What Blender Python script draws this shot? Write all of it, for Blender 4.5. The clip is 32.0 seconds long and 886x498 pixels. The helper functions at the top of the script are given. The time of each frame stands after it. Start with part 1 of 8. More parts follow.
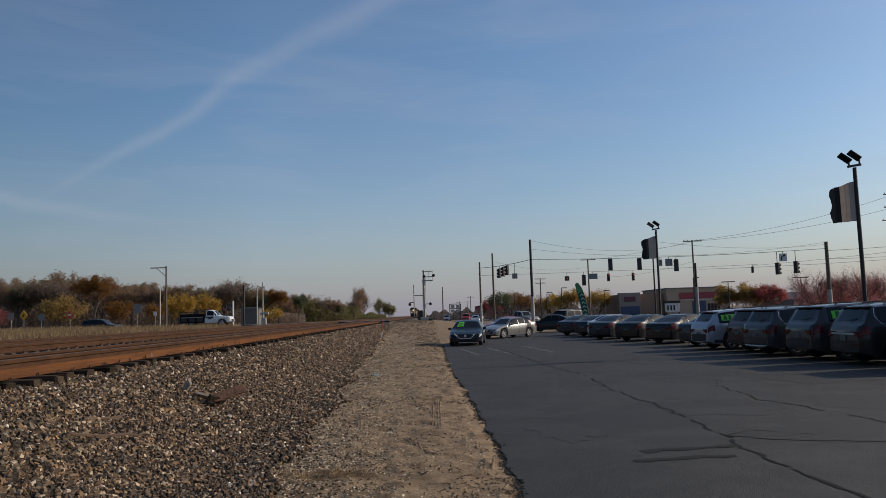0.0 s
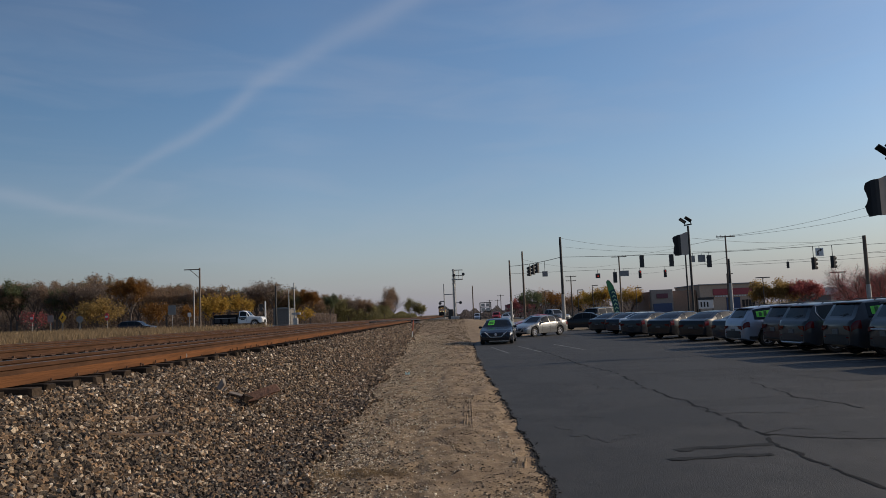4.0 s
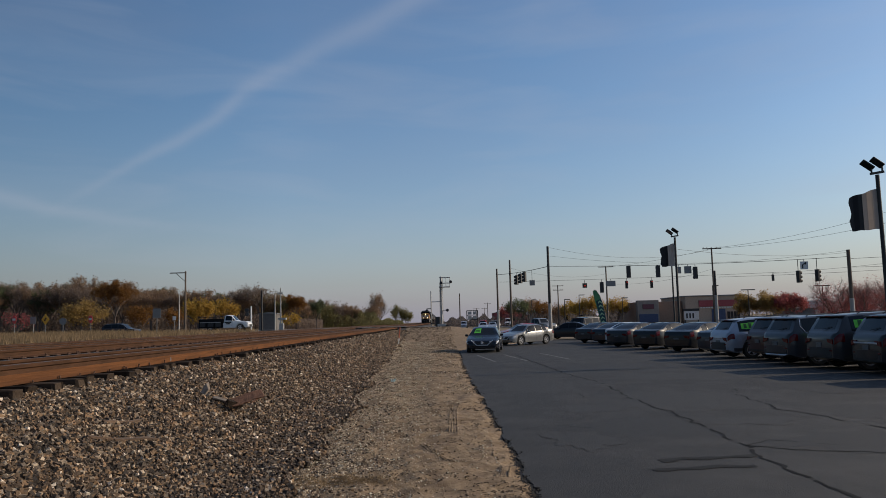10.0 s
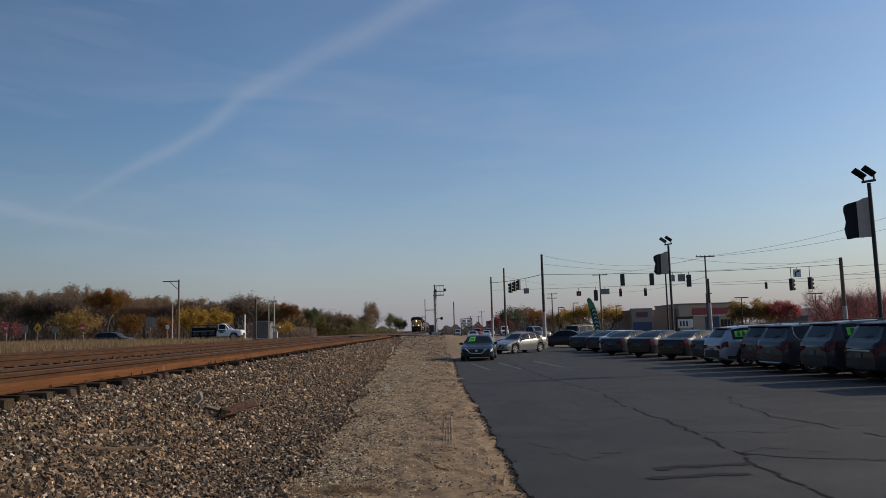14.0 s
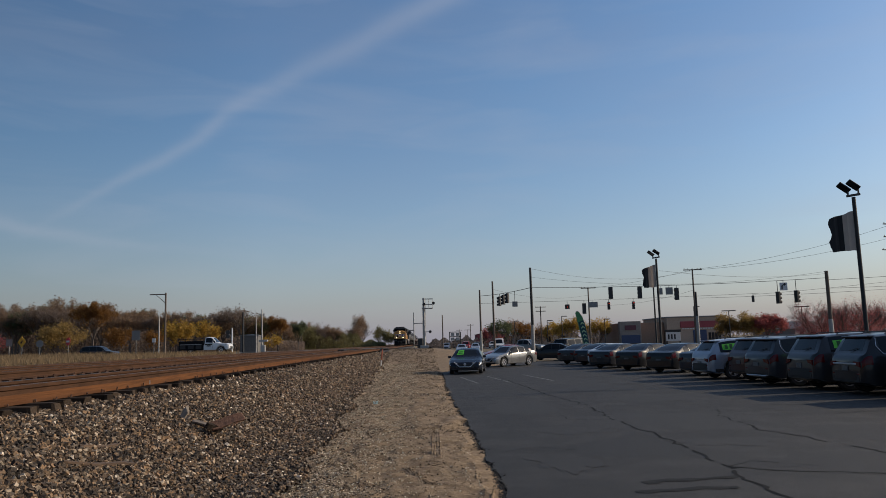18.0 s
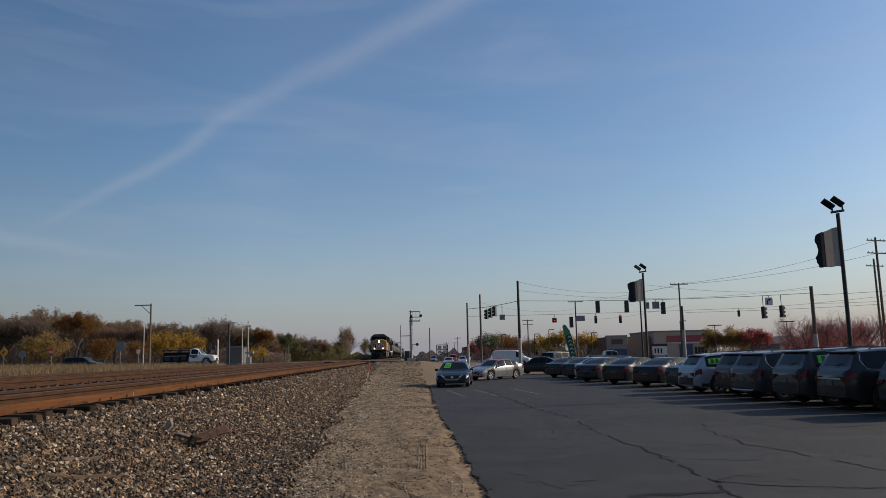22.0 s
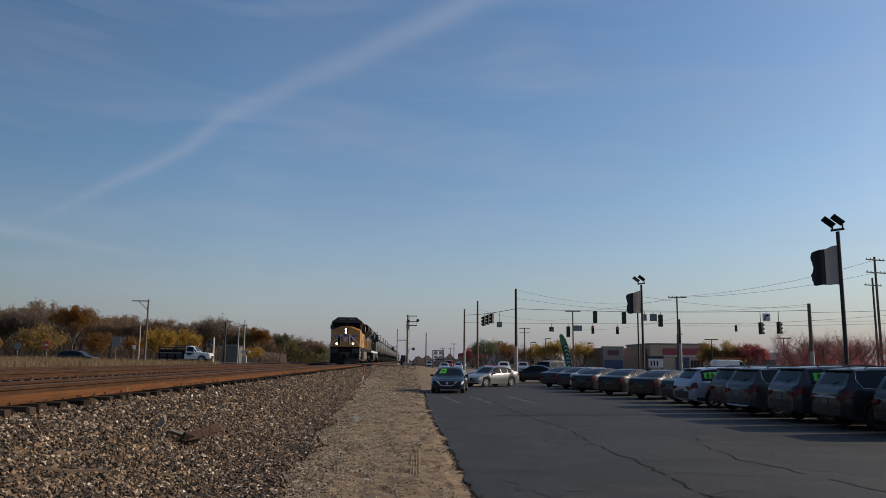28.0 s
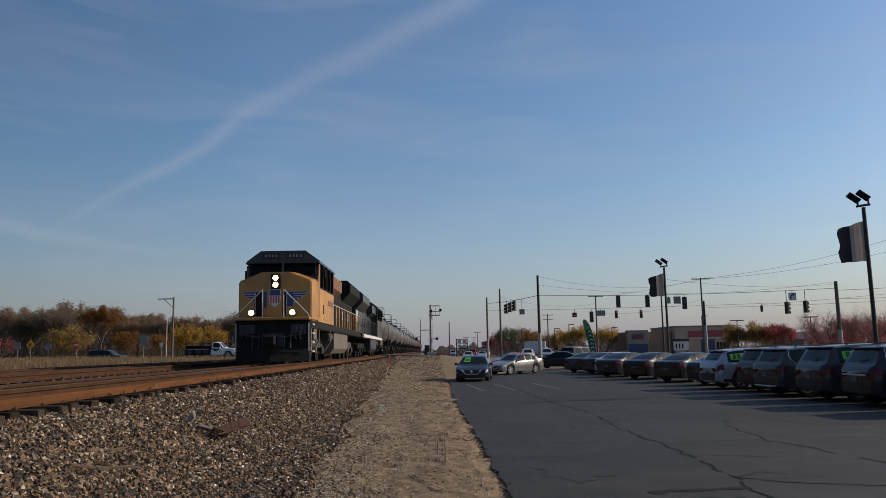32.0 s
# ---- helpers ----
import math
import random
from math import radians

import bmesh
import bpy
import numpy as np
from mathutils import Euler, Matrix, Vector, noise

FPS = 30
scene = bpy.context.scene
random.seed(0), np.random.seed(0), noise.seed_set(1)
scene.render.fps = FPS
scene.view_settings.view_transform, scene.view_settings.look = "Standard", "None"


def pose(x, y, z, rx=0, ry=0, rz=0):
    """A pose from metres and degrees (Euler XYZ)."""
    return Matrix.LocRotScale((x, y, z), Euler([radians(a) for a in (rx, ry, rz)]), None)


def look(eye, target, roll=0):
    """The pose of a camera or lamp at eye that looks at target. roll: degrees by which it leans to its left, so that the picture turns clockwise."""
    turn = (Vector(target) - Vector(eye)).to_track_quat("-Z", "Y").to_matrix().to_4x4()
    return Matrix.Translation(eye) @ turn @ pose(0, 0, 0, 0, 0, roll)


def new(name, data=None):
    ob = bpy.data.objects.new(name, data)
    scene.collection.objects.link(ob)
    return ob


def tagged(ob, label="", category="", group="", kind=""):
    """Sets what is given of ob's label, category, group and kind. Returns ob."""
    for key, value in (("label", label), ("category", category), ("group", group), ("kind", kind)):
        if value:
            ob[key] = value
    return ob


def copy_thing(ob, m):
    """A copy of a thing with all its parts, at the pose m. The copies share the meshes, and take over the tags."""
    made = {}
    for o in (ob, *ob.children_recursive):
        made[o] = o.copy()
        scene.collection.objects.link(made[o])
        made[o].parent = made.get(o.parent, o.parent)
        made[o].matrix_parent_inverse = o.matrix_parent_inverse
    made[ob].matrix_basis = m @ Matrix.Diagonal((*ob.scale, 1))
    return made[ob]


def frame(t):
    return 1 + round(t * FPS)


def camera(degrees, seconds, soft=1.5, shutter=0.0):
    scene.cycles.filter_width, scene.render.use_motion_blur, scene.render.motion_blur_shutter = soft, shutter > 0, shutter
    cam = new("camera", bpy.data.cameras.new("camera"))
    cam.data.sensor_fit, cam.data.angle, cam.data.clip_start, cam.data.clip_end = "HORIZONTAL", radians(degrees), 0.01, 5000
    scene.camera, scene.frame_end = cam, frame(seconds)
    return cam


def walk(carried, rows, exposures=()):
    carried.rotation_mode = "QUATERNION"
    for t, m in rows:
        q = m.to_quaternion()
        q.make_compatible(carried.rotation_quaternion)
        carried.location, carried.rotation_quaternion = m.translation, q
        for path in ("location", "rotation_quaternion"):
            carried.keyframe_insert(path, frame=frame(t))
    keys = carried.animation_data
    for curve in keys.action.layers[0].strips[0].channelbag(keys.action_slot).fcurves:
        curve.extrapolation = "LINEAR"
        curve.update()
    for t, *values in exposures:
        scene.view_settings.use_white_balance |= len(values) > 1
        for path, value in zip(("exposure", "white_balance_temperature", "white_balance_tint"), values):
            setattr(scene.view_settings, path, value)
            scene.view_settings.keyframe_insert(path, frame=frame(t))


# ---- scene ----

# ---------------------------------------------------------------- camera
EYE = (0.0, 0.0, 1.8)
AIM = (
    (0.0, 95.051, 1.857, -0.802),
    (0.5, 94.995, 1.663, -0.806),
    (1.0, 94.964, 1.587, -0.475),
    (1.5, 95.011, 1.703, -0.203),
    (2.0, 94.963, 2.019, 0.426),
    (2.5, 94.980, 2.367, 0.871),
    (3.0, 94.963, 2.464, 1.360),
    (3.5, 94.999, 2.390, 1.597),
    (5.5, 95.184, 1.904, 0.928),
    (6.0, 95.237, 1.786, 0.816),
    (6.5, 95.296, 1.617, 0.859),
    (7.0, 95.369, 1.524, 0.834),
    (7.5, 95.451, 1.436, 0.843),
    (8.0, 95.515, 1.452, 0.845),
    (8.5, 95.516, 1.444, 0.815),
    (9.0, 95.587, 1.478, 0.733),
    (9.5, 95.583, 1.496, 0.593),
    (10.0, 95.580, 1.497, 0.500),
    (10.5, 95.623, 1.495, 0.440),
    (11.0, 95.655, 1.495, 0.416),
    (11.5, 95.712, 1.488, 0.350),
    (12.0, 95.839, 1.498, 0.289),
    (12.5, 95.899, 1.490, 0.217),
    (13.0, 96.032, 1.492, 0.158),
    (13.5, 96.030, 1.502, 0.085),
    (14.0, 96.195, 1.575, 0.055),
    (14.5, 96.273, 1.605, -0.014),
    (16.5, 96.803, 1.543, -0.436),
    (17.0, 96.948, 1.544, -0.561),
    (17.5, 97.118, 1.602, -0.690),
    (18.0, 97.182, 1.632, -0.815),
    (18.5, 97.224, 1.558, -0.919),
    (19.0, 97.335, 1.544, -1.035),
    (19.5, 97.444, 1.493, -1.151),
    (20.0, 97.596, 1.442, -1.253),
    (20.5, 97.722, 1.332, -1.437),
    (21.0, 97.855, 1.320, -1.520),
    (21.5, 97.990, 1.397, -1.678),
    (22.0, 98.130, 1.309, -1.805),
    (22.5, 98.247, 1.266, -1.860),
    (23.0, 98.387, 1.342, -2.010),
    (23.5, 98.415, 1.306, -2.128),
    (24.0, 98.539, 0.932, -2.107),
    (24.5, 98.623, 0.117, -2.241),
    (25.0, 98.666, -0.505, -2.318),
    (25.5, 98.671, -0.746, -2.328),
    (27.5, 98.605, -0.707, -2.237),
    (28.0, 98.544, -0.526, -2.120),
    (28.5, 98.488, -0.243, -2.136),
    (29.0, 98.415, 0.099, -1.876),
    (29.5, 98.373, 0.436, -1.758),
    (30.0, 98.143, 0.662, -1.687),
    (30.5, 98.023, 0.629, -1.327),
    (31.0, 97.857, 0.866, -1.189),
    (31.5, 97.628, 0.977, -0.741),
    (32.0, 97.730, 1.077, -0.308),
)
cam = camera(61.5, 32.0, soft=0.7)
walk(cam, [(t, pose(*EYE, rx, ry, rz)) for t, rx, ry, rz in AIM])

# ---------------------------------------------------------------- world and sun
SUN_TO = Vector((0.975, 0.22, 0.0)).normalized()
SUN_EL = radians(25)
SKY_SAT = 1.24
HAZE = (3.06, 2.93, 3.62)
TRAIL = (3.3, 3.55, 4.2)
# (pole of the trail's circle, direction along it, start, end, width, density, kink)
TRAILS = (((-0.4737, -0.3789, 0.7950), (0.8459, 0.0556, 0.5305), -0.30, 0.75, 0.0100, 0.25, 0.007),
          ((-0.2264, 0.0466, -0.9729), (-0.8702, -0.4584, 0.1805), -0.12, 0.30, 0.008, 0.40, 0.0))
world = bpy.data.worlds.new("sky")
scene.world = world
world.use_nodes = True
wn, wl = world.node_tree.nodes, world.node_tree.links
wn.clear()
w_out = wn.new("ShaderNodeOutputWorld")
w_bg = wn.new("ShaderNodeBackground")
w_sky = wn.new("ShaderNodeTexSky")
w_sky.sky_type = "NISHITA"
w_sky.sun_disc = False
w_sky.sun_elevation = SUN_EL
w_sky.sun_rotation = math.atan2(SUN_TO.x, SUN_TO.y)
w_sky.air_density = 1.0
w_sky.dust_density = 1.1
w_sky.ozone_density = 2.2
w_bg.inputs["Strength"].default_value = 0.125


def wmath(op, a, b=None, c=None, clamp=False):
    nd = wn.new("ShaderNodeMath")
    nd.operation, nd.use_clamp = op, clamp
    for i, v in enumerate((a, b, c)):
        if isinstance(v, (int, float)):
            nd.inputs[i].default_value = v
        elif v is not None:
            wl.new(v, nd.inputs[i])
    return nd.outputs[0]


def wdot(vec, k):
    nd = wn.new("ShaderNodeVectorMath")
    nd.operation = "DOT_PRODUCT"
    wl.new(vec, nd.inputs[0])
    nd.inputs[1].default_value = k
    return nd.outputs["Value"]


def wmix(fac, a, b):
    nd = wn.new("ShaderNodeMixRGB")
    wl.new(fac, nd.inputs[0])
    wl.new(a, nd.inputs[1])
    if isinstance(b, tuple):
        nd.inputs[2].default_value = (*b, 1)
    else:
        wl.new(b, nd.inputs[2])
    return nd.outputs[0]


w_dir = wn.new("ShaderNodeTexCoord").outputs["Generated"]
w_up = wdot(w_dir, (0, 0, 1))
w_hs = wn.new("ShaderNodeHueSaturation")
w_hs.inputs["Saturation"].default_value = SKY_SAT
wl.new(w_sky.outputs[0], w_hs.inputs["Color"])
w_sun = wdot(w_dir, tuple(SUN_TO))
w_anti = wmath("MINIMUM", w_sun, 0.0)
wl.new(wmath("MULTIPLY_ADD", w_anti, 0.66, 0.96), w_hs.inputs["Value"])
# the haze scatters more light towards the sun's side
w_side = wmath("MULTIPLY_ADD", w_anti, 0.62, 0.76)
w_hz = wn.new("ShaderNodeVectorMath")
w_hz.operation = "SCALE"
w_hz.inputs[0].default_value = HAZE
wl.new(w_side, w_hz.inputs["Scale"])
w_haze_col = w_hz.outputs[0]
# pale autumn haze that thickens towards the horizon, all round
w_haze = wmath("POWER", wmath("SUBTRACT", 1.0, wmath("ABSOLUTE", w_up)), 9.0)
w_col = wmix(wmath("MULTIPLY", w_haze, 0.90), w_hs.outputs[0], w_haze_col)
# thin cirrus veil and two old condensation trails
w_n = wn.new("ShaderNodeTexNoise")
w_n.inputs["Scale"].default_value, w_n.inputs["Detail"].default_value = 5.0, 6
wl.new(w_dir, w_n.inputs["Vector"])
w_soft = wn.new("ShaderNodeTexNoise")
w_soft.inputs["Scale"].default_value, w_soft.inputs["Detail"].default_value = 2.2, 5
w_map = wn.new("ShaderNodeMapping")
w_map.inputs["Scale"].default_value = (1.0, 1.0, 3.2)
wl.new(w_dir, w_map.inputs["Vector"])
wl.new(w_map.outputs[0], w_soft.inputs["Vector"])
w_veil = wmath("MULTIPLY", wmath("MULTIPLY", wmath("SUBTRACT", w_soft.outputs["Fac"], 0.42, clamp=True), 1.6, clamp=True), wmath("MULTIPLY", w_up, 1.0, clamp=True))
w_col = wmix(w_veil, w_col, w_haze_col)
# fine cirrus streaks drawn out along the old trails
w_axes = wn.new("ShaderNodeCombineXYZ")
wl.new(wmath("MULTIPLY", wdot(w_dir, TRAILS[1][1]), 2.6), w_axes.inputs[0])
wl.new(wmath("MULTIPLY", w_up, 17.0), w_axes.inputs[1])
wl.new(wmath("MULTIPLY", wdot(w_dir, TRAILS[0][1]), 3.0), w_axes.inputs[2])
w_streak = wn.new("ShaderNodeTexNoise")
w_streak.inputs["Scale"].default_value, w_streak.inputs["Detail"].default_value = 1.3, 5
w_streak.inputs["Distortion"].default_value = 0.5
wl.new(w_axes.outputs[0], w_streak.inputs["Vector"])
w_col = wmix(wmath("MULTIPLY", wmath("MULTIPLY_ADD", w_streak.outputs["Fac"], 2.6, -1.22, clamp=True), 0.20), w_col, TRAIL)
# an even thin veil, denser on the sun's side
w_col = wmix(wmath("MULTIPLY_ADD", w_anti, 0.08, 0.06, clamp=True), w_col, TRAIL)
for nrm, tan, lo, hi, wide, dens, kink in TRAILS:
    along = wdot(w_dir, tan)
    bend = wmath("SUBTRACT", wmath("MULTIPLY", wmath("SINE", wmath("MULTIPLY", along, 24.0)), kink * .35), wmath("MULTIPLY", wmath("POWER", 2.718, wmath("MULTIPLY", wmath("MULTIPLY", along, along), -420.0)), -kink * .9))
    off = wmath("DIVIDE", wmath("SUBTRACT", wmath("ADD", wdot(w_dir, nrm), wmath("MULTIPLY", wmath("SUBTRACT", w_n.outputs["Fac"], 0.5), 0.04)), bend), wmath("MAXIMUM", wmath("MULTIPLY_ADD", along, wide * 1.9, wide), wide * .4))
    band = wmath("POWER", 2.718, wmath("MULTIPLY", wmath("MULTIPLY", off, off), -1.0))
    gate = wmath("MULTIPLY", wmath("MULTIPLY_ADD", along, 6.0, -6.0 * lo, clamp=True), wmath("MULTIPLY_ADD", along, -3.0, 3.0 * hi, clamp=True))
    fac = wmath("MULTIPLY", wmath("MULTIPLY", band, gate), wmath("MULTIPLY", wmath("ADD", w_n.outputs["Fac"], 0.35), dens))
    w_col = wmix(fac, w_col, TRAIL)
wl.new(w_col, w_bg.inputs["Color"])
wl.new(w_bg.outputs[0], w_out.inputs["Surface"])

sun_data = bpy.data.lights.new("sun", "SUN")
sun_data.energy = 3.2
sun_data.angle = radians(0.6)
sun_data.color = (1.0, 0.83, 0.63)
sun = new("sun", sun_data)
sun.matrix_world = look((0, 0, 0), tuple(-(SUN_TO * math.cos(SUN_EL) + Vector((0, 0, math.sin(SUN_EL))))))
scene.view_settings.exposure = 0.0


# ---------------------------------------------------------------- materials
def bsdf(m):
    return next(n for n in m.node_tree.nodes if n.type == "BSDF_PRINCIPLED")


def surf(name, c1, c2=None, scale=6.0, rough=0.7, metal=0.0, bump=0.0, fine=60.0, spread=0.0, island=0.0,
         space="Object", coat=0.0, emit=None, glow=0.0, c3=None, big=0.6, alpha=1.0, spec=0.5, stretch=None):
    """A procedural surface: colour noise at two scales, fine relief, optional change from piece to piece."""
    m = bpy.data.materials.new(name)
    m.use_nodes = True
    nt = m.node_tree
    nd, lk = nt.nodes, nt.links
    b = bsdf(m)
    b.inputs["Roughness"].default_value = rough
    b.inputs["Metallic"].default_value = metal
    b.inputs["Specular IOR Level"].default_value = spec
    b.inputs["Coat Weight"].default_value = coat
    b.inputs["Coat Roughness"].default_value = 0.05
    c2 = c2 or tuple(v * 0.75 for v in c1)
    if space == "World":
        src = nd.new("ShaderNodeNewGeometry").outputs["Position"]
    else:
        src = nd.new("ShaderNodeTexCoord").outputs["Object"]
    if stretch:
        mp = nd.new("ShaderNodeMapping")
        mp.inputs["Scale"].default_value = stretch
        lk.new(src, mp.inputs["Vector"])
        src = mp.outputs[0]
    n1 = nd.new("ShaderNodeTexNoise")
    n1.inputs["Scale"].default_value = scale
    n1.inputs["Detail"].default_value = 5
    n1.inputs["Roughness"].default_value = 0.65
    lk.new(src, n1.inputs["Vector"])
    r1 = nd.new("ShaderNodeValToRGB")
    r1.color_ramp.elements[0].position, r1.color_ramp.elements[1].position = 0.32, 0.68
    r1.color_ramp.elements[0].color, r1.color_ramp.elements[1].color = (*c1, 1), (*c2, 1)
    lk.new(n1.outputs["Fac"], r1.inputs[0])
    col = r1.outputs[0]
    if c3:
        n2 = nd.new("ShaderNodeTexNoise")
        n2.inputs["Scale"].default_value = scale * 0.17
        n2.inputs["Detail"].default_value = 4
        lk.new(src, n2.inputs["Vector"])
        r2 = nd.new("ShaderNodeValToRGB")
        r2.color_ramp.elements[0].position, r2.color_ramp.elements[1].position = 0.45, 0.65
        lk.new(n2.outputs["Fac"], r2.inputs[0])
        mx = nd.new("ShaderNodeMixRGB")
        mul = nd.new("ShaderNodeMath")
        mul.operation = "MULTIPLY"
        mul.inputs[1].default_value = big
        lk.new(r2.outputs[0], mul.inputs[0])
        lk.new(mul.outputs[0], mx.inputs[0])
        lk.new(col, mx.inputs[1])
        mx.inputs[2].default_value = (*c3, 1)
        col = mx.outputs[0]
    if spread or island:
        if island:
            rnd = nd.new("ShaderNodeNewGeometry").outputs["Random Per Island"]
        else:
            rnd = nd.new("ShaderNodeObjectInfo").outputs["Random"]
        mr = nd.new("ShaderNodeMapRange")
        amount = spread or island
        mr.inputs["To Min"].default_value, mr.inputs["To Max"].default_value = 1 - amount, 1 + amount
        lk.new(rnd, mr.inputs["Value"])
        hs = nd.new("ShaderNodeHueSaturation")
        lk.new(mr.outputs[0], hs.inputs["Value"])
        lk.new(col, hs.inputs["Color"])
        col = hs.outputs[0]
    lk.new(col, b.inputs["Base Color"])
    if bump:
        n3 = nd.new("ShaderNodeTexNoise")
        n3.inputs["Scale"].default_value = fine
        n3.inputs["Detail"].default_value = 6
        lk.new(src, n3.inputs["Vector"])
        bp = nd.new("ShaderNodeBump")
        bp.inputs["Strength"].default_value = min(1.0, bump)
        bp.inputs["Distance"].default_value = 0.02
        lk.new(n3.outputs["Fac"], bp.inputs["Height"])
        lk.new(bp.outputs[0], b.inputs["Normal"])
    if rough > 0.3:
        mr2 = nd.new("ShaderNodeMapRange")
        mr2.inputs["To Min"].default_value, mr2.inputs["To Max"].default_value = rough - 0.12, min(1.0, rough + 0.12)
        lk.new(n1.outputs["Fac"], mr2.inputs["Value"])
        lk.new(mr2.outputs[0], b.inputs["Roughness"])
    if emit:
        b.inputs["Emission Color"].default_value = (*emit, 1)
        b.inputs["Emission Strength"].default_value = glow
    return m


def glass_dark(name, tint, rough=0.03, spec=0.8):
    m = bpy.data.materials.new(name)
    m.use_nodes = True
    b = bsdf(m)
    b.inputs["Base Color"].default_value = (*tint, 1)
    b.inputs["Roughness"].default_value = rough
    b.inputs["Specular IOR Level"].default_value = spec
    b.inputs["Coat Weight"].default_value = 0.0
    b.inputs["Coat Roughness"].default_value = 0.02
    return m


M_ASPHALT = surf("asphalt", (0.0105, 0.0101, 0.0099), (0.030, 0.0287, 0.0272), 5.0, 0.76, bump=0.7, fine=90, space="World", c3=(0.038, 0.0358, 0.0332), big=0.8)
M_ASPHALT_EDGE = surf("broken_asphalt", (0.02, 0.02, 0.02), (0.06, 0.055, 0.05), 9, 0.9, bump=0.9, fine=30, space="World")
M_CLOD = surf("dark_earth", (0.07, 0.048, 0.03), (0.12, 0.085, 0.055), 9, 0.95, island=0.4, space="World")
M_STREAK = surf("streak_asphalt", (0.0088, 0.0085, 0.0083), (0.0255, 0.0245, 0.0233), 5, 0.78, bump=0.4, fine=90, space="World", spec=0.2)
M_SEAL = surf("crack_sealer", (0.010, 0.010, 0.010), (0.022, 0.0215, 0.021), 8, 0.8, bump=0.3, fine=40, space="World", spec=0.1)
M_PATCH_DARK = surf("darker_asphalt", (0.0098, 0.0095, 0.0093), (0.025, 0.024, 0.023), 5.0, 0.76, bump=0.5, fine=90, space="World")
M_PATCH_PALE = surf("paler_asphalt", (0.0145, 0.014, 0.0134), (0.036, 0.0343, 0.032), 5.0, 0.76, bump=0.5, fine=90, space="World")
M_ROAD = surf("road_asphalt", (0.07, 0.068, 0.066), (0.1, 0.098, 0.095), 2, 0.85, bump=0.3, fine=60, space="World")
M_LINE = surf("worn_white_paint", (0.24, 0.235, 0.225), (0.06, 0.058, 0.056), 4, 0.8, bump=0.3, space="World")
M_DIRT = surf("gravelly_dirt", (0.185, 0.122, 0.066), (0.35, 0.252, 0.15), 15.0, 0.95, bump=1.0, fine=55, space="World", c3=(0.155, 0.098, 0.05), big=0.85)
M_GROUND = surf("dry_grass_ground", (0.15, 0.106, 0.060), (0.215, 0.158, 0.092), 0.5, 0.95, bump=0.8, fine=9, space="World", c3=(0.13, 0.12, 0.06), big=0.7)
# near-black base paints in the shade of the gaps between stones
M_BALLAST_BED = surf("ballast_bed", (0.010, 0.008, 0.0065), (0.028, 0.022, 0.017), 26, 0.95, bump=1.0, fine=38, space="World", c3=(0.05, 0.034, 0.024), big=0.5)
def stone_mix(name, stops, scale, bump):
    """Broken stone whose colour changes from piece to piece, with grain and dust on each."""
    m = surf(name, (0.62, 0.60, 0.565), (1.08, 1.05, 1.0), scale, 0.9, bump=bump, fine=80, space="World")
    nt = m.node_tree
    b = bsdf(m)
    old = b.inputs["Base Color"].links[0].from_socket
    geo = nt.nodes.new("ShaderNodeNewGeometry")
    ramp = nt.nodes.new("ShaderNodeValToRGB")
    ramp.color_ramp.interpolation = "CONSTANT"
    els = ramp.color_ramp.elements
    while len(els) < len(stops):
        els.new(0.5)
    for e, (p, c) in zip(els, stops):
        e.position, e.color = p, (*c, 1)
    mx = nt.nodes.new("ShaderNodeMixRGB")
    mx.blend_type = "MULTIPLY"
    mx.inputs[0].default_value = 1.0
    nt.links.new(geo.outputs["Random Per Island"], ramp.inputs[0])
    nt.links.new(ramp.outputs[0], mx.inputs[1])
    nt.links.new(old, mx.inputs[2])
    nt.links.new(mx.outputs[0], b.inputs["Base Color"])
    return m


M_STONE = stone_mix("mixed_ballast_stone", ((0.0, (0.036, 0.027, 0.020)), (0.2, (0.090, 0.062, 0.041)), (0.42, (0.180, 0.120, 0.072)), (0.58, (0.144, 0.113, 0.086)), (0.72, (0.282, 0.180, 0.102)), (0.85, (0.336, 0.258, 0.180)), (0.92, (0.540, 0.435, 0.320)), (0.984, (0.792, 0.696, 0.576))), 4.0, 0.4)
M_PEBBLE = stone_mix("mixed_pebble", ((0.0, (0.115, 0.086, 0.057)), (0.15, (0.310, 0.236, 0.155)), (0.4, (0.506, 0.408, 0.287)), (0.70, (0.667, 0.558, 0.420)), (0.91, (0.860, 0.816, 0.667))), 5.0, 0.2)
M_RAIL_SIDE = surf("rail_side_rust", (0.088, 0.043, 0.023), (0.046, 0.025, 0.015), 7, 0.8, metal=0.1, bump=0.3, fine=30, space="World", stretch=(1, 0.25, 1), spec=0.12)
M_RAIL_HEAD = surf("polished_rail_head", (0.15, 0.13, 0.115), (0.085, 0.07, 0.06), 9, 0.42, metal=0.7, space="World", stretch=(1, 0.1, 1))
M_RAIL_ORANGE = surf("fresh_rust", (0.165, 0.068, 0.026), (0.085, 0.039, 0.018), 8, 0.85, metal=0.0, bump=0.3, fine=26, space="World", stretch=(1, 0.12, 2.5), c3=(0.075, 0.034, 0.018), big=0.7, spec=0.1)
M_TIE = surf("creosoted_tie_wood", (0.028, 0.020, 0.014), (0.058, 0.042, 0.031), 14, 0.92, bump=0.7, fine=24, spread=0.45, stretch=(0.15, 1, 1), spec=0.12)
M_SPIKE = surf("spike_iron", (0.075, 0.045, 0.03), (0.13, 0.07, 0.045), 20, 0.8, metal=0.2)
M_RUSTED = surf("rusted_scrap", (0.24, 0.115, 0.062), (0.11, 0.058, 0.037), 12, 0.85, bump=0.6, fine=40)
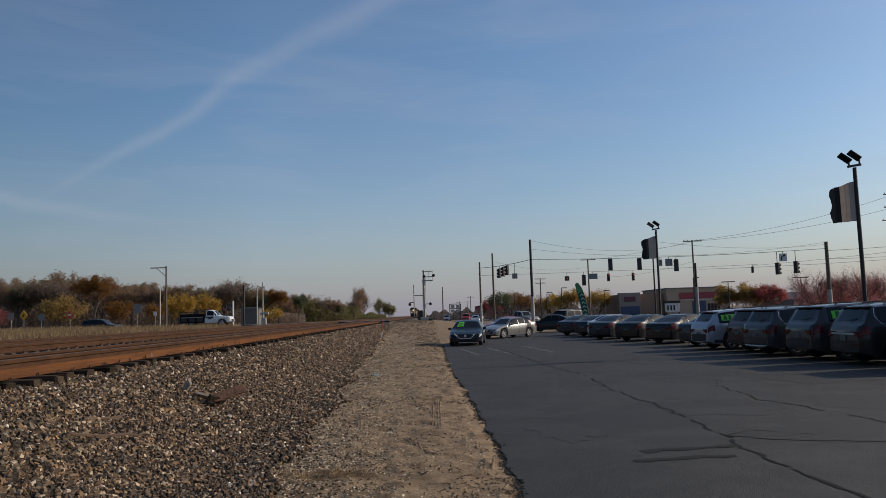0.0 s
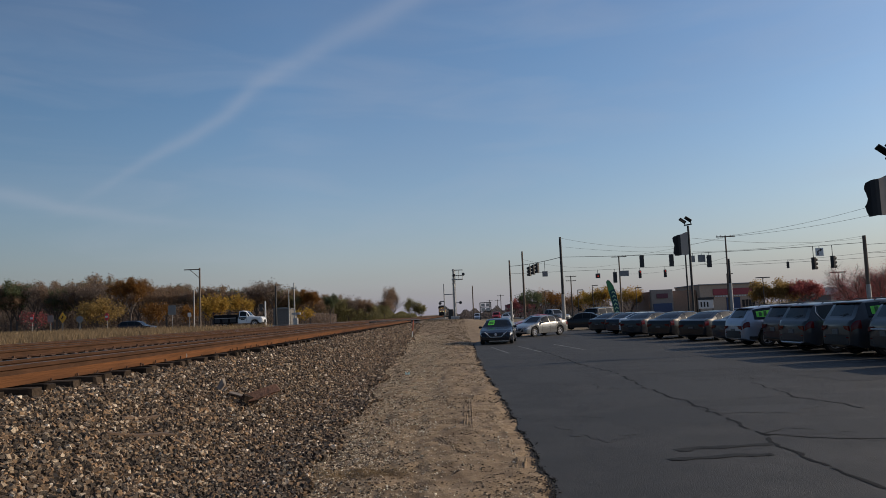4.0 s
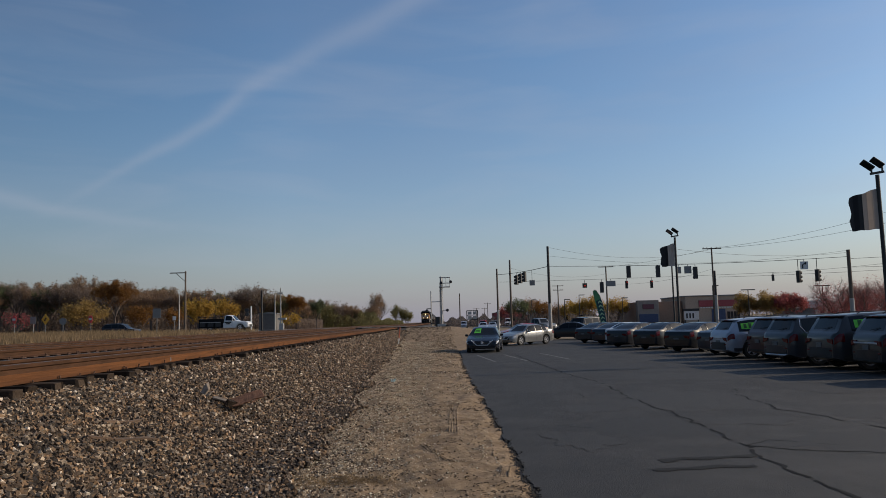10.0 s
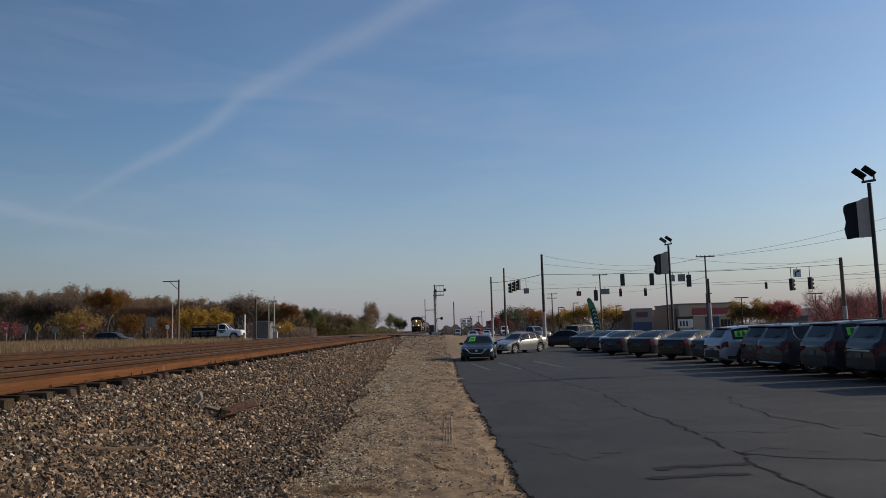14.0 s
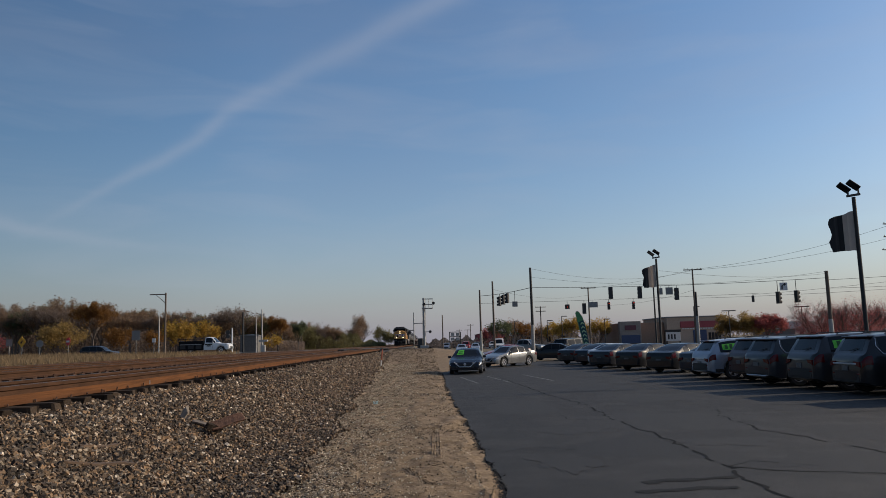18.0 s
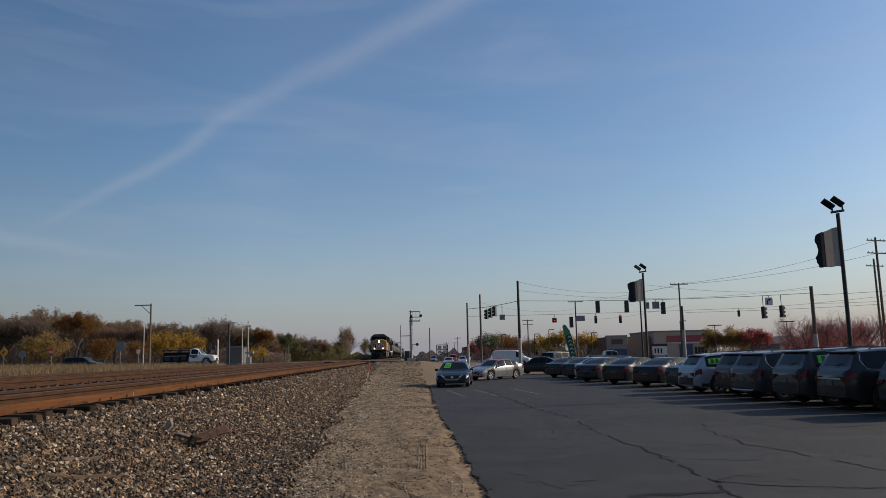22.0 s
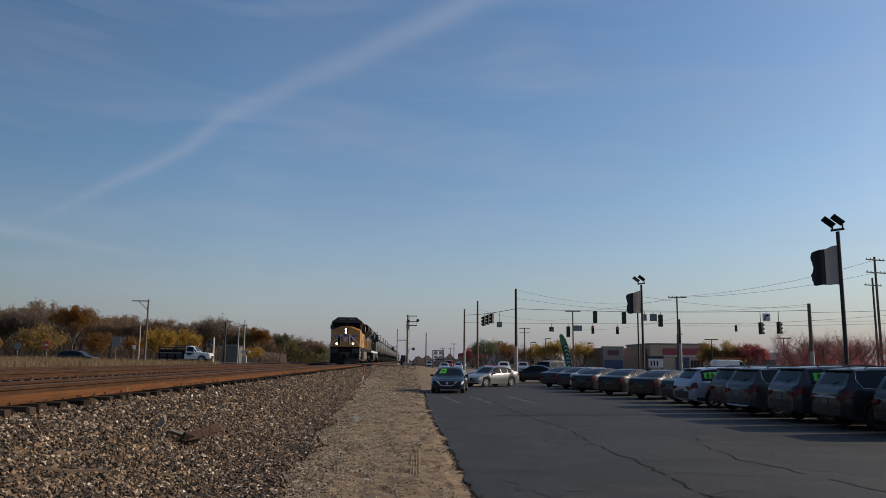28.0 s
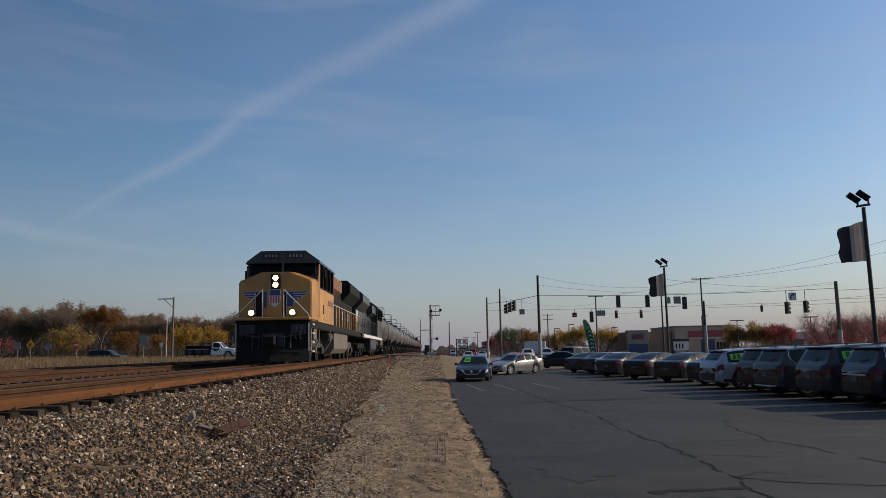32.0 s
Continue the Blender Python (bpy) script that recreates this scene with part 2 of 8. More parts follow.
M_GREYWOOD = surf("weathered_grey_wood", (0.30, 0.25, 0.20), (0.17, 0.135, 0.105), 15, 0.9, bump=0.6, fine=30, stretch=(0.2, 1, 1))
M_POLE = surf("weathered_pole_wood", (0.115, 0.085, 0.062), (0.17, 0.135, 0.105), 6, 0.9, bump=0.5, fine=30, stretch=(1, 1, 0.1), spread=0.15)
M_POLE_PALE = surf("pale_galvanised_pole", (0.42, 0.41, 0.385), (0.34, 0.33, 0.31), 5, 0.6, metal=0.2, bump=0.1)
M_STEEL = surf("galvanised_steel", (0.38, 0.375, 0.36), (0.29, 0.285, 0.275), 8, 0.5, metal=0.45, bump=0.1)
M_DARK = surf("black_painted_steel", (0.018, 0.018, 0.019), (0.03, 0.03, 0.031), 9, 0.55, bump=0.1)
M_RUBBER = surf("tyre_rubber", (0.018, 0.018, 0.018), (0.028, 0.027, 0.026), 30, 0.85, bump=0.2)
M_PLASTIC = surf("dark_trim_plastic", (0.02, 0.02, 0.021), (0.03, 0.03, 0.03), 18, 0.6)
M_CHROME = surf("chrome", (0.62, 0.62, 0.63), (0.5, 0.5, 0.52), 12, 0.15, metal=1.0)
M_ALLOY = surf("alloy_rim", (0.62, 0.62, 0.63), (0.5, 0.5, 0.51), 12, 0.35, metal=0.25, coat=.4)
M_GLASS = glass_dark("tinted_car_glass", (0.012, 0.014, 0.016), spec=0.25)
M_CABGLASS = glass_dark("cab_window_glass", (0.006, 0.007, 0.008), rough=0.12, spec=0.08)
M_LAMP_RED = surf("red_lamp_lens", (0.15, 0.004, 0.007), (0.09, 0.003, 0.005), 20, 0.25, coat=0.15, spec=0.3)
M_LAMP_CLEAR = surf("clear_lamp_lens", (0.55, 0.56, 0.58), (0.4, 0.41, 0.43), 20, 0.12, coat=0.8)
M_PLATE = surf("plain_plate", (0.16, 0.16, 0.16), (0.10, 0.10, 0.105), 14, 0.5)
M_LIME = surf("lime_window_sticker", (0.16, 0.72, 0.06), (0.12, 0.6, 0.05), 8, 0.6)
M_STICKER_INK = surf("dark_sticker_print", (0.02, 0.12, 0.02), (0.015, 0.1, 0.015), 8, 0.6)
M_WHITE = surf("white_paint", (0.72, 0.72, 0.71), (0.6, 0.6, 0.59), 4, 0.5)
M_RED = surf("red_paint", (0.60, 0.045, 0.05), (0.5, 0.038, 0.045), 6, 0.5)
M_YELLOWSIGN = surf("yellow_sign", (0.62, 0.36, 0.03), (0.52, 0.3, 0.03), 6, 0.5)
M_SIGNBACK = surf("bare_sign_metal", (0.24, 0.24, 0.24), (0.18, 0.18, 0.18), 9, 0.45, metal=0.4)
M_BLACKSIGN = surf("black_print", (0.015, 0.015, 0.015), (0.02, 0.02, 0.02), 9, 0.6)
M_ORANGE_STAKE = surf("orange_marker_paint", (0.5, 0.12, 0.06), (0.38, 0.1, 0.06), 8, 0.7)
M_REDLIGHT = surf("lit_red_lens", (0.8, 0.05, 0.03), None, 8, 0.4, emit=(1, 0.06, 0.03), glow=1.2)
M_HEADLIGHT = surf("lit_head_lamp", (1, 0.9, 0.7), None, 8, 0.3, emit=(1.0, 0.74, 0.40), glow=7.0)
M_CABLE = surf("black_cable", (0.02, 0.02, 0.021), None, 8, 0.7)


def paint(name, c, rough=0.3, metal=0.0, coat=0.35):
    return surf(name, c, tuple(v * 0.92 for v in c), 3, rough, metal=metal, coat=coat, spec=0.3)


# ---------------------------------------------------------------- mesh helpers
def box(bm, x0, y0, z0, x1, y1, z1, bevel=0.0, m=None):
    r = bmesh.ops.create_cube(bm, size=1.0)
    vs = r["verts"]
    bmesh.ops.scale(bm, vec=(x1 - x0, y1 - y0, z1 - z0), verts=vs)
    bmesh.ops.translate(bm, vec=((x0 + x1) / 2, (y0 + y1) / 2, (z0 + z1) / 2), verts=vs)
    if bevel:
        es = list({e for v in vs for e in v.link_edges})
        rb = bmesh.ops.bevel(bm, geom=es, offset=bevel, segments=1, affect="EDGES", profile=0.5)
        vs = list({v for f in rb["faces"] for v in f.verts} | {v for v in vs if v.is_valid})
    if m is not None:
        bmesh.ops.transform(bm, matrix=m, verts=vs)
    return vs


def hoop(bm, c, d, r, n):
    """A ring of vertices round c, square to d."""
    u = d.orthogonal().normalized()
    v = d.cross(u).normalized()
    return [bm.verts.new(c + u * (r * math.cos(k * math.tau / n)) + v * (r * math.sin(k * math.tau / n))) for k in range(n)]


def rod(bm, p, q, r0, r1=None, n=8):
    """A tapered round bar from p to q."""
    p, q = Vector(p), Vector(q)
    d = (q - p).normalized()
    a, b = hoop(bm, p, d, r0, n), hoop(bm, q, d, r0 if r1 is None else r1, n)
    for k in range(n):
        bm.faces.new((a[k], a[(k + 1) % n], b[(k + 1) % n], b[k]))
    bm.faces.new(a[::-1])
    bm.faces.new(b)
    return a + b


def pipe(bm, pts, r, n=6):
    """A bent round bar through the points, in one piece."""
    pts = [Vector(p) for p in pts]
    loops, u = [], None
    for i, p in enumerate(pts):
        d0 = (p - pts[i - 1]).normalized() if i else (pts[1] - p).normalized()
        d1 = (pts[i + 1] - p).normalized() if i + 1 < len(pts) else d0
        d = (d0 + d1).normalized() if (d0 + d1).length > 0.1 else d1
        u = d.orthogonal().normalized() if u is None else (u - d * u.dot(d)).normalized()
        v = d.cross(u)
        loops.append([bm.verts.new(p + u * (r * math.cos(k * math.tau / n)) + v * (r * math.sin(k * math.tau / n))) for k in range(n)])
    for a, b in zip(loops, loops[1:]):
        for k in range(n):
            bm.faces.new((a[k], a[(k + 1) % n], b[(k + 1) % n], b[k]))
    bm.faces.new(loops[0][::-1])
    bm.faces.new(loops[-1])


def prism(bm, outline, a, b, axis="y"):
    """Extrudes a closed outline of (u, v) pairs from a to b along an axis."""
    def at(u, v, w):
        return {"y": (u, w, v), "x": (w, u, v), "z": (u, v, w)}[axis]
    lo = [bm.verts.new(at(u, v, a)) for u, v in outline]
    hi = [bm.verts.new(at(u, v, b)) for u, v in outline]
    n = len(outline)
    for i in range(n):
        bm.faces.new((lo[i], lo[(i + 1) % n], hi[(i + 1) % n], hi[i]))
    bm.faces.new(lo[::-1])
    bm.faces.new(hi)
    return lo + hi


def finish(name, bm, material, smooth=False):
    bmesh.ops.recalc_face_normals(bm, faces=bm.faces)
    me = bpy.data.meshes.new(name)
    bm.to_mesh(me)
    bm.free()
    me.materials.append(material)
    if smooth:
        me.shade_smooth()
        me.set_sharp_from_angle(angle=radians(38))
    return me


def part(name, bm, material, parent, label="", smooth=False, at=None, kind=""):
    """One mesh object under a thing or a part. bm: a bmesh, or a mesh that pieces share."""
    me = finish(name, bm, material, smooth) if isinstance(bm, bmesh.types.BMesh) else bm
    ob = new(name, me)
    ob.parent = parent
    if at is not None:
        ob.matrix_basis = at
    if label:
        ob["label"] = label
    if kind:
        ob["kind"] = kind
    return ob


def thing(name, m, label, category, group="", kind="", bm=None, material=None, smooth=False):
    ob = new(name, finish(name, bm, material, smooth) if bm else None)
    ob.matrix_basis = m
    return tagged(ob, label, category, group, kind)


def B():
    return bmesh.new()


def sheet(name, xs, ys, height, material):
    """A grid of ground over xs and ys with heights from a function."""
    nx, ny = len(xs), len(ys)
    verts = [(x, y, height(x, y)) for y in ys for x in xs]
    faces = [(j * nx + i, j * nx + i + 1, (j + 1) * nx + i + 1, (j + 1) * nx + i) for j in range(ny - 1) for i in range(nx - 1)]
    me = bpy.data.meshes.new(name)
    me.from_pydata(verts, [], faces)
    me.materials.append(material)
    me.shade_smooth()
    return new(name, me)


def steps(*spans):
    """Grid lines: (from, to, step) spans joined."""
    out = []
    for a, b, s in spans:
        n = max(1, round((b - a) / s))
        out += [a + (b - a) * i / n for i in range(n)]
    return out + [spans[-1][1]]


def fbm(x, y, s, k=0.0):
    return noise.fractal(Vector((x * s, y * s, k)), 0.9, 2.1, 4)


def ease(a, b, x):
    t = min(1.0, max(0.0, (x - a) / (b - a)))
    return t * t * (3 - 2 * t)


# ---------------------------------------------------------------- the lie of the land
LEAN = -0.0097                      # the tracks' sideways run for each metre forward
TRACK_X, RAIL_Z = -6.31, 1.39       # middle of the running track abeam, top of its near rail
TURN = math.degrees(math.atan(-LEAN))
CROSS_Y = 90.0
BANK = 0.99


def lot_bend(y):
    """How far the lot's edge swings away from the railway at its far end."""
    return 5.0 * ease(45, 60, y)


def edge_x(y):
    return 0.80 - 0.0055 * y + 0.10 * ease(26, 7, y) - 0.10 * ease(16, 24, y) * ease(40, 30, y) + lot_bend(y)


def land(x, y):
    """Height of the ground: the lot low, the railway on its bank, the crossing road ramped up to it."""
    u = x - LEAN * y
    bank = BANK * (1 - ease(-5.05, -2.2, u))
    ramp = 1.15 * ease(52, 84, y) * (1 - ease(-1.0, 9.0, x)) * (1 - ease(100, 125, y)) if y < 125 else 0.0
    dirt = 0.05 * (1 - ease(edge_x(y) - 1.3, edge_x(y), x))
    far = 0.25 * ease(-24, -40, u)
    return max(bank, ramp) + dirt + far

# ---------------------------------------------------------------- ground, lot, roads
ground = tagged(sheet("ground", steps((-2600, -300, 300), (-300, -60, 30), (-60, -20, 4), (-20, -6, 1.0), (-6, 1.5, 0.25), (1.5, 12, 1.0), (12, 60, 8), (60, 300, 40), (300, 2600, 300)),
                      steps((-300, -20, 40), (-20, 3, 3), (3, 40, 0.8), (40, 130, 1.5), (130, 400, 20), (400, 3800, 300)),
                      lambda x, y: land(x, y) - 0.05 + (0.03 * fbm(x, y, 0.4) if abs(x) < 60 and y < 130 else 0.0) - (0.12 if x > edge_x(y) - 0.2 and y < 70 else 0), M_GROUND),
                "flat open ground of dry grass and dirt", "ground", kind="structure")


def foot(y):
    """Where the ballast's ragged foot lies, measured from the track: it draws in towards the crossing."""
    return float(np.interp(y, (7, 14, 22, 35, 55, 85), (-1.75, -1.95, -2.25, -2.75, -3.25, -4.0))) + 0.28 * fbm(1.0, y, 0.35) + 0.10 * fbm(4.0, y, 1.7)


def rut(x, y):
    """Two wheel ruts with small tread ribs in the dirt strip."""
    c = -0.55 - 0.004 * y + 0.12 * math.sin(y * 0.35)
    d = min(abs(x - c), abs(x - c + 1.55))
    dip = max(0.0, 1 - (d / 0.16) ** 2)
    return -0.02 * dip * (0.7 + 0.3 * math.sin(y * 40))


def dirt_top(x, y):
    """The dirt's height, x measured along the railway's lean."""
    return (land(x + LEAN * y, y) + (0.015 + 0.035 * fbm(x, y, 1.1) + 0.03 * fbm(x, y * .7, 5, 3) + 0.016 * fbm(x, y, 11, 4) + 0.05 * fbm(x * .8, y * .5, 2.4, 7) * ease(13, 20, y) * ease(50, 38, y) + rut(x, y)) * ease(1.2, 0.85, x - lot_bend(y))
            - 0.10 * ease(foot(y) + .12, foot(y) - .15, x) - 0.06 * ease(0.55, 0.95, x - lot_bend(y) - 0.12 * ease(26, 7, y) + 0.16 * fbm(2, y, 0.9) + 0.06 * fbm(6, y, 4)))


dirt_strip = tagged(sheet("dirt_strip", steps((-4.6, -2.6, 0.1), (-2.6, 1.22, 0.06), (1.22, 6.2, 0.5)), steps((-12, 3.5, 0.5), (3.5, 16, 0.07), (16, 40, 0.2), (40, 92, 0.8)),
                          dirt_top, M_DIRT),
                    "pale gravelly dirt strip with tyre ruts beside the asphalt", "dirt strip", kind="structure")
for v in dirt_strip.data.vertices:
    v.co.x += LEAN * v.co.y * 0.9

# sheet under the loose stones, its blackness standing in for gap shade
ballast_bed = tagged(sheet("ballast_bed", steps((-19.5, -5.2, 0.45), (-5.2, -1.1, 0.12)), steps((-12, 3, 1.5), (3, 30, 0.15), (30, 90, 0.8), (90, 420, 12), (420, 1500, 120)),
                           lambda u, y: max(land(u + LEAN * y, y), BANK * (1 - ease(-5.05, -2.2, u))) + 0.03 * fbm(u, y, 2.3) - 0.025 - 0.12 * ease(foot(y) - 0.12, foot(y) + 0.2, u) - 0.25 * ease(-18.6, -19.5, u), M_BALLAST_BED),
                     "bank of crushed-stone ballast under the tracks, blackened as gap shade", "ballast", kind="structure")
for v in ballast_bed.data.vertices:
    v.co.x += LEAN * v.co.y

# parking lot: a slab with a ragged broken edge along the dirt
bm = B()
ys = steps((-25, 3, 1.0), (3, 45, 0.16), (45, 66, 0.6))
row_a, row_b = [], []
for y in ys:
    rag = 0.08 * fbm(3, y, 1.3) + 0.05 * fbm(9, y, 5)
    row_a.append([bm.verts.new((edge_x(y) + rag, y, z)) for z in (-0.07, 0.0)])
    row_b.append(bm.verts.new((46.0, y, 0.0)))
for i in range(len(ys) - 1):
    bm.faces.new((row_a[i][0], row_a[i + 1][0], row_a[i + 1][1], row_a[i][1]))
    bm.faces.new((row_a[i][1], row_a[i + 1][1], row_b[i + 1], row_b[i]))
lot = new("parking_lot", finish("parking_lot", bm, M_ASPHALT))
tagged(lot, "dark worn asphalt parking lot with sealed cracks", "parking lot", kind="structure")

# crumbled asphalt along the edge
rng = np.random.default_rng(5)


def stones(name, pts, sizes, material, seed=1, flat=0.7):
    """Many small broken stones in one mesh: each a squashed, chipped block."""
    r = np.random.default_rng(seed)
    base = np.array([(-1, -1, -1), (1, -1, -1), (1, 1, -1), (-1, 1, -1), (-1, -1, 1), (1, -1, 1), (1, 1, 1), (-1, 1, 1)]) * 0.72
    quad = np.array([(0, 3, 2, 1), (4, 5, 6, 7), (0, 1, 5, 4), (1, 2, 6, 5), (2, 3, 7, 6), (3, 0, 4, 7)])
    n = len(pts)
    q = r.normal(size=(n, 4))
    q /= np.linalg.norm(q, axis=1)[:, None]
    w, x, y, z = q.T
    rot = np.stack([1 - 2 * (y * y + z * z), 2 * (x * y - z * w), 2 * (x * z + y * w), 2 * (x * y + z * w), 1 - 2 * (x * x + z * z), 2 * (y * z - x * w),
                    2 * (x * z - y * w), 2 * (y * z + x * w), 1 - 2 * (x * x + y * y)], 1).reshape(n, 3, 3)
    v = base[None] * r.uniform(0.6, 1.2, (n, 8, 3)) * r.uniform(0.6, 1.25, (n, 1, 3))
    v = np.einsum("nij,nkj->nki", rot, v) * np.asarray(sizes)[:, None, None]
    v[:, :, 2] *= flat
    v += np.asarray(pts)[:, None, :]
    f = (quad[None] + 8 * np.arange(n)[:, None, None]).reshape(-1, 4)
    me = bpy.data.meshes.new(name)
    me.vertices.add(n * 8)
    me.vertices.foreach_set("co", v.reshape(-1))
    me.loops.add(len(f) * 4)
    me.loops.foreach_set("vertex_index", f.reshape(-1).astype(np.int32))
    me.polygons.add(len(f))
    me.polygons.foreach_set("loop_start", np.arange(0, len(f) * 4, 4, dtype=np.int32))
    me.materials.append(material)
    me.update(calc_edges=True)
    me.shade_flat()
    return new(name, me)


def scatter(n, u0, u1, y0, y1, seed, lift=0.0, keep=None):
    r = np.random.default_rng(seed)
    u = r.uniform(u0, u1, n)
    y = y0 * (y1 / y0) ** r.uniform(0, 1, n)
    return [(a + LEAN * b, b, max(land(a + LEAN * b, b), BANK * (1 - ease(-5.05, -2.2, a))) + lift) for a, b in zip(u, y) if keep is None or keep(a, b)]


def on_dirt(pts, lift):
    return [(a, b, max(c - 0.02, dirt_top(a - LEAN * b * 0.9, b)) + lift) for a, b, c in pts]


r11 = np.random.default_rng(12)


def grown(pts, a, b, rate, start):
    """Stone sizes from a to b that coarsen with the distance."""
    return r11.uniform(a, b, len(pts)) * np.array([1 + rate * max(0, p[1] - start) for p in pts])


near = scatter(225000, -5.12, -1.5, 4.2, 75, 11, 0.036, lambda u, y: u < foot(y) + 0.12 * random.random())
near = [(a, b, c - 0.022 + 0.066 * random.random() ** 1.3) for a, b, c in near]
tagged(stones("ballast_stones", near, grown(near, 0.012, 0.035, 0.02, 12), M_STONE, 13, 0.95), "loose dark grey and brown crushed ballast stones", "ballast", kind="stuff")
lumps = scatter(5000, -5.0, -2.0, 4.2, 40, 14, 0.045, lambda u, y: u < foot(y))
tagged(stones("ballast_lumps", lumps, grown(lumps, 0.032, 0.058, 0.01, 12), M_STONE, 15, 0.9), "larger stones lying proud on the bank", "ballast", kind="stuff")
crib = [(p[0], p[1], 1.075 + random.uniform(-.03, .03)) for p in scatter(7000, -5.3, -5.02, 5, 75, 31)]
tagged(stones("crib_stones", crib, grown(crib, 0.018, 0.04, 0.015, 12), M_STONE, 32), "stones packed between the tie ends", "ballast", kind="stuff")
mid = scatter(9000, -10.4, -5.6, 6, 60, 15, 0.06)
tagged(stones("track_stones", mid, r11.uniform(0.025, 0.05, len(mid)), M_STONE, 16), "crushed stones lying between the ties", "ballast", kind="stuff")
peb = scatter(230000, -3.3, 0.7, 4.2, 60, 17, 0.015, lambda u, y: random.random() < (0.10 + 0.90 * ease(-0.1, -1.5, u)) * (0.62 + 0.9 * fbm(u * 1.4, y, 0.8, 5)))
peb = on_dirt(peb, 0.003)
tagged(stones("dirt_pebbles", peb, grown(peb, 0.004, 0.0145, 0.03, 8), M_PEBBLE, 18, 0.75), "small pale pebbles strewn over the dirt", "pebbles", kind="stuff")
toe = scatter(11000, -3.2, -0.7, 4.2, 60, 19, 0.02, lambda u, y: random.random() < ease(foot(y) + 1.2, foot(y) - .1, u))
toe = on_dirt(toe, 0.006)
tagged(stones("toe_stones", toe, grown(toe, 0.008, 0.026, 0.02, 10), M_STONE, 20), "stray ballast stones at the foot of the bank", "ballast", kind="stuff")
clod = scatter(30000, -3.4, 0.9, 5, 92, 23, 0.02, lambda u, y: fbm(u * 0.8, y, 0.55, 9) + 0.25 * ease(14, 40, y) + 0.35 * ease(34, 62, y) > 0.06 + 0.3 * random.random())
clod = on_dirt(clod, 0.003)
tagged(stones("dirt_clods", clod, grown(clod, 0.004, 0.018, 0.03, 10), M_CLOD, 24, 0.5), "dark crumbs of earth on the dirt", "dirt", kind="stuff")
crumb = [(edge_x(y) + rng.normal(-0.05, 0.045) + 0.06 * fbm(3, y, 1.3), y, 0.004) for y in 4.2 * (55 / 4.2) ** rng.uniform(0, 1, 2600) if fbm(7, y, 0.9) > -0.3]
tagged(stones("asphalt_crumbs", crumb, rng.uniform(0.004, 0.015, len(crumb)), M_ASPHALT_EDGE, 21, 0.6), "crumbled black asphalt along the lot's edge", "rubble", kind="stuff")


# repairs in the asphalt: low dark patches with ragged outlines, and dusty ones
PATCHES = ((3.2, 12.5, 1.3, .9, 0), (6.2, 10.6, 1.6, .8, 0), (5.0, 16.5, 2.0, 1.6, 1), (8.2, 13.5, 1.5, 1.2, 0), (2.4, 20.5, 1.0, 2.4, 1), (7.0, 22.5, 2.2, 1.4, 1), (2.9, 15.2, .8, .7, 1), (9.0, 18.0, 1.2, 1.6, 0), (5.6, 27.5, 2.0, 2.0, 0), (4.9, 12.9, .9, .6, 1), (1.9, 11.3, .5, .8, 1))
for k, (x, y, a, b, pale) in enumerate(PATCHES):
    bm = B()
    rim = []
    for i in range(56):
        an = i * math.tau / 56
        q = 1 + .45 * fbm(math.cos(an) * 1.5 + k * 7, math.sin(an) * 1.5, 1.0, k) + .16 * fbm(math.cos(an) * 6, math.sin(an) * 6 + k, 1.0, k)
        rim.append(bm.verts.new((x + a * q * math.cos(an), y + b * q * math.sin(an), 0.0012 + .0003 * k)))
    bm.faces.new(rim)
    tagged(new("asphalt_patch", finish("asphalt_patch", bm, M_PATCH_PALE if pale else M_PATCH_DARK)), "dusty pale patch worn into the asphalt" if pale else "darker patch in the worn asphalt", "pavement mark", kind="structure")


def ribbon(name, pts, width, material, z, label, wobble=0.05, seed=0, gaps=0.0):
    """A thin flat strip laid on the lot along a line."""
    bm = B()
    r = random.Random(seed)
    prev = None
    dense = []
    for (x0, y0), (x1, y1) in zip(pts, pts[1:]):
        n = max(2, int(math.hypot(x1 - x0, y1 - y0) / 0.12))
        dense += [(x0 + (x1 - x0) * i / n, y0 + (y1 - y0) * i / n) for i in range(n)]
    dense.append(pts[-1])
    for i, (x, y) in enumerate(dense):
        a, b = dense[max(0, i - 1)], dense[min(len(dense) - 1, i + 1)]
        d = Vector((b[0] - a[0], b[1] - a[1], 0)).normalized()
        nrm = Vector((-d.y, d.x, 0))
        c = Vector((x, y, z)) + nrm * (wobble * fbm(x, y, 1.5, seed) + wobble * 0.35 * fbm(x, y, 7, seed))
        w = width * (0.6 + 0.8 * r.random()) / 2
        cur = (bm.verts.new(c - nrm * w), bm.verts.new(c + nrm * w))
        if prev and (not gaps or fbm(x * 3, y * 3, 1.0, seed + 50) > gaps - 0.75):
            bm.faces.new((prev[0], cur[0], cur[1], prev[1]))
        prev = cur
    bmesh.ops.delete(bm, geom=[v for v in bm.verts if not v.link_faces], context="VERTS")
    ob = new(name, finish(name, bm, material))
    return tagged(ob, label, "pavement mark", kind="structure")


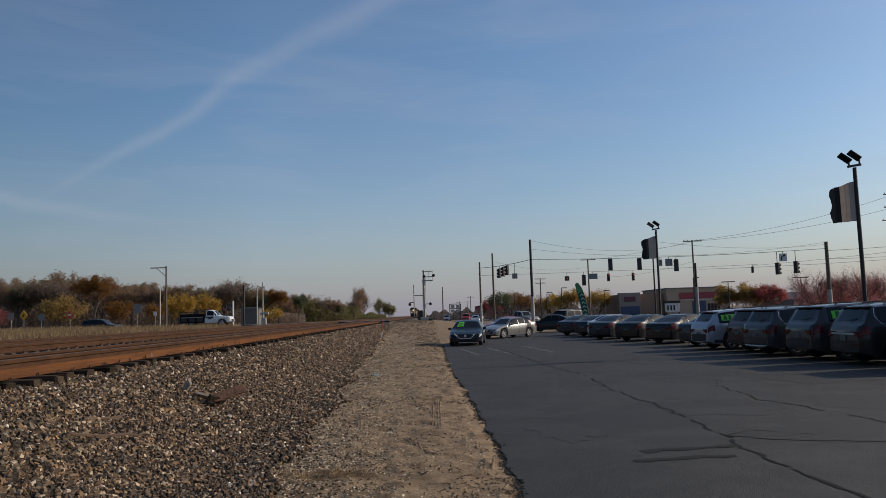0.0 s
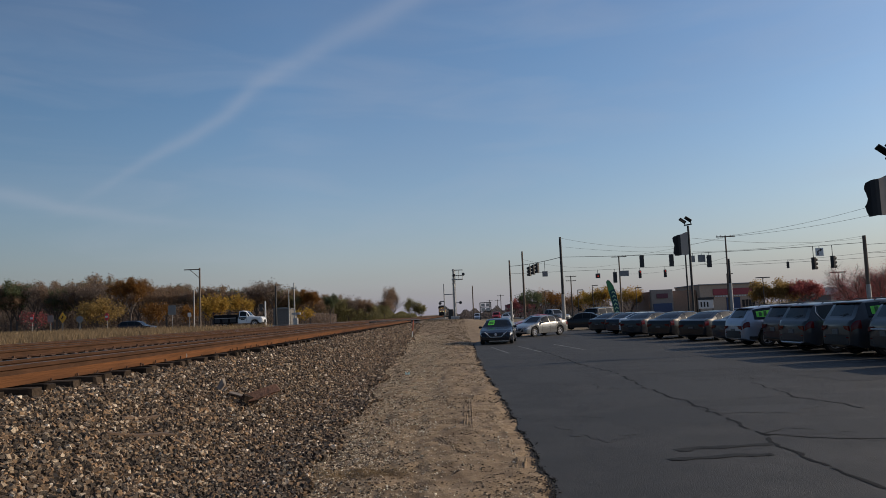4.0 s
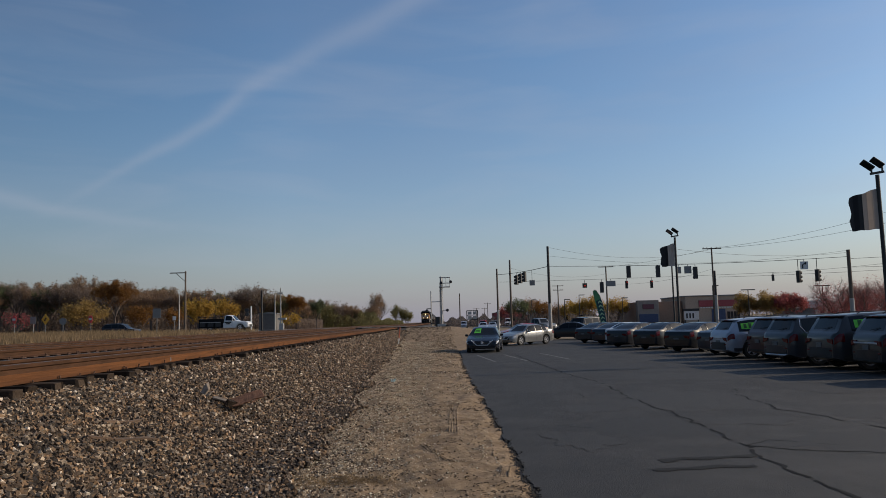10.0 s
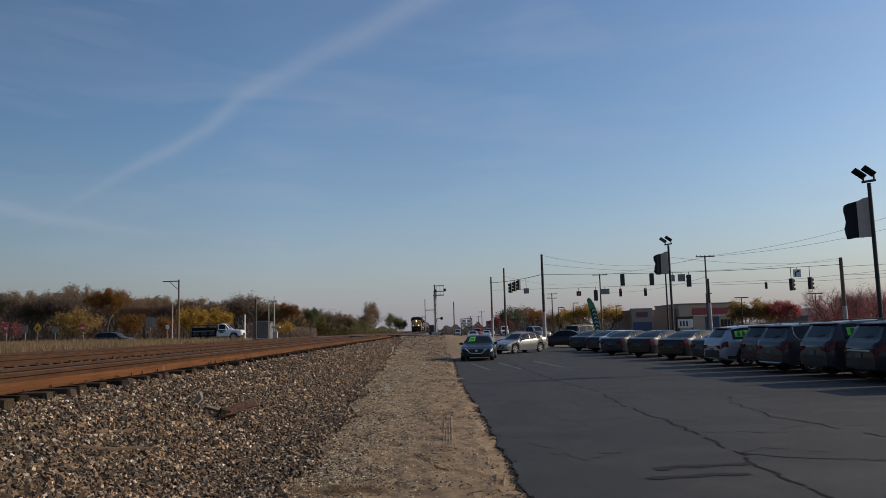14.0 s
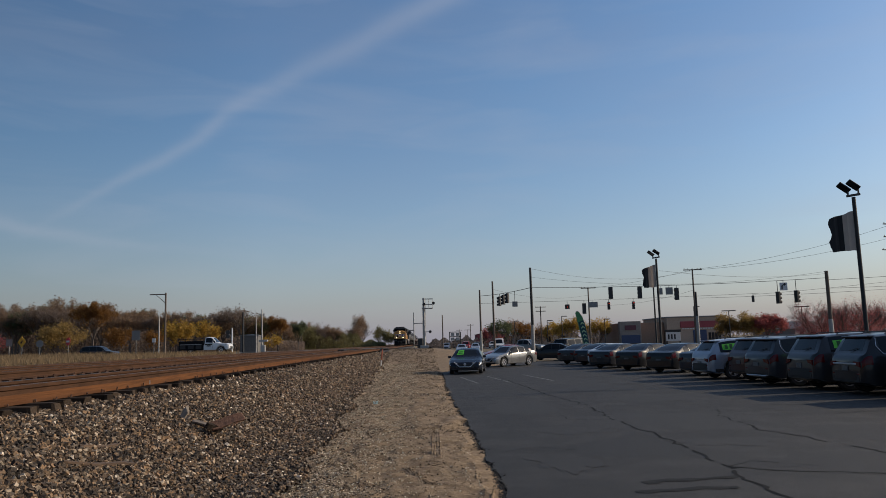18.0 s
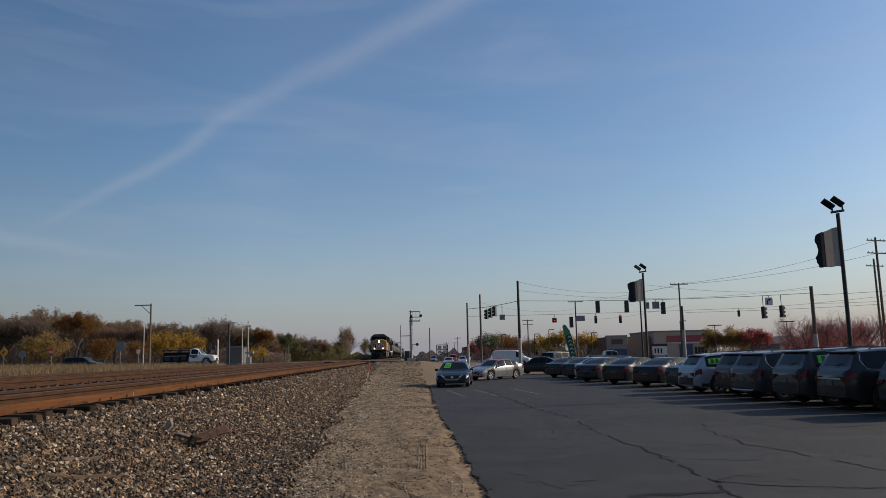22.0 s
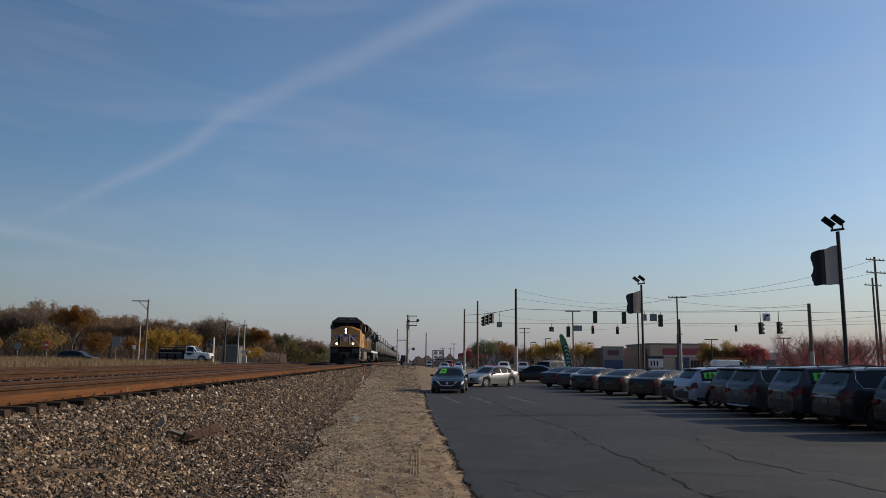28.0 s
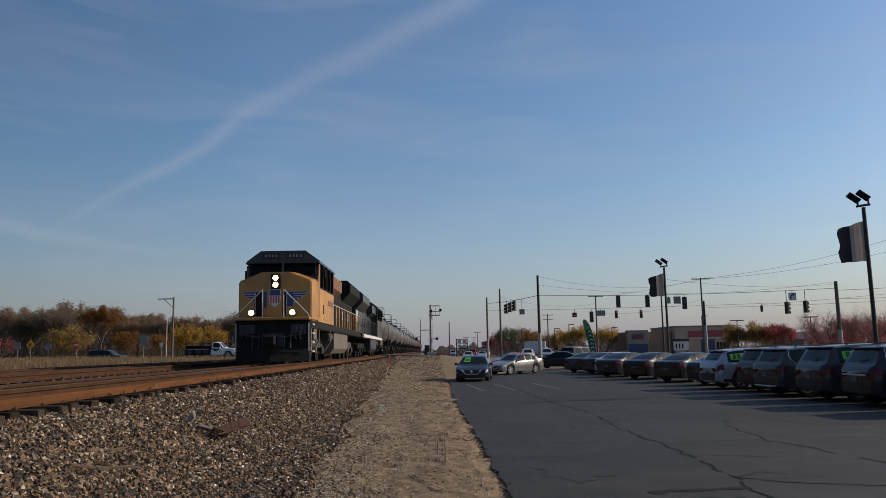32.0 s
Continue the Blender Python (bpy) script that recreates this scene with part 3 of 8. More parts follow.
CRACKS = ((.07, ((3.33, 38.3), (3.73, 24.9), (4.17, 20.7), (3.97, 16.7), (4.11, 13.9), (4.02, 10.7), (3.88, 9.4), (3.87, 8.1), (4.0, 6.5))), (.03, ((3.97, 16.7), (3.0, 17.2), (3.09, 18.1))),
          (.05, ((4.0, 10.46), (4.5, 10.03), (5.56, 9.7), (8.0, 9.3))), (.05, ((6.9, 18.4), (6.43, 16.94), (6.15, 14.3), (6.43, 13.15), (6.61, 11.5), (7.2, 9.0))), (.03, ((4.1, 20.4), (7.48, 19.7), (9.92, 18.7))),
          (.025, ((1.3, 28.6), (2.0, 29.7), (3.6, 27.0))), (.02, ((1.0, 12.4), (1.6, 12.9), (2.3, 12.5))), (.02, ((4.1, 13.9), (5.0, 14.3), (6.2, 14.4))), (.03, ((4.05, 10.5), (4.5, 10.9), (5.2, 10.3))))
STREAKS = (((2.44, 9.52), (3.11, 9.66), (3.85, 9.71)), ((2.35, 8.94), (3.05, 9.08), (3.59, 9.07)))
for k, (wide, line) in enumerate(CRACKS):
    ribbon("sealed_crack", line, wide * .75, M_SEAL, 0.005, "black crack wandering over the asphalt", 0.10, k, .42)
for k, (x, y) in enumerate(((1.95, 33.0), (3.35, 33.0), (5.3, 33.4))):
    ribbon("parking_line", ((x, y), (x - 0.55, y + 6.5)), 0.10, M_LINE, 0.004, "worn white parking line on the asphalt", 0.0, k, .3)
for k in range(9):
    x, y = 10.3 - 0.10 * k * 2.6 + 0.6, 21.5 + k * 2.75
    ribbon("stall_line", ((x, y), (x + 4.6, y + 1.5)), 0.09, M_LINE, 0.004, "worn white stall line between parked cars", 0.0, k, .2)
# two broken streaks, slightly darker than the asphalt around them
for k, line in enumerate(STREAKS):
    ribbon("oil_smear", line, 0.16, M_STREAK, 0.0055 + .0004 * k, "dark streak on the asphalt", 0.12, 17 + k, .35)

# tyre prints pressed up in the dirt: ribs side by side along each print
bm = B()
for line, ribs in ((((-.01, 11.9), (.0, 14.0), (.01, 16.6)), 4), (((-.42, 11.0), (-.22, 10.14), (-.03, 9.5)), 4), (((.62, 10.2), (.66, 9.42), (.58, 8.7)), 4), (((-.46, 16.8), (-.33, 14.8), (-.16, 13.9)), 3), (((-1.66, 11.5), (-1.72, 13.8), (-1.32, 17.4)), 3), (((-.94, 9.1), (-1.18, 11.5), (-1.37, 13.4)), 2)):
    for k in range(ribs):
        prev = None
        for i in range(60):
            t = i / 59 * (len(line) - 1)
            a = min(int(t), len(line) - 2)
            p, q = Vector((*line[a], 0)), Vector((*line[a + 1], 0))
            d = (q - p).normalized()
            n = Vector((-d.y, d.x, 0))
            c = p.lerp(q, t - a) + n * ((k - ribs / 2) * .045)
            z = dirt_top(c.x - LEAN * .9 * c.y, c.y) + .011 + .004 * math.sin(i * 2.3)
            cur = [bm.verts.new((c + n * o) + Vector((0, 0, z + h))) for o, h in ((-.018, -.025), (-.007, -.002), (.007, -.002), (.018, -.025))]
            if prev and fbm(c.x, c.y, .9, k) > -.15:
                for j in range(3):
                    bm.faces.new((prev[j], cur[j], cur[j + 1], prev[j + 1]))
            prev = cur
bmesh.ops.delete(bm, geom=[v for v in bm.verts if not v.link_faces], context="VERTS")
tagged(new("tyre_prints", finish("tyre_prints", bm, M_DIRT)), "ribbed tyre prints pressed into the dirt", "tyre print", kind="stuff")

# roads: the crossing road and the highway beyond the lot
cross = sheet("crossing_road", steps((-120, -20, 4), (-20, 20, 0.8), (20, 140, 6)), [CROSS_Y - 5.5, CROSS_Y, CROSS_Y + 5.5],
              lambda x, y: max(land(x, CROSS_Y), 1.33 * (1 - ease(-4.0, 8.0, x))) + 0.03, M_ROAD)
tagged(cross, "grey asphalt road climbing over the level crossing", "road", kind="structure")
high = sheet("highway", [14, 20, 26, 32], steps((68, 700, 20)), lambda x, y: 0.02, M_ROAD)
tagged(high, "grey asphalt highway running away beside the railway", "road", kind="structure")


# ---------------------------------------------------------------- tracks
RAIL = ((-0.076, 0), (0.076, 0), (0.076, 0.011), (0.022, 0.026), (0.010, 0.045), (0.010, 0.122), (0.034, 0.137), (0.0365, 0.178), (0.028, 0.186),
        (-0.028, 0.186), (-0.0365, 0.178), (-0.034, 0.137), (-0.010, 0.122), (-0.010, 0.045), (-0.022, 0.026), (-0.076, 0.011))
TIE_GAP = 0.53


def tie_mesh(seed):
    bm = B()
    box(bm, -1.3, -0.115, -0.18, 1.52, 0.115, 0, 0.012)
    r = random.Random(seed)
    for v in bm.verts:
        v.co += Vector((0.06 * (seed % 3 - 1) + r.uniform(-0.03, 0.03), r.uniform(-0.008, 0.008), r.uniform(-0.008, 0.004)))
    return finish("tie", bm, M_TIE)


TIES = [tie_mesh(k) for k in range(6)]


def track(centre, top, near_count, y_start, y_end, cant, label):
    tr = thing("railway_track", pose(centre, 0, 0, rz=TURN), label, "railway track", "parallel railway tracks", "structure")
    for side, name in ((0.755, "rail"), (-0.755, "rail")):
        z = top - 0.186 - (cant if side < 0 else 0)
        bm = B()
        prism(bm, [(side + x, z + h) for x, h in RAIL], y_start, y_end)
        part(name, bm, M_RAIL_SIDE, tr, "rust-brown steel rail")
        bm = B()
        box(bm, side - 0.029, y_start, z + 0.1855, side + 0.029, y_end, z + 0.1885)
        part("running_surface", bm, M_RAIL_HEAD, tr, "polished grey top of the rail")
    r = random.Random(int(centre * 10))
    plates, spikes, rest = B(), B(), []
    n = int((y_end - 4) / TIE_GAP)
    for i in range(min(n, 700)):
        y = 4 + i * TIE_GAP + r.uniform(-0.03, 0.03)
        m = Matrix.Translation((r.uniform(-0.05, 0.05), y, top - 0.206)) @ pose(0, 0, 0, rz=r.uniform(-1.2, 1.2))
        if i < near_count:
            part("tie", TIES[i % 6], None, tr, at=m)
            for side in (0.755, -0.755):
                z = top - 0.206 - (cant if side < 0 else 0)
                box(plates, side - 0.18, y - 0.09, z, side + 0.18, y + 0.09, z + 0.019)
                for dx in (-0.13, -0.095, 0.095, 0.13):
                    if r.random() < 0.85:
                        box(spikes, side + dx - 0.009, y - 0.055 + (0.11 if dx > 0 else 0), z, side + dx + 0.009, y - 0.037 + (0.11 if dx > 0 else 0), z + r.uniform(0.04, 0.075))
        else:
            rest.append(m)
    part("tie_plates", plates, M_SPIKE, tr, "rusty tie plates", kind="stuff")
    part("spikes", spikes, M_SPIKE, tr, "rusty spikes", kind="stuff")
    if rest:
        src = np.array([v.co for v in TIES[0].vertices])
        fs = [tuple(p.vertices) for p in TIES[0].polygons]
        vs, ff = [], []
        for m in rest:
            o = len(vs)
            vs += [tuple(m @ Vector(c)) for c in src]
            ff += [tuple(o + k for k in f) for f in fs]
        me = bpy.data.meshes.new("distant_ties")
        me.from_pydata(vs, [], ff)
        me.materials.append(M_TIE)
        ob = new("distant_ties", me)
        ob.parent = tr
        ob["kind"] = "stuff"
    return tr


track(TRACK_X, RAIL_Z, 170, -20, 900, 0.03, "rust-brown running track on dark wooden ties in ballast")
track(TRACK_X - 4.3, RAIL_Z + 0.03, 100, -20, 900, 0.0, "second railway track with brown rails and wooden ties")
track(TRACK_X - 8.7, RAIL_Z + 0.0, 30, -20, 600, 0.0, "third railway track beside the dry grass")

# a spare rail lying on its side along the tie ends, its foot turned outwards
spare = thing("spare_rail", pose(TRACK_X, 0, 0, rz=TURN), "long orange-rusted spare rail lying on the tie ends", "rail")
bm = B()
prism(bm, [(1.225 - h * .84, RAIL_Z - 0.204 + 0.062 + x * .82) for x, h in RAIL], -20, 340)
part("bar", bm, M_RAIL_ORANGE, spare, "orange-rusted steel bar")
bm = B()
r = random.Random(8)
for i in range(90):
    y = 4 + i * TIE_GAP + r.uniform(-0.05, 0.05)
    for dy in (-0.05, 0.06):
        if r.random() < 0.42:
            rod(bm, (1.25, y + dy, RAIL_Z - 0.21), (1.25 + r.uniform(-0.01, 0.02), y + dy + r.uniform(-0.02, 0.02), RAIL_Z - 0.21 + r.uniform(0.03, 0.07)), 0.011, 0.013, 5)
part("holding_spikes", bm, M_SPIKE, spare, "rusty spikes driven beside the bar", kind="stuff")
for y, mz in ((13.95, 0.07),):
    bm = B()
    box(bm, 1.2252, y, RAIL_Z - 0.19, 1.2275, y + 0.05, RAIL_Z - 0.12)
    part("paint_mark", bm, M_PLATE, spare, "pale paint mark")

# concrete-and-timber panels where the road crosses the rails
for k in range(3):
    c = TRACK_X - 4.3 * k + LEAN * CROSS_Y
    for dx, w in ((0.0, 1.3), (1.25, 0.75), (-1.25, 0.75)):
        bm = B()
        box(bm, c + dx - w / 2, CROSS_Y - 5.6, 1.1, c + dx + w / 2, CROSS_Y + 5.6, RAIL_Z - 0.01, 0.01)
        part("crossing_panel", bm, M_ROAD, cross)


# ---------------------------------------------------------------- vehicles
def lerp_list(keys, p):
    for (a, va), (b, vb) in zip(keys, keys[1:]):
        if p <= b:
            t = (p - a) / (b - a) if b > a else 0
            return va + (vb - va) * t
    return keys[-1][1]


SEDAN = dict(L=4.75, W=1.83, H=1.45, wheel=0.33, axle=(0.19, 0.78),
             top=((0, .56), (.02, .67), (.10, .79), (.27, .94), (.30, 1.0), (.42, 1.36), (.50, 1.44), (.60, 1.45), (.70, 1.41), (.78, 1.28), (.87, 1.09), (.95, 1.06), (.985, 1.0), (1, .82)),
             belt=((0, .50), (.02, .62), (.10, .74), (.27, .88), (.6, .93), (.87, 1.0), (.95, 1.0), (.985, .94), (1, .76)),
             wide=((0, .80), (.02, .90), (.07, .96), (.2, 1), (.8, 1), (.92, .96), (.985, .88), (1, .78)), roof=0.70, sill=0.20,
             shield=(.275, .43), rear=(.705, .865), side=(.315, .80), pillars=(.36, .545, .70))
SUV = dict(L=4.75, W=1.90, H=1.72, wheel=0.37, axle=(0.19, 0.79),
           top=((0, .70), (.02, .86), (.08, .98), (.24, 1.09), (.28, 1.18), (.38, 1.60), (.45, 1.69), (.60, 1.72), (.78, 1.70), (.895, 1.66), (.922, 1.58), (.966, 1.18), (.984, 1.10), (1, .98)),
           belt=((0, .62), (.02, .78), (.08, .92), (.24, 1.02), (.6, 1.07), (.9, 1.12), (.965, 1.10), (.985, 1.02), (1, .88)),
           wide=((0, .82), (.02, .91), (.07, .97), (.2, 1), (.82, 1), (.91, .985), (.955, .955), (.985, .90), (1, .80)), roof=0.77, sill=0.26,
           shield=(.25, .385), rear=(.914, .968), side=(.29, .895), pillars=(.35, .52, .70))
WAGON = dict(SUV, L=4.8, W=1.84, H=1.66, wheel=0.35,
             top=((0, .60), (.02, .76), (.08, .88), (.25, 1.0), (.29, 1.08), (.40, 1.52), (.48, 1.62), (.60, 1.66), (.78, 1.63), (.88, 1.57), (.91, 1.50), (.965, 1.14), (.985, 1.04), (1, .85)),
             belt=((0, .54), (.02, .70), (.08, .84), (.25, .94), (.6, 1.0), (.88, 1.05), (.965, 1.02), (.985, .95), (1, .8)), shield=(.26, .405), side=(.30, .90), rear=(.90, .967), sill=0.24)
PICKUP = dict(SUV, L=5.8, W=2.0, H=1.9, wheel=0.40, axle=(0.17, 0.78),
              top=((0, .82), (.015, 1.0), (.05, 1.10), (.24, 1.2), (.27, 1.28), (.34, 1.78), (.38, 1.87), (.47, 1.90), (.57, 1.87), (.60, 1.80), (.615, 1.30), (.63, 1.26), (.98, 1.26), (.99, 1.2), (1, 1.0)),
              belt=((0, .74), (.015, .94), (.05, 1.05), (.24, 1.14), (.6, 1.2), (.63, 1.21), (.98, 1.21), (.99, 1.15), (1, .95)),
              shield=(.25, .345), rear=(.597, .613), side=(.28, .59), pillars=(.33, .46), sill=0.38)
VAN = dict(SUV, L=5.6, W=2.0, H=2.3, wheel=0.38, axle=(0.17, 0.80),
           top=((0, .80), (.015, 1.0), (.06, 1.12), (.14, 1.22), (.17, 1.35), (.29, 2.10), (.34, 2.24), (.5, 2.30), (.95, 2.28), (.985, 2.15), (1, 1.9)),
           belt=((0, .72), (.015, .92), (.06, 1.05), (.14, 1.14), (.5, 1.2), (.985, 1.2), (1, 1.15)),
           shield=(.155, .30), rear=(.97, .99), side=(.19, .36), pillars=(.23,), roof=0.86, sill=0.3)


def ring(c, p, v):
    """A point of a car's skin: p from nose to tail, v from the underside's middle (0) to the roof's middle (10)."""
    y = (0.5 - p) * c["L"]
    w = lerp_list(c["wide"], p) * c["W"] / 2
    zt, zb0 = lerp_list(c["top"], p), lerp_list(c["belt"], p)
    zt *= c["H"] / max(k for _, k in c["top"])
    zb0 *= c["H"] / max(k for _, k in c["top"])
    low = c["sill"] + 0.10 * (ease(.06, 0, p) + ease(.93, 1, p))
    for a in c["axle"]:
        d, rr = y - (0.5 - a) * c["L"], c["wheel"] + 0.07
        if abs(d) < rr:
            low = max(low, c["wheel"] + math.sqrt(rr * rr - d * d) * 0.97)
    low = min(low, zb0 - 0.12)
    g = max(zt - zb0, 0.015)
    wb = 0.955 * w
    wr = wb - (wb - c["roof"] * c["W"] / 2) * min(1.0, g / 0.42) if g < 0.42 else c["roof"] * c["W"] / 2
    wr = min(wr, wb - 0.02)
    q = ((0, low), (.8 * w, low), (.975 * w, low + .02), (w, low + .45 * (zb0 - low)), (.99 * w, zb0 - .10 * (zb0 - low)), (wb, zb0), (wb + (wr - wb) * .5, zb0 + .52 * g),
         (wr, zt - .10 * g), (.85 * wr, zt - .025 * g), (.45 * wr, zt), (0, zt + .004))
    s = 1 if v >= 0 else -1
    v = abs(v)
    i = min(9, int(v))
    t = v - i
    return Vector((s * (q[i][0] + (q[i + 1][0] - q[i][0]) * t), y, q[i][1] + (q[i + 1][1] - q[i][1]) * t))


def skin(c, p0, p1, v0, v1, out, n=8, m=6, mirror=False):
    """A patch lying a little outside a car's skin."""
    bm = B()
    grid = []
    for i in range(n + 1):
        p = p0 + (p1 - p0) * i / n
        line = []
        for j in range(m + 1):
            v = v0 + (v1 - v0) * j / m
            if mirror:
                a = 10 - abs(v)
                pt = ring(c, p, a if v <= 0 else -a)
            else:
                pt = ring(c, p, v)
            mid = Vector((0, pt.y, c["H"] * 0.5))
            line.append(bm.verts.new(pt + (pt - mid).normalized() * out))
        grid.append(line)
    for i in range(n):
        for j in range(m):
            bm.faces.new((grid[i][j], grid[i + 1][j], grid[i + 1][j + 1], grid[i][j + 1]))
    return bm


def vehicle(name, c, m, colour, label, category, group="", sticker=None, lime_side=False, dark_rim=False, cladding=False, chrome_tail=False, chrome_line=False, skid=False):
    car = thing(name, m, label, category, group)
    bm = B()
    ps = sorted(set([i / 44 for i in range(45)] + [k[0] for k in c["top"]] + [a + d / c["L"] for a in c["axle"] for d in (-.44, -.40, -.34, -.25, -.13, 0, .13, .25, .34, .40, .44) if 0 < a + d / c["L"] < 1]))
    loops = []
    for p in ps:
        loops.append([bm.verts.new(ring(c, p, v)) for v in (0, 1, 2, 3, 4, 5, 6, 7, 8, 9, 10)] + [bm.verts.new(ring(c, p, -v)) for v in (9, 8, 7, 6, 5, 4, 3, 2, 1)])
    k = len(loops[0])
    for a, b in zip(loops, loops[1:]):
        for i in range(k):
            bm.faces.new((a[i], a[(i + 1) % k], b[(i + 1) % k], b[i]))
    bm.faces.new(loops[0])
    bm.faces.new(loops[-1][::-1])
    part("body", bm, colour, car, smooth=True)
    part("windshield", skin(c, c["shield"][0] + .012, c["shield"][1] - .004, -1.75, 1.75, .007, 8, 8, True), M_GLASS, car, "tinted windshield", True)
    part("rear_window", skin(c, c["rear"][0] + .004, c["rear"][1] - .006, -1.7, 1.7, .007, 8, 8, True), M_GLASS, car, "dark rear window", True)
    cuts = [c["side"][0], *[q for q in c["pillars"] if c["side"][0] < q < c["side"][1]], c["side"][1]]
    for s in (1, -1):
        for a, b in zip(cuts, cuts[1:]):
            part("side_window", skin(c, a + .006, b - .006, s * 5.15, s * 6.9, .007, 6, 4), M_GLASS, car, "dark side window", True)
        part("tail_light", skin(c, .940, .994, s * 3.55, s * 4.85, .012, 6, 3), M_LAMP_RED, car, "red tail light", True)
        part("head_light", skin(c, .006, .075, s * 3.7, s * 4.75, .012, 4, 3), M_LAMP_CLEAR, car, "clear headlight", True)
        bm = B()
        pt = ring(c, c["side"][0] + .035, s * 5)
        box(bm, pt.x + (0.0 if s > 0 else -0.20), pt.y - .05, pt.z + .0, pt.x + (0.20 if s > 0 else 0.0), pt.y + .06, pt.z + .13, .03)
        part("wing_mirror", bm, colour, car)
        for q in c["pillars"][:2]:
            pt = ring(c, min(q + .07, .72), s * 4.3)
            bm = B()
            box(bm, pt.x - .015, pt.y - .09, pt.z - .012, pt.x + .015, pt.y + .09, pt.z + .012, .006)
            part("door_handle", bm, colour, car)
        if cladding:
            part("sill_trim", skin(c, .06, .95, s * 1.9, s * 2.5, .01, 26, 2), M_PLASTIC, car, "black plastic sill trim")
    part("rear_bumper", skin_end(c, .999, .02), M_PLASTIC if cladding else colour, car, smooth=True)
    hz = lerp_list(c["belt"], 1.0) * c["H"] / max(k2 for _, k2 in c["top"])
    bm = B()
    box(bm, -.155, -c["L"] / 2 - .03, hz - .21, .155, -c["L"] / 2 + .01, hz - .06, .006)
    part("number_plate", bm, M_PLATE, car, "plain pale number plate")
    for s in (1, -1):
        bm = B()
        xo = c["W"] / 2 * .84
        prism(bm, [(s * (xo - .02), hz - .10), (s * (xo - .05), hz + .05), (s * (xo - .34), hz + .06), (s * (xo - .28), hz - .04)], -c["L"] / 2 - .022, -c["L"] / 2 + .06)
        part("rear_lamp", bm, M_LAMP_RED, car, "red rear lamp")
    bm = B()
    box(bm, -.55, c["L"] / 2 - .05, .34 + .1 * (c["H"] > 1.6), .55, c["L"] / 2 + .015, .60 * c["H"] / 1.45, .04)
    part("grille", bm, M_PLASTIC, car, "black front grille")
    for s in (1, -1):
        bm = B()
        zl = lerp_list(c["belt"], .02) * c["H"] / max(k2 for _, k2 in c["top"])
        xo = c["W"] / 2 * .86
        yl = c["L"] / 2
        a = [(s * (xo - .42), yl + .004, zl - .07), (s * xo, yl - .16, zl - .02), (s * (xo - .02), yl - .20, zl + .08), (s * (xo - .40), yl - .03, zl + .01)]
        fr = [bm.verts.new(q) for q in a]
        bk = [bm.verts.new((q[0], q[1] - .12, q[2])) for q in a]
        for i in range(4):
            bm.faces.new((fr[i], fr[(i + 1) % 4], bk[(i + 1) % 4], bk[i]))
        bm.faces.new(fr)
        bm.faces.new(bk[::-1])
        part("front_lamp", bm, M_LAMP_CLEAR, car, "clear slanted front lamp")
    if name in ("sedan",):
        bm = B()
        rod(bm, (0, c["L"] / 2, .56), (0, c["L"] / 2 + .035, .56), .075, .07, 16)
        part("front_badge", bm, M_SILVERTRIM, car, "plain round silver badge")
        bm = B()
        box(bm, -.78, c["L"] / 2 - .10, .24, .78, c["L"] / 2 - .01, .34, .03)
        part("lower_intake", bm, M_PLASTIC, car, "black lower intake")
        bm = B()
        pipe(bm, [(-.62, c["L"] / 2 - .02, .70), (-.30, c["L"] / 2 + .03, .42), (.30, c["L"] / 2 + .03, .42), (.62, c["L"] / 2 - .02, .70)], .026)
        part("grille_trim", bm, M_SILVERTRIM, car, "chrome V-shaped grille trim")
    for a in c["axle"]:
        for s in (1, -1):
            x = s * (c["W"] / 2 - .13)
            wheel = new("wheel")
            wheel.parent = car
            wheel.matrix_basis = pose(x, (0.5 - a) * c["L"], c["wheel"], 0, 90, 0)
            r = c["wheel"]
            bm = B()
            prof = [(r * .64, -.10), (r * .93, -.11), (r, -.08), (r, .08), (r * .93, .11), (r * .64, .10)]
            lathe(bm, prof, 20)
            part("tyre", bm, M_RUBBER, wheel, "black rubber tyre", True)
            bm = B()
            o = .06 * s
            lathe(bm, [(r * .66, o - .02), (r * .66, o + .035 * s), (r * .58, o + .035 * s), (r * .56, o)], 20)
            for kk in range(5):
                an = kk * math.tau / 5
                box(bm, -.028, 0, -.012, .028, r * .6, .012, 0, pose(0, 0, o + .02 * s, rz=math.degrees(an)))
            bmesh.ops.create_cone(bm, cap_ends=True, segments=10, radius1=r * .16, radius2=r * .16, depth=.04, matrix=Matrix.Translation((0, 0, o + .02 * s)))
            part("rim", bm, M_PLASTIC if dark_rim else M_ALLOY, wheel, "spoked alloy rim")
            bm = B()
            bmesh.ops.create_cone(bm, cap_ends=True, segments=16, radius1=r * .6, radius2=r * .6, depth=.02, matrix=Matrix.Translation((0, 0, o - .03 * s)))
            part("brake_disc", bm, M_DARK, wheel)
    if c["H"] > 1.6 and c is not PICKUP and c is not VAN:
        for s in (1, -1):
            bm = B()
            z = c["H"]
            pipe(bm, [(s * .60, .35, z - .03), (s * .60, .28, z + .025), (s * .60, -1.45, z + .015), (s * .60, -1.55, z - .04)], .014)
            part("roof_rail", bm, M_DARK, car, "slim roof rail")
    tail_y = -c["L"] / 2
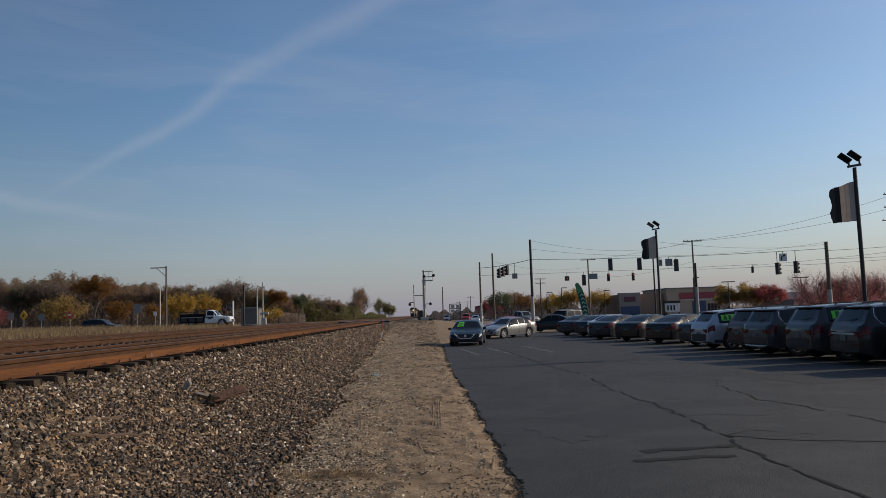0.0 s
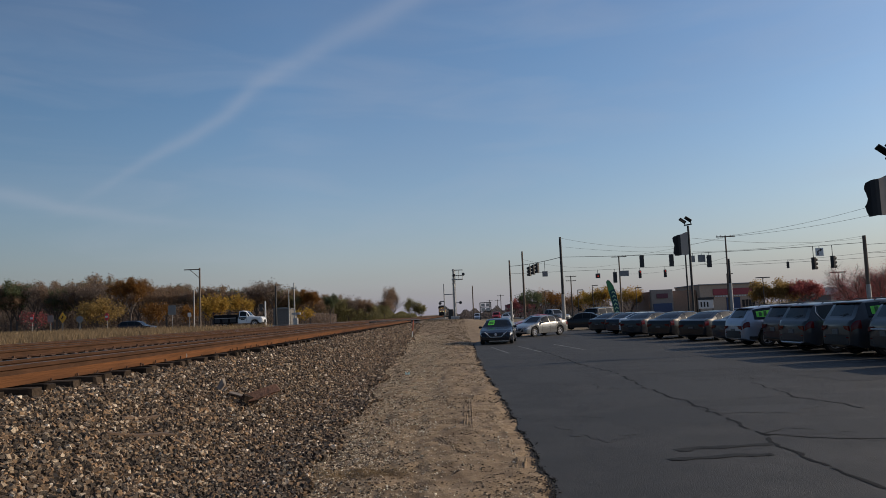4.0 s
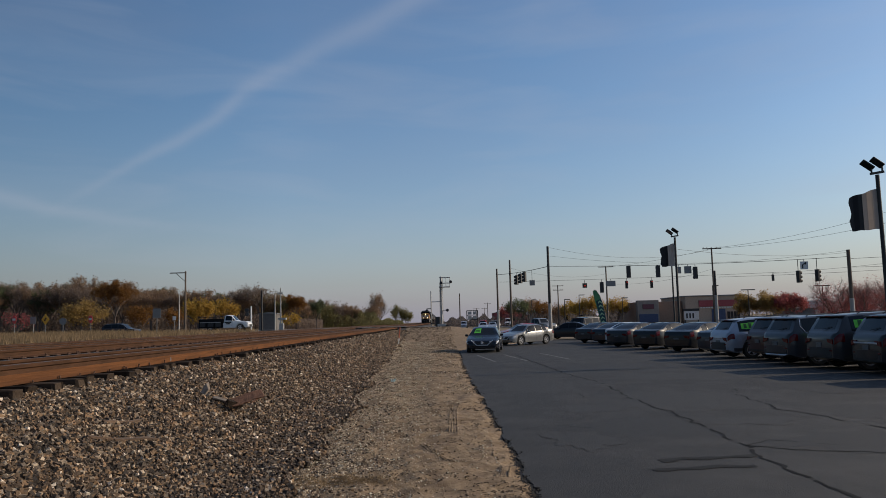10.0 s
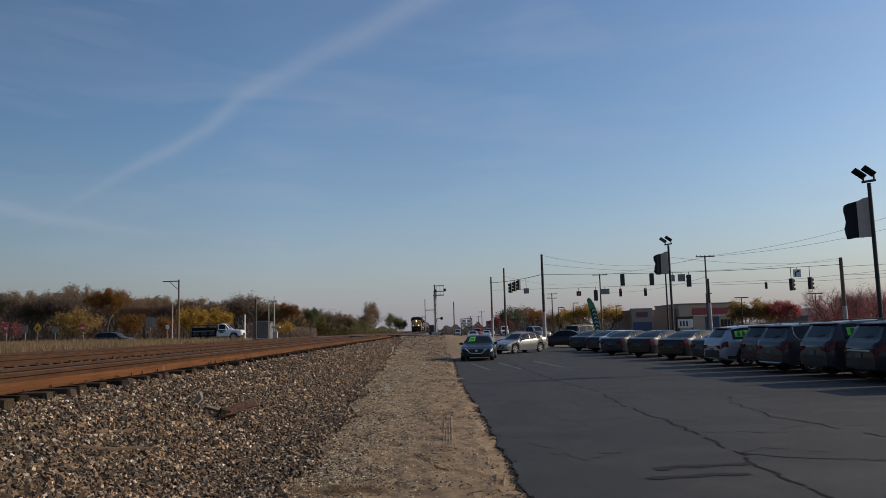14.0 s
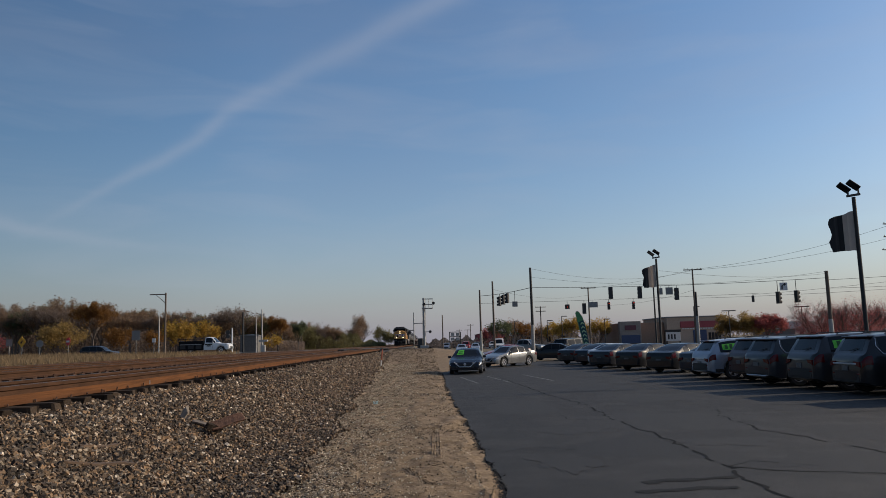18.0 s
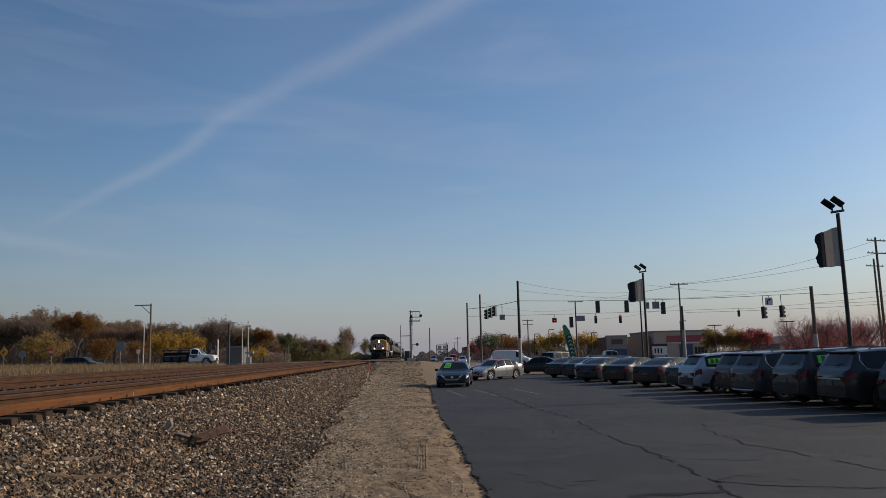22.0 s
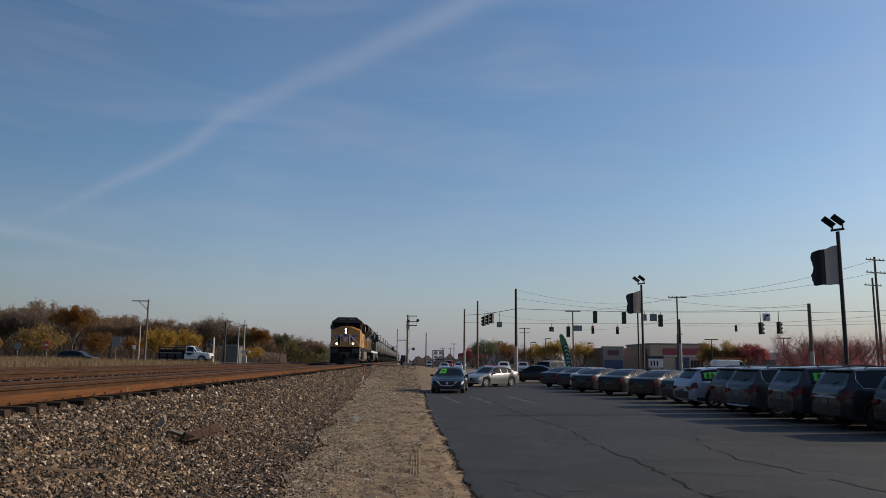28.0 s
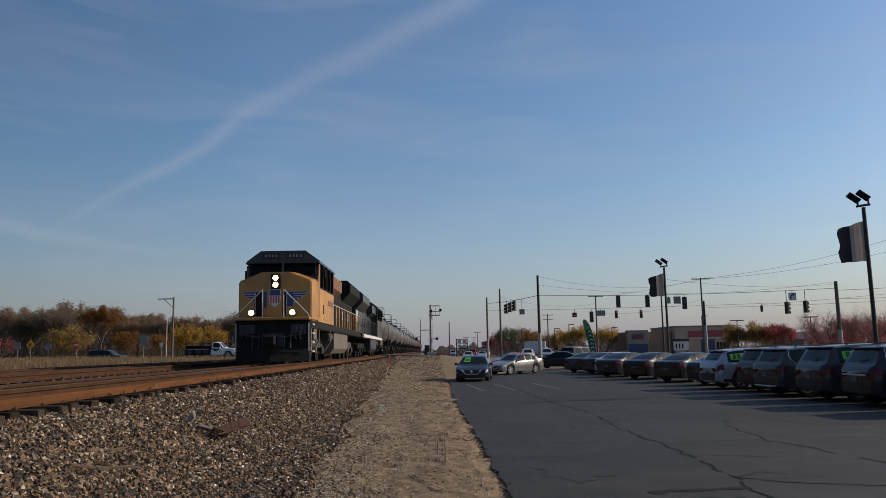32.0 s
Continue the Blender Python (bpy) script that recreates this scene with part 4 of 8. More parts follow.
    if c["H"] > 1.6 and c["top"] is not PICKUP["top"] and c["top"] is not VAN["top"]:
        zr = c["H"]
        yr = (0.5 - c["rear"][0]) * c["L"]
        bm = B()
        box(bm, -c["W"] * .36, yr - .09, zr - .13, c["W"] * .36, yr + .16, zr - .085, .015)
        part("roof_spoiler", bm, colour, car)
        bm = B()
        box(bm, -.16, yr - .10, zr - .125, .16, yr - .088, zr - .10)
        part("brake_light", bm, M_LAMP_RED, car, "high red brake light")
        pa, pb = ring(c, c["rear"][1] - .004, 10), ring(c, c["rear"][0] + .02, 10)
        bm = B()
        pipe(bm, [(0, pa.y - .03, pa.z + .02), (.40, (pa.y + pb.y) / 2 - .045, pa.z + .10)], .010, 5)
        part("rear_wiper", bm, M_PLASTIC, car)
        bm = B()
        box(bm, -c["W"] * .36, tail_y - .012, c["sill"] + .10, c["W"] * .36, tail_y + .10, c["sill"] + .30, .03)
        part("lower_bumper", bm, M_PLASTIC, car, "black lower bumper")
        for s in (1, -1):
            bm = B()
            xs = s * c["W"] * .335
            box(bm, xs - .06, tail_y - .018, c["sill"] + .32, xs + .06, tail_y + .05, c["sill"] + .36, .005)
            part("reflector", bm, M_LAMP_RED, car, "small red reflector")
        for z in (hz - .27, hz + .015):
            bm = B()
            box(bm, -c["W"] * .33, tail_y - .004, z, c["W"] * .33, tail_y + .02, z + .010)
            part("tailgate_seam", bm, M_BLACKSIGN, car, "dark tailgate seam")
    if skid:
        bm = B()
        pipe(bm, [(-c["W"] * .42, tail_y + .10, c["sill"] + .16), (-c["W"] * .3, tail_y - .035, c["sill"] + .10), (c["W"] * .3, tail_y - .035, c["sill"] + .10), (c["W"] * .42, tail_y + .10, c["sill"] + .16)], .028)
        part("skid_strip", bm, M_ALLOY, car, "silver strip under the bumper")
    if chrome_tail:
        bm = B()
        box(bm, -.62, tail_y - .03, hz - .035, .62, tail_y + .02, hz + .015, .008)
        part("tail_strip", bm, M_SILVERTRIM, car, "bright chrome strip across the tailgate")
    if chrome_line:
        for s in (1, -1):
            bm = B()
            line = [ring(c, c["side"][1] + .004, s * 6.9), ring(c, c["side"][1] + .012, s * 5.9), ring(c, c["side"][1] - .02, s * 5.08), ring(c, (c["side"][0] + c["side"][1]) / 2, s * 5.05), ring(c, c["side"][0] + .01, s * 5.05)]
            pipe(bm, [q + Vector((s * .012, 0, 0)) for q in line], .008)
            part("window_trim", bm, M_CHROME, car, "chrome line round the side windows")
    for s in (1, -1):
        for q in c["pillars"][:2]:
            bm = skin(c, q - .0015, q + .0015, s * 2.3, s * 4.9, .004, 1, 6)
            part("door_seam", bm, M_BLACKSIGN, car, "dark door seam")
    if sticker:
        p0, p1, v0, v1 = sticker
        st = part("price_sticker", skin(c, p0, p1, v0, v1, .014, 3, 3, True), M_LIME, car, "lime green price sticker")
        for q in (.3, .6):
            a, b = p0 + (p1 - p0) * (q - .1), p0 + (p1 - p0) * (q + .08)
            part("print_bar", skin(c, a, b, v0 + (v1 - v0) * .15, v0 + (v1 - v0) * .85, .018, 1, 2, True), M_STICKER_INK, st, "dark bar of unreadable print")
    if lime_side:
        for q in (.25, .6):
            a = c["side"][1] - .15 + .12 * q
            part("print_bar", skin(c, a, a + .025, 5.6, 6.3, .018, 1, 2), M_STICKER_INK, car, "dark bar of unreadable print")
        part("price_sticker", skin(c, c["side"][1] - .15, c["side"][1] - .03, -5.5, -6.4, .014, 3, 3), M_LIME, car, "lime green price sticker")
        part("price_sticker", skin(c, c["side"][1] - .15, c["side"][1] - .03, 5.5, 6.4, .014, 3, 3), M_LIME, car, "lime green price sticker")
    return car


def lathe(bm, prof, n):
    rows = []
    for k in range(n):
        a = k * math.tau / n
        rows.append([bm.verts.new((r * math.cos(a), r * math.sin(a), z)) for r, z in prof])
    for k in range(n):
        a, b = rows[k], rows[(k + 1) % n]
        for i in range(len(prof) - 1):
            bm.faces.new((a[i], a[i + 1], b[i + 1], b[i]))


def skin_end(c, p, out):
    """The bumper bar across a car's tail."""
    bm = B()
    a, b = ring(c, p, 2.2), ring(c, p, 3.4)
    y = a.y - out
    prism(bm, [(-a.x * .98, y + .12), (-a.x * .9, y + .02), (-a.x * .6, y - .02), (a.x * .6, y - .02), (a.x * .9, y + .02), (a.x * .98, y + .12)], a.z + .02, a.z + .26, "z")
    return bm


M_SILVERTRIM = surf("bright_trim", (0.62, 0.62, 0.63), (0.52, 0.52, 0.53), 9, 0.35, coat=.5)
P_BLACK = paint("black_car_paint", (0.019, 0.0195, 0.022))
P_INK = paint("ink_blue_car_paint", (0.006, 0.009, 0.018), 0.22, 0.0, 0.12)
P_NAVY = paint("navy_car_paint", (0.018, 0.023, 0.038))
P_CHAR = paint("charcoal_car_paint", (0.037, 0.038, 0.042))
P_SILVER = paint("silver_car_paint", (0.27, 0.27, 0.265), 0.3, 0.45)
P_ICE = paint("pale_silver_car_paint", (0.36, 0.39, 0.45), 0.3, 0.3)
P_MAROON = paint("maroon_car_paint", (0.055, 0.018, 0.02))
P_RED = paint("red_car_paint", (0.33, 0.02, 0.025))
P_WHITE = paint("white_car_paint", (0.75, 0.75, 0.74), 0.3, 0.0)
P_GREYBLUE = paint("slate_car_paint", (0.042, 0.045, 0.052))


def parked(x, y, c, heading):
    """Pose from where the rear left wheel stands and the compass heading (0 along +y, 90 along +x)."""
    a = radians(heading)
    fwd, right = Vector((math.sin(a), math.cos(a), 0)), Vector((math.cos(a), -math.sin(a), 0))
    p = Vector((x, y, 0)) + fwd * (c["axle"][1] - .5) * c["L"] + right * (c["W"] / 2 - .13)
    return pose(p.x, p.y, 0, rz=-heading)


ROW = "cars parked in the dealer's angled row"
for k, (nm, c, col, x, y, head, lab, opt) in enumerate((
        ("suv", dict(SUV, L=4.6, H=1.66), P_BLACK, 13.2, 19.95, 88, "black crossover at the near end of the row", dict(chrome_line=True)),
        ("suv", dict(SUV, L=4.85, H=1.74, W=1.94), P_BLACK, 12.91, 22.37, 91, "black sport utility vehicle parked in the lot", dict(dark_rim=True, chrome_tail=True, chrome_line=True)),
        ("suv", dict(SUV, L=5.0, H=1.76, W=1.96), P_CHAR, 12.70, 24.75, 88, "charcoal sport utility vehicle with lime sticker", dict(lime_side=True, cladding=True)),
        ("suv", dict(SUV, H=1.70), P_GREYBLUE, 12.25, 27.25, 83, "dark slate crossover with roof rails", dict(chrome_line=True, skid=True)),
        ("suv", dict(SUV, L=4.5, H=1.70, W=1.82), P_MAROON, 12.60, 29.7, 83, "dark maroon crossover between two others", dict()),
        ("station_wagon", WAGON, P_ICE, 12.03, 32.1, 84, "pale silver station wagon with black cladding", dict(lime_side=True, cladding=True)),
        ("sedan", SEDAN, P_NAVY, 12.35, 35.1, 70, "navy sedan mostly hidden by its neighbour", dict()),
        ("sedan", SEDAN, P_BLACK, 11.62, 38.5, 55, "black sedan parked tail outwards", dict()),
        ("sedan", SEDAN, P_BLACK, 10.98, 42.4, 53, "black sedan with bright tail lights", dict()),
        ("sedan", SEDAN, P_CHAR, 10.31, 46.3, 52, "charcoal sedan parked tail outwards", dict()),
        ("hatchback", dict(SEDAN, L=4.3), P_WHITE, 11.0, 50.4, 52, "pale small car half hidden in the row", dict()),
        ("sedan", SEDAN, P_NAVY, 10.55, 52.3, 52, "navy sedan in the row", dict()),
        ("sedan", SEDAN, P_CHAR, 9.95, 55.6, 52, "dark sedan at the row's far end", dict()))):
    vehicle(nm, c, parked(x, y, c, head), col, lab, "car", ROW, **opt)

vehicle("sedan", dict(SEDAN, L=4.85, W=1.93), pose(2.10, 44.9, 0, rz=173), P_INK, "navy sedan facing out with a lime sticker", "car", sticker=(.325, .41, -1.62, -.5))
vehicle("sedan", dict(SEDAN, L=4.5, W=1.78, H=1.46), pose(5.52, 54.6, 0, rz=131), P_SILVER, "silver-grey sedan parked across the lot", "car")
vehicle("sedan", dict(SEDAN, H=1.5, L=4.6), pose(10.55, 66, 0, rz=62), P_BLACK, "dark sedan behind the silver one", "car")
vehicle("suv", dict(SUV, H=1.9, L=4.9), pose(13.1, 68.5, 0, rz=-52), P_BLACK, "black sport utility vehicle behind the row of sedans", "car")
vehicle("sedan", SEDAN, pose(7.0, 72, 0.0, rz=110), P_RED, "red sedan half hidden behind the silver one", "car")


# ---------------------------------------------------------------- plants
def leaf_mat(name, c1, c2):
    m = surf(name, c1, c2, 0.8, 0.75, island=0.30, spec=0.15)
    b = bsdf(m)
    nt = m.node_tree
    out = next(n for n in nt.nodes if n.type == "OUTPUT_MATERIAL")
    tr, mx = nt.nodes.new("ShaderNodeBsdfTranslucent"), nt.nodes.new("ShaderNodeMixShader")
    nt.links.new(b.inputs["Base Color"].links[0].from_socket, tr.inputs["Color"])
    mx.inputs[0].default_value = 0.55
    nt.links.new(b.outputs[0], mx.inputs[1])
    nt.links.new(tr.outputs[0], mx.inputs[2])
    nt.links.new(mx.outputs[0], out.inputs["Surface"])
    return m


L_BROWN = leaf_mat("brown_autumn_leaves", (0.252, 0.171, 0.116), (0.338, 0.228, 0.143))
L_OLIVE = leaf_mat("olive_leaves", (0.176, 0.163, 0.076), (0.250, 0.217, 0.100))
L_GREEN = leaf_mat("dark_green_leaves", (0.092, 0.111, 0.062), (0.133, 0.150, 0.077))
L_GOLD = leaf_mat("golden_leaves", (0.482, 0.309, 0.068), (0.343, 0.220, 0.055))
L_ORANGE = leaf_mat("orange_leaves", (0.265, 0.132, 0.038), (0.186, 0.093, 0.034))
L_RED = leaf_mat("crimson_leaves", (0.405, 0.119, 0.113), (0.265, 0.092, 0.090))
L_TWIG = surf("bare_twigs", (0.105, 0.083, 0.070), (0.072, 0.057, 0.048), 5, 0.9, spread=0.2)
# distance haze is mixed into this greyed leaf colour
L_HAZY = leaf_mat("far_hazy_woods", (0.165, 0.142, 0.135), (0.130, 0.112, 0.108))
L_TAN = leaf_mat("tawny_leaves", (0.381, 0.262, 0.095), (0.270, 0.183, 0.071))
L_GRASS = leaf_mat("dry_tall_grass", (0.340, 0.245, 0.140), (0.213, 0.152, 0.089))
L_BRUSH = leaf_mat("brown_brush", (0.281, 0.213, 0.166), (0.209, 0.161, 0.128))


def quads(name, centres, sizes, material, seed, upright=0.0, tall=1.0, thin=1.0):
    """Many small leaves or blades in one mesh: bent pairs of triangles turned at random."""
    r = np.random.default_rng(seed)
    c, s = np.asarray(centres, float), np.asarray(sizes, float)
    n = len(c)
    a = r.normal(size=(n, 3))
    a[:, 2] *= 1 - upright
    a /= np.linalg.norm(a, axis=1)[:, None]
    b = r.normal(size=(n, 3))
    b[:, 2] = b[:, 2] * (1 - upright) + upright * 2.5
    b -= a * (a * b).sum(1)[:, None]
    b /= np.linalg.norm(b, axis=1)[:, None]
    k = np.cross(a, b) * 0.25 * thin
    a = a * thin
    v = np.stack([c - (a * 0.5) * s[:, None], c + (b * 0.5 * tall + k) * s[:, None], c + (a * 0.5) * s[:, None], c - (b * 0.5 * tall - k) * s[:, None]], 1)
    me = bpy.data.meshes.new(name)
    me.vertices.add(n * 4)
    me.vertices.foreach_set("co", v.reshape(-1))
    f = (np.array([(0, 1, 2), (0, 2, 3)])[None] + 4 * np.arange(n)[:, None, None]).reshape(-1, 3)
    me.loops.add(len(f) * 3)
    me.loops.foreach_set("vertex_index", f.reshape(-1).astype(np.int32))
    me.polygons.add(len(f))
    me.polygons.foreach_set("loop_start", np.arange(0, len(f) * 3, 3, dtype=np.int32))
    me.materials.append(material)
    me.update(calc_edges=True)
    me.shade_flat()
    return me


def limbs(bm, p, d, length, r, depth, rnd, tips, split=3):
    """Branches that fork and thin out; collects the ends where leaves sit."""
    q = p + d * length
    rod(bm, p, q, r, r * 0.62, 5 if depth > 1 else 4)
    tips.append(q)
    if depth == 0:
        return
    for _ in range(split):
        dd = (d + Vector((rnd.uniform(-.75, .75), rnd.uniform(-.75, .75), rnd.uniform(-.15, .5)))).normalized()
        limbs(bm, p.lerp(q, rnd.uniform(0.6, 1.0)), dd, length * rnd.uniform(0.6, 0.82), r * 0.55, depth - 1, rnd, tips, split)


def tree(name, m, seed, h, crown, leaves, label, category="tree", group="", spread=0.42, leaf=0.25, depth=3):
    """A tapered trunk with forking limbs; the crown is many small leaves round the limbs' ends."""
    rnd = random.Random(seed)
    t = thing(name, m, label, category, group)
    bm, tips = B(), []
    rod(bm, (0, 0, -0.3), (0, 0, h * .25), h * .022, h * .017, 7)
    top = Vector((0, 0, h * .24))
    for k in range(5):
        a = k * 1.257 + rnd.random()
        limbs(bm, top.copy(), Vector((math.cos(a) * spread, math.sin(a) * spread, 0.8 + rnd.random() * .3)).normalized(), h * rnd.uniform(.22, .3), h * .011, depth, rnd, tips, 3)
    top_z = max(q.z for q in tips)
    bmesh.ops.scale(bm, vec=(1, 1, h / top_z), verts=bm.verts)
    part("trunk", bm, L_TWIG, t, "bare grey-brown trunk and limbs")
    if leaves:
        r = np.random.default_rng(seed)
        tp = np.array([(q.x, q.y, q.z * h / top_z) for q in tips if q.z > h * .25])
        pick = tp[r.integers(0, len(tp), leaves)] + r.normal(size=(leaves, 3)) * h * .03
        part("crown", quads("crown", pick, r.uniform(.5, 1.2, leaves) * leaf, crown, seed), None, t, "loose crown of small leaves")
    return t


def bush(name, m, seed, h, w, mat_, leaves, label, group="", category="bush", leaf=(.12, .34), depth=2):
    t = thing(name, m, label, category, group)
    r = np.random.default_rng(seed)
    rnd = random.Random(seed)
    bm, tips = B(), []
    for k in range(6):
        a = k * 1.05 + rnd.random()
        limbs(bm, Vector((0, 0, -.1)), Vector((math.cos(a) * .6, math.sin(a) * .6, 1)).normalized(), h * .34, .012 * h, depth, rnd, tips, 3)
    part("trunk" if category == "tree" else "stem_cluster", bm, L_TWIG, t, "thin bare stems")
    tp = np.array(tips)
    tp[:, :2] *= w / max(.1, np.abs(tp[:, :2]).max()) / 2
    tp[:, 2] *= h / tp[:, 2].max()
    c = tp[r.integers(0, len(tp), leaves)] + r.normal(size=(leaves, 3)) * np.array((w * .09, w * .09, h * .1)) * (.45 if depth > 3 else .7)
    c[:, 2] = np.abs(c[:, 2])
    if leaf[1] < .1:
        c[:, 2] *= r.uniform(.3, .95, leaves)
    part("crown", quads("crown", c, r.uniform(*leaf, leaves), mat_, seed), None, t, "small leaves on thin stems")
    return t


WOOD = "autumn woodland behind the crossing road"
stock = [tree("tree", pose(-60, 170, 1.2), 101, 11, L_BROWN, 5200, "half-bare brown autumn tree in the woodland", "tree", WOOD),
         tree("tree", pose(-66, 172, 1.2), 102, 10, L_OLIVE, 5200, "olive-green autumn tree in the woodland", "tree", WOOD),
         tree("tree", pose(-72, 168, 1.2), 103, 12, L_ORANGE, 6500, "tall tree with orange autumn crown", "tree", WOOD, leaf=.28),
         tree("tree", pose(-78, 174, 1.2), 104, 11, L_BRUSH, 1800, "almost bare grey tree in the woodland", "tree", WOOD),
         tree("tree", pose(-50, 168, 1.2), 105, 10, L_GREEN, 4500, "dark green tree in the woodland", "tree", WOOD, leaf=.27),
         tree("tree", pose(-45, 176, 1.2), 106, 9, L_TAN, 4600, "golden autumn tree in the woodland", "tree", WOOD)]
rnd = random.Random(77)
# (bearing tangent, distance, height, which)
for i in range(78):
    b = -0.66 + 0.0073 * i + rnd.uniform(-.005, .005)
    far = rnd.choice((150, 165, 180, 195)) + (0 if b < -.2 else 45)
    px = 784 + 1320 * b
    want = np.interp(px, (-80, 0, 60, 130, 190, 230, 330, 440, 520, 600, 640, 700), (92, 93, 84, 86, 95, 78, 68, 66, 50, 36, 26, 14))
    hh = (want / 1320 * far) * rnd.uniform(.80, 1.02) + .4
    k = rnd.choice((0, 0, 3, 0, 3, 3, 4, 0, 1, 3, 0)) if b < -.15 else rnd.choice((0, 1, 1, 3, 3))
    src = stock[k]
    base_h = (11, 10, 12, 11, 10, 9)[k]
    s = hh / base_h
    c = copy_thing(src, pose(b * far, far, 1.1, rz=rnd.uniform(0, 360)))
    c.scale = (s * rnd.uniform(.9, 1.3), s * rnd.uniform(.9, 1.3), s)
for src, (x, y, s) in zip(stock, ((-80, 160, 1.1), (-93, 170, 1), (-63.3, 141, .84), (-100, 175, 1), (-26.0, 146, .55), (-51, 150, .55))):
    src.matrix_basis = pose(x, y, 1.1)
    src.scale = (s, s, s)
# single trees that stand out before the wood: (bearing, distance, height, which, breadth)
for b, far, h, k, wide in ((-.400, 150, 8.4, 0, 1.2), (-.52, 150, 9.4, 3, 1.1), (-.372, 152, 7.6, 3, 1.1), (-.285, 150, 8.2, 3, 1.3), (-.253, 148, 8.8, 3, 1.3), (-.205, 150, 6.6, 2, 1.2), (-.225, 152, 7.0, 0, 1.2), (-.315, 152, 7.8, 1, 1.2), (-.55, 150, 9.6, 0, 1.2), (-.445, 160, 10.6, 0, 1.0), (-.48, 165, 10.8, 3, 1.2)):
    s = h / (11, 10, 12, 11, 10, 9)[k]
    c = copy_thing(stock[k], pose(b * far, far, 1.1, rz=97 * far * abs(b)))
    c.scale = (s * wide, s * wide, s)
bush("tree", pose(-22.6, 232, 1.0), 210, 10.0, 6.4, L_BROWN, 5200, "tall half-bare grey-brown tree beside the railway", "", "tree", (.10, .26), 4)
bush("tree", pose(-16.2, 238, 1.0), 213, 6.0, 6.0, L_OLIVE, 3000, "dull olive tree beside the railway", "", "tree", (.12, .32), 3)
bush("tree", pose(-13.6, 240, 1.0), 214, 3.8, 5.0, L_OLIVE, 1800, "low olive bush beside the railway", "", "bush", (.15, .4), 2)
bush("tree", pose(-23.4, 228, 1.0), 215, 6.4, 6.5, L_BROWN, 3000, "brown half-bare tree beside the railway", "", "tree", (.12, .32), 3)
bush("tree", pose(-31.5, 215, 1.0), 216, 6.8, 6.5, L_BRUSH, 3200, "grey-brown half-bare tree beside the railway", "", "tree", (.12, .36), 3)
for k, (px, far, h, w, mt) in enumerate(((398, 182, 8.6, 8, L_BROWN), (430, 186, 8.4, 7, L_TAN), (452, 184, 6.4, 7, L_OLIVE), (488, 182, 5.6, 6, L_TAN), (612, 200, 5.0, 6, L_BROWN), (505, 190, 6.6, 7, L_OLIVE), (532, 186, 6.2, 6, L_BROWN), (556, 192, 5.6, 7, L_OLIVE), (585, 196, 5.2, 6, L_BRUSH), (470, 188, 7.4, 7, L_BROWN))):
    bush("tree", pose((px - 784) / 1320 * far, far, 1.0), 230 + k, h, w, mt, 2600, "dull olive-brown autumn tree near the crossing", WOOD, "tree", (.12, .32), 3)
bush("bush", pose(-33.5, 195, 1.0), 217, 4.0, 9.0, L_OLIVE, 3000, "broad olive hedge beside the railway", "", "bush", (.15, .4), 2)
bush("bush", pose(-28.0, 200, 1.0), 218, 3.6, 8.0, L_BROWN, 2600, "broad brown hedge beside the railway", "", "bush", (.15, .4), 2)
GOLDEN = "golden bushes along the crossing road"
for k, (px, far, h, w, mt, n) in enumerate(((130, 120, 5.4, 7.5, L_TAN, 3600), (338, 112, 4.9, 4.2, L_GOLD, 2400), (390, 118, 4.9, 4.4, L_GOLD, 1600), (236, 125, 4.4, 4.5, L_ORANGE, 1700),
                                            (20, 120, 4.0, 5.0, L_RED, 300), (500, 118, 2.6, 3.4, L_GOLD, 700), (298, 124, 4.0, 4.0, L_ORANGE, 900))):
    bush("bush", pose((px - 784) / 1320 * far, far, 1.1), 300 + k, h, w, mt, n, "autumn-coloured bush at the wood's edge", GOLDEN)

# brush under the trees and tall dry grass beside the tracks
r = np.random.default_rng(41)
n = 70000
bt = r.uniform(-.68, -.17, n)
yy = r.uniform(150, 215, n)
hh = np.interp(784 + 1320 * bt, (-80, 0, 60, 130, 190, 230, 330, 440, 520, 600, 640, 700), (80, 80, 72, 74, 80, 66, 54, 34, 22, 15, 12, 8)) / 1320 * yy * .82 * r.uniform(0, 1, n) ** .9
n2 = 34000
b2 = r.uniform(-.68, -.20, n2)
y2 = r.uniform(195, 230, n2)
bt, yy, hh = np.concatenate([bt, b2]), np.concatenate([yy, y2]), np.concatenate([hh, np.interp(784 + 1320 * b2, (-80, 190, 330, 440, 520, 640, 700), (6.8, 6.8, 5.2, 4.6, 4.4, 3.4, 1.6)) * r.uniform(0, 1, n2)])
n = len(bt)
brush = new("brush", quads("brush", np.stack([bt * yy, yy, 1.0 + hh], 1), r.uniform(.14, .5, n) * np.where(np.arange(n) < 70000, 1, 2.2), L_BRUSH, 42))
tagged(brush, "tangled brown undergrowth below the trees", "brush", kind="stuff")
n = 30000
hb = r.uniform(-.24, -.062, n)
hy = r.uniform(190, 240, n)
hz = np.interp(784 + 1320 * hb, (440, 520, 600, 660, 702), (4.2, 4.4, 4.0, 3.4, 1.2)) * (.75 + .25 * np.sin(hb * 260) * np.sin(hb * 97 + 1)) * r.uniform(0, 1, n)
hedge = new("hedge", quads("hedge", np.stack([hb * hy, hy, 1.0 + hz], 1), r.uniform(.14, .45, n), L_OLIVE, 46))
tagged(hedge, "tangled olive-brown hedge beside the railway", "hedge", kind="stuff")
n = 36000
gx = r.uniform(-62, -21.5, n)
gy = r.uniform(34, 84, n)
gz = np.array([land(a, b) for a, b in zip(gx, gy)])
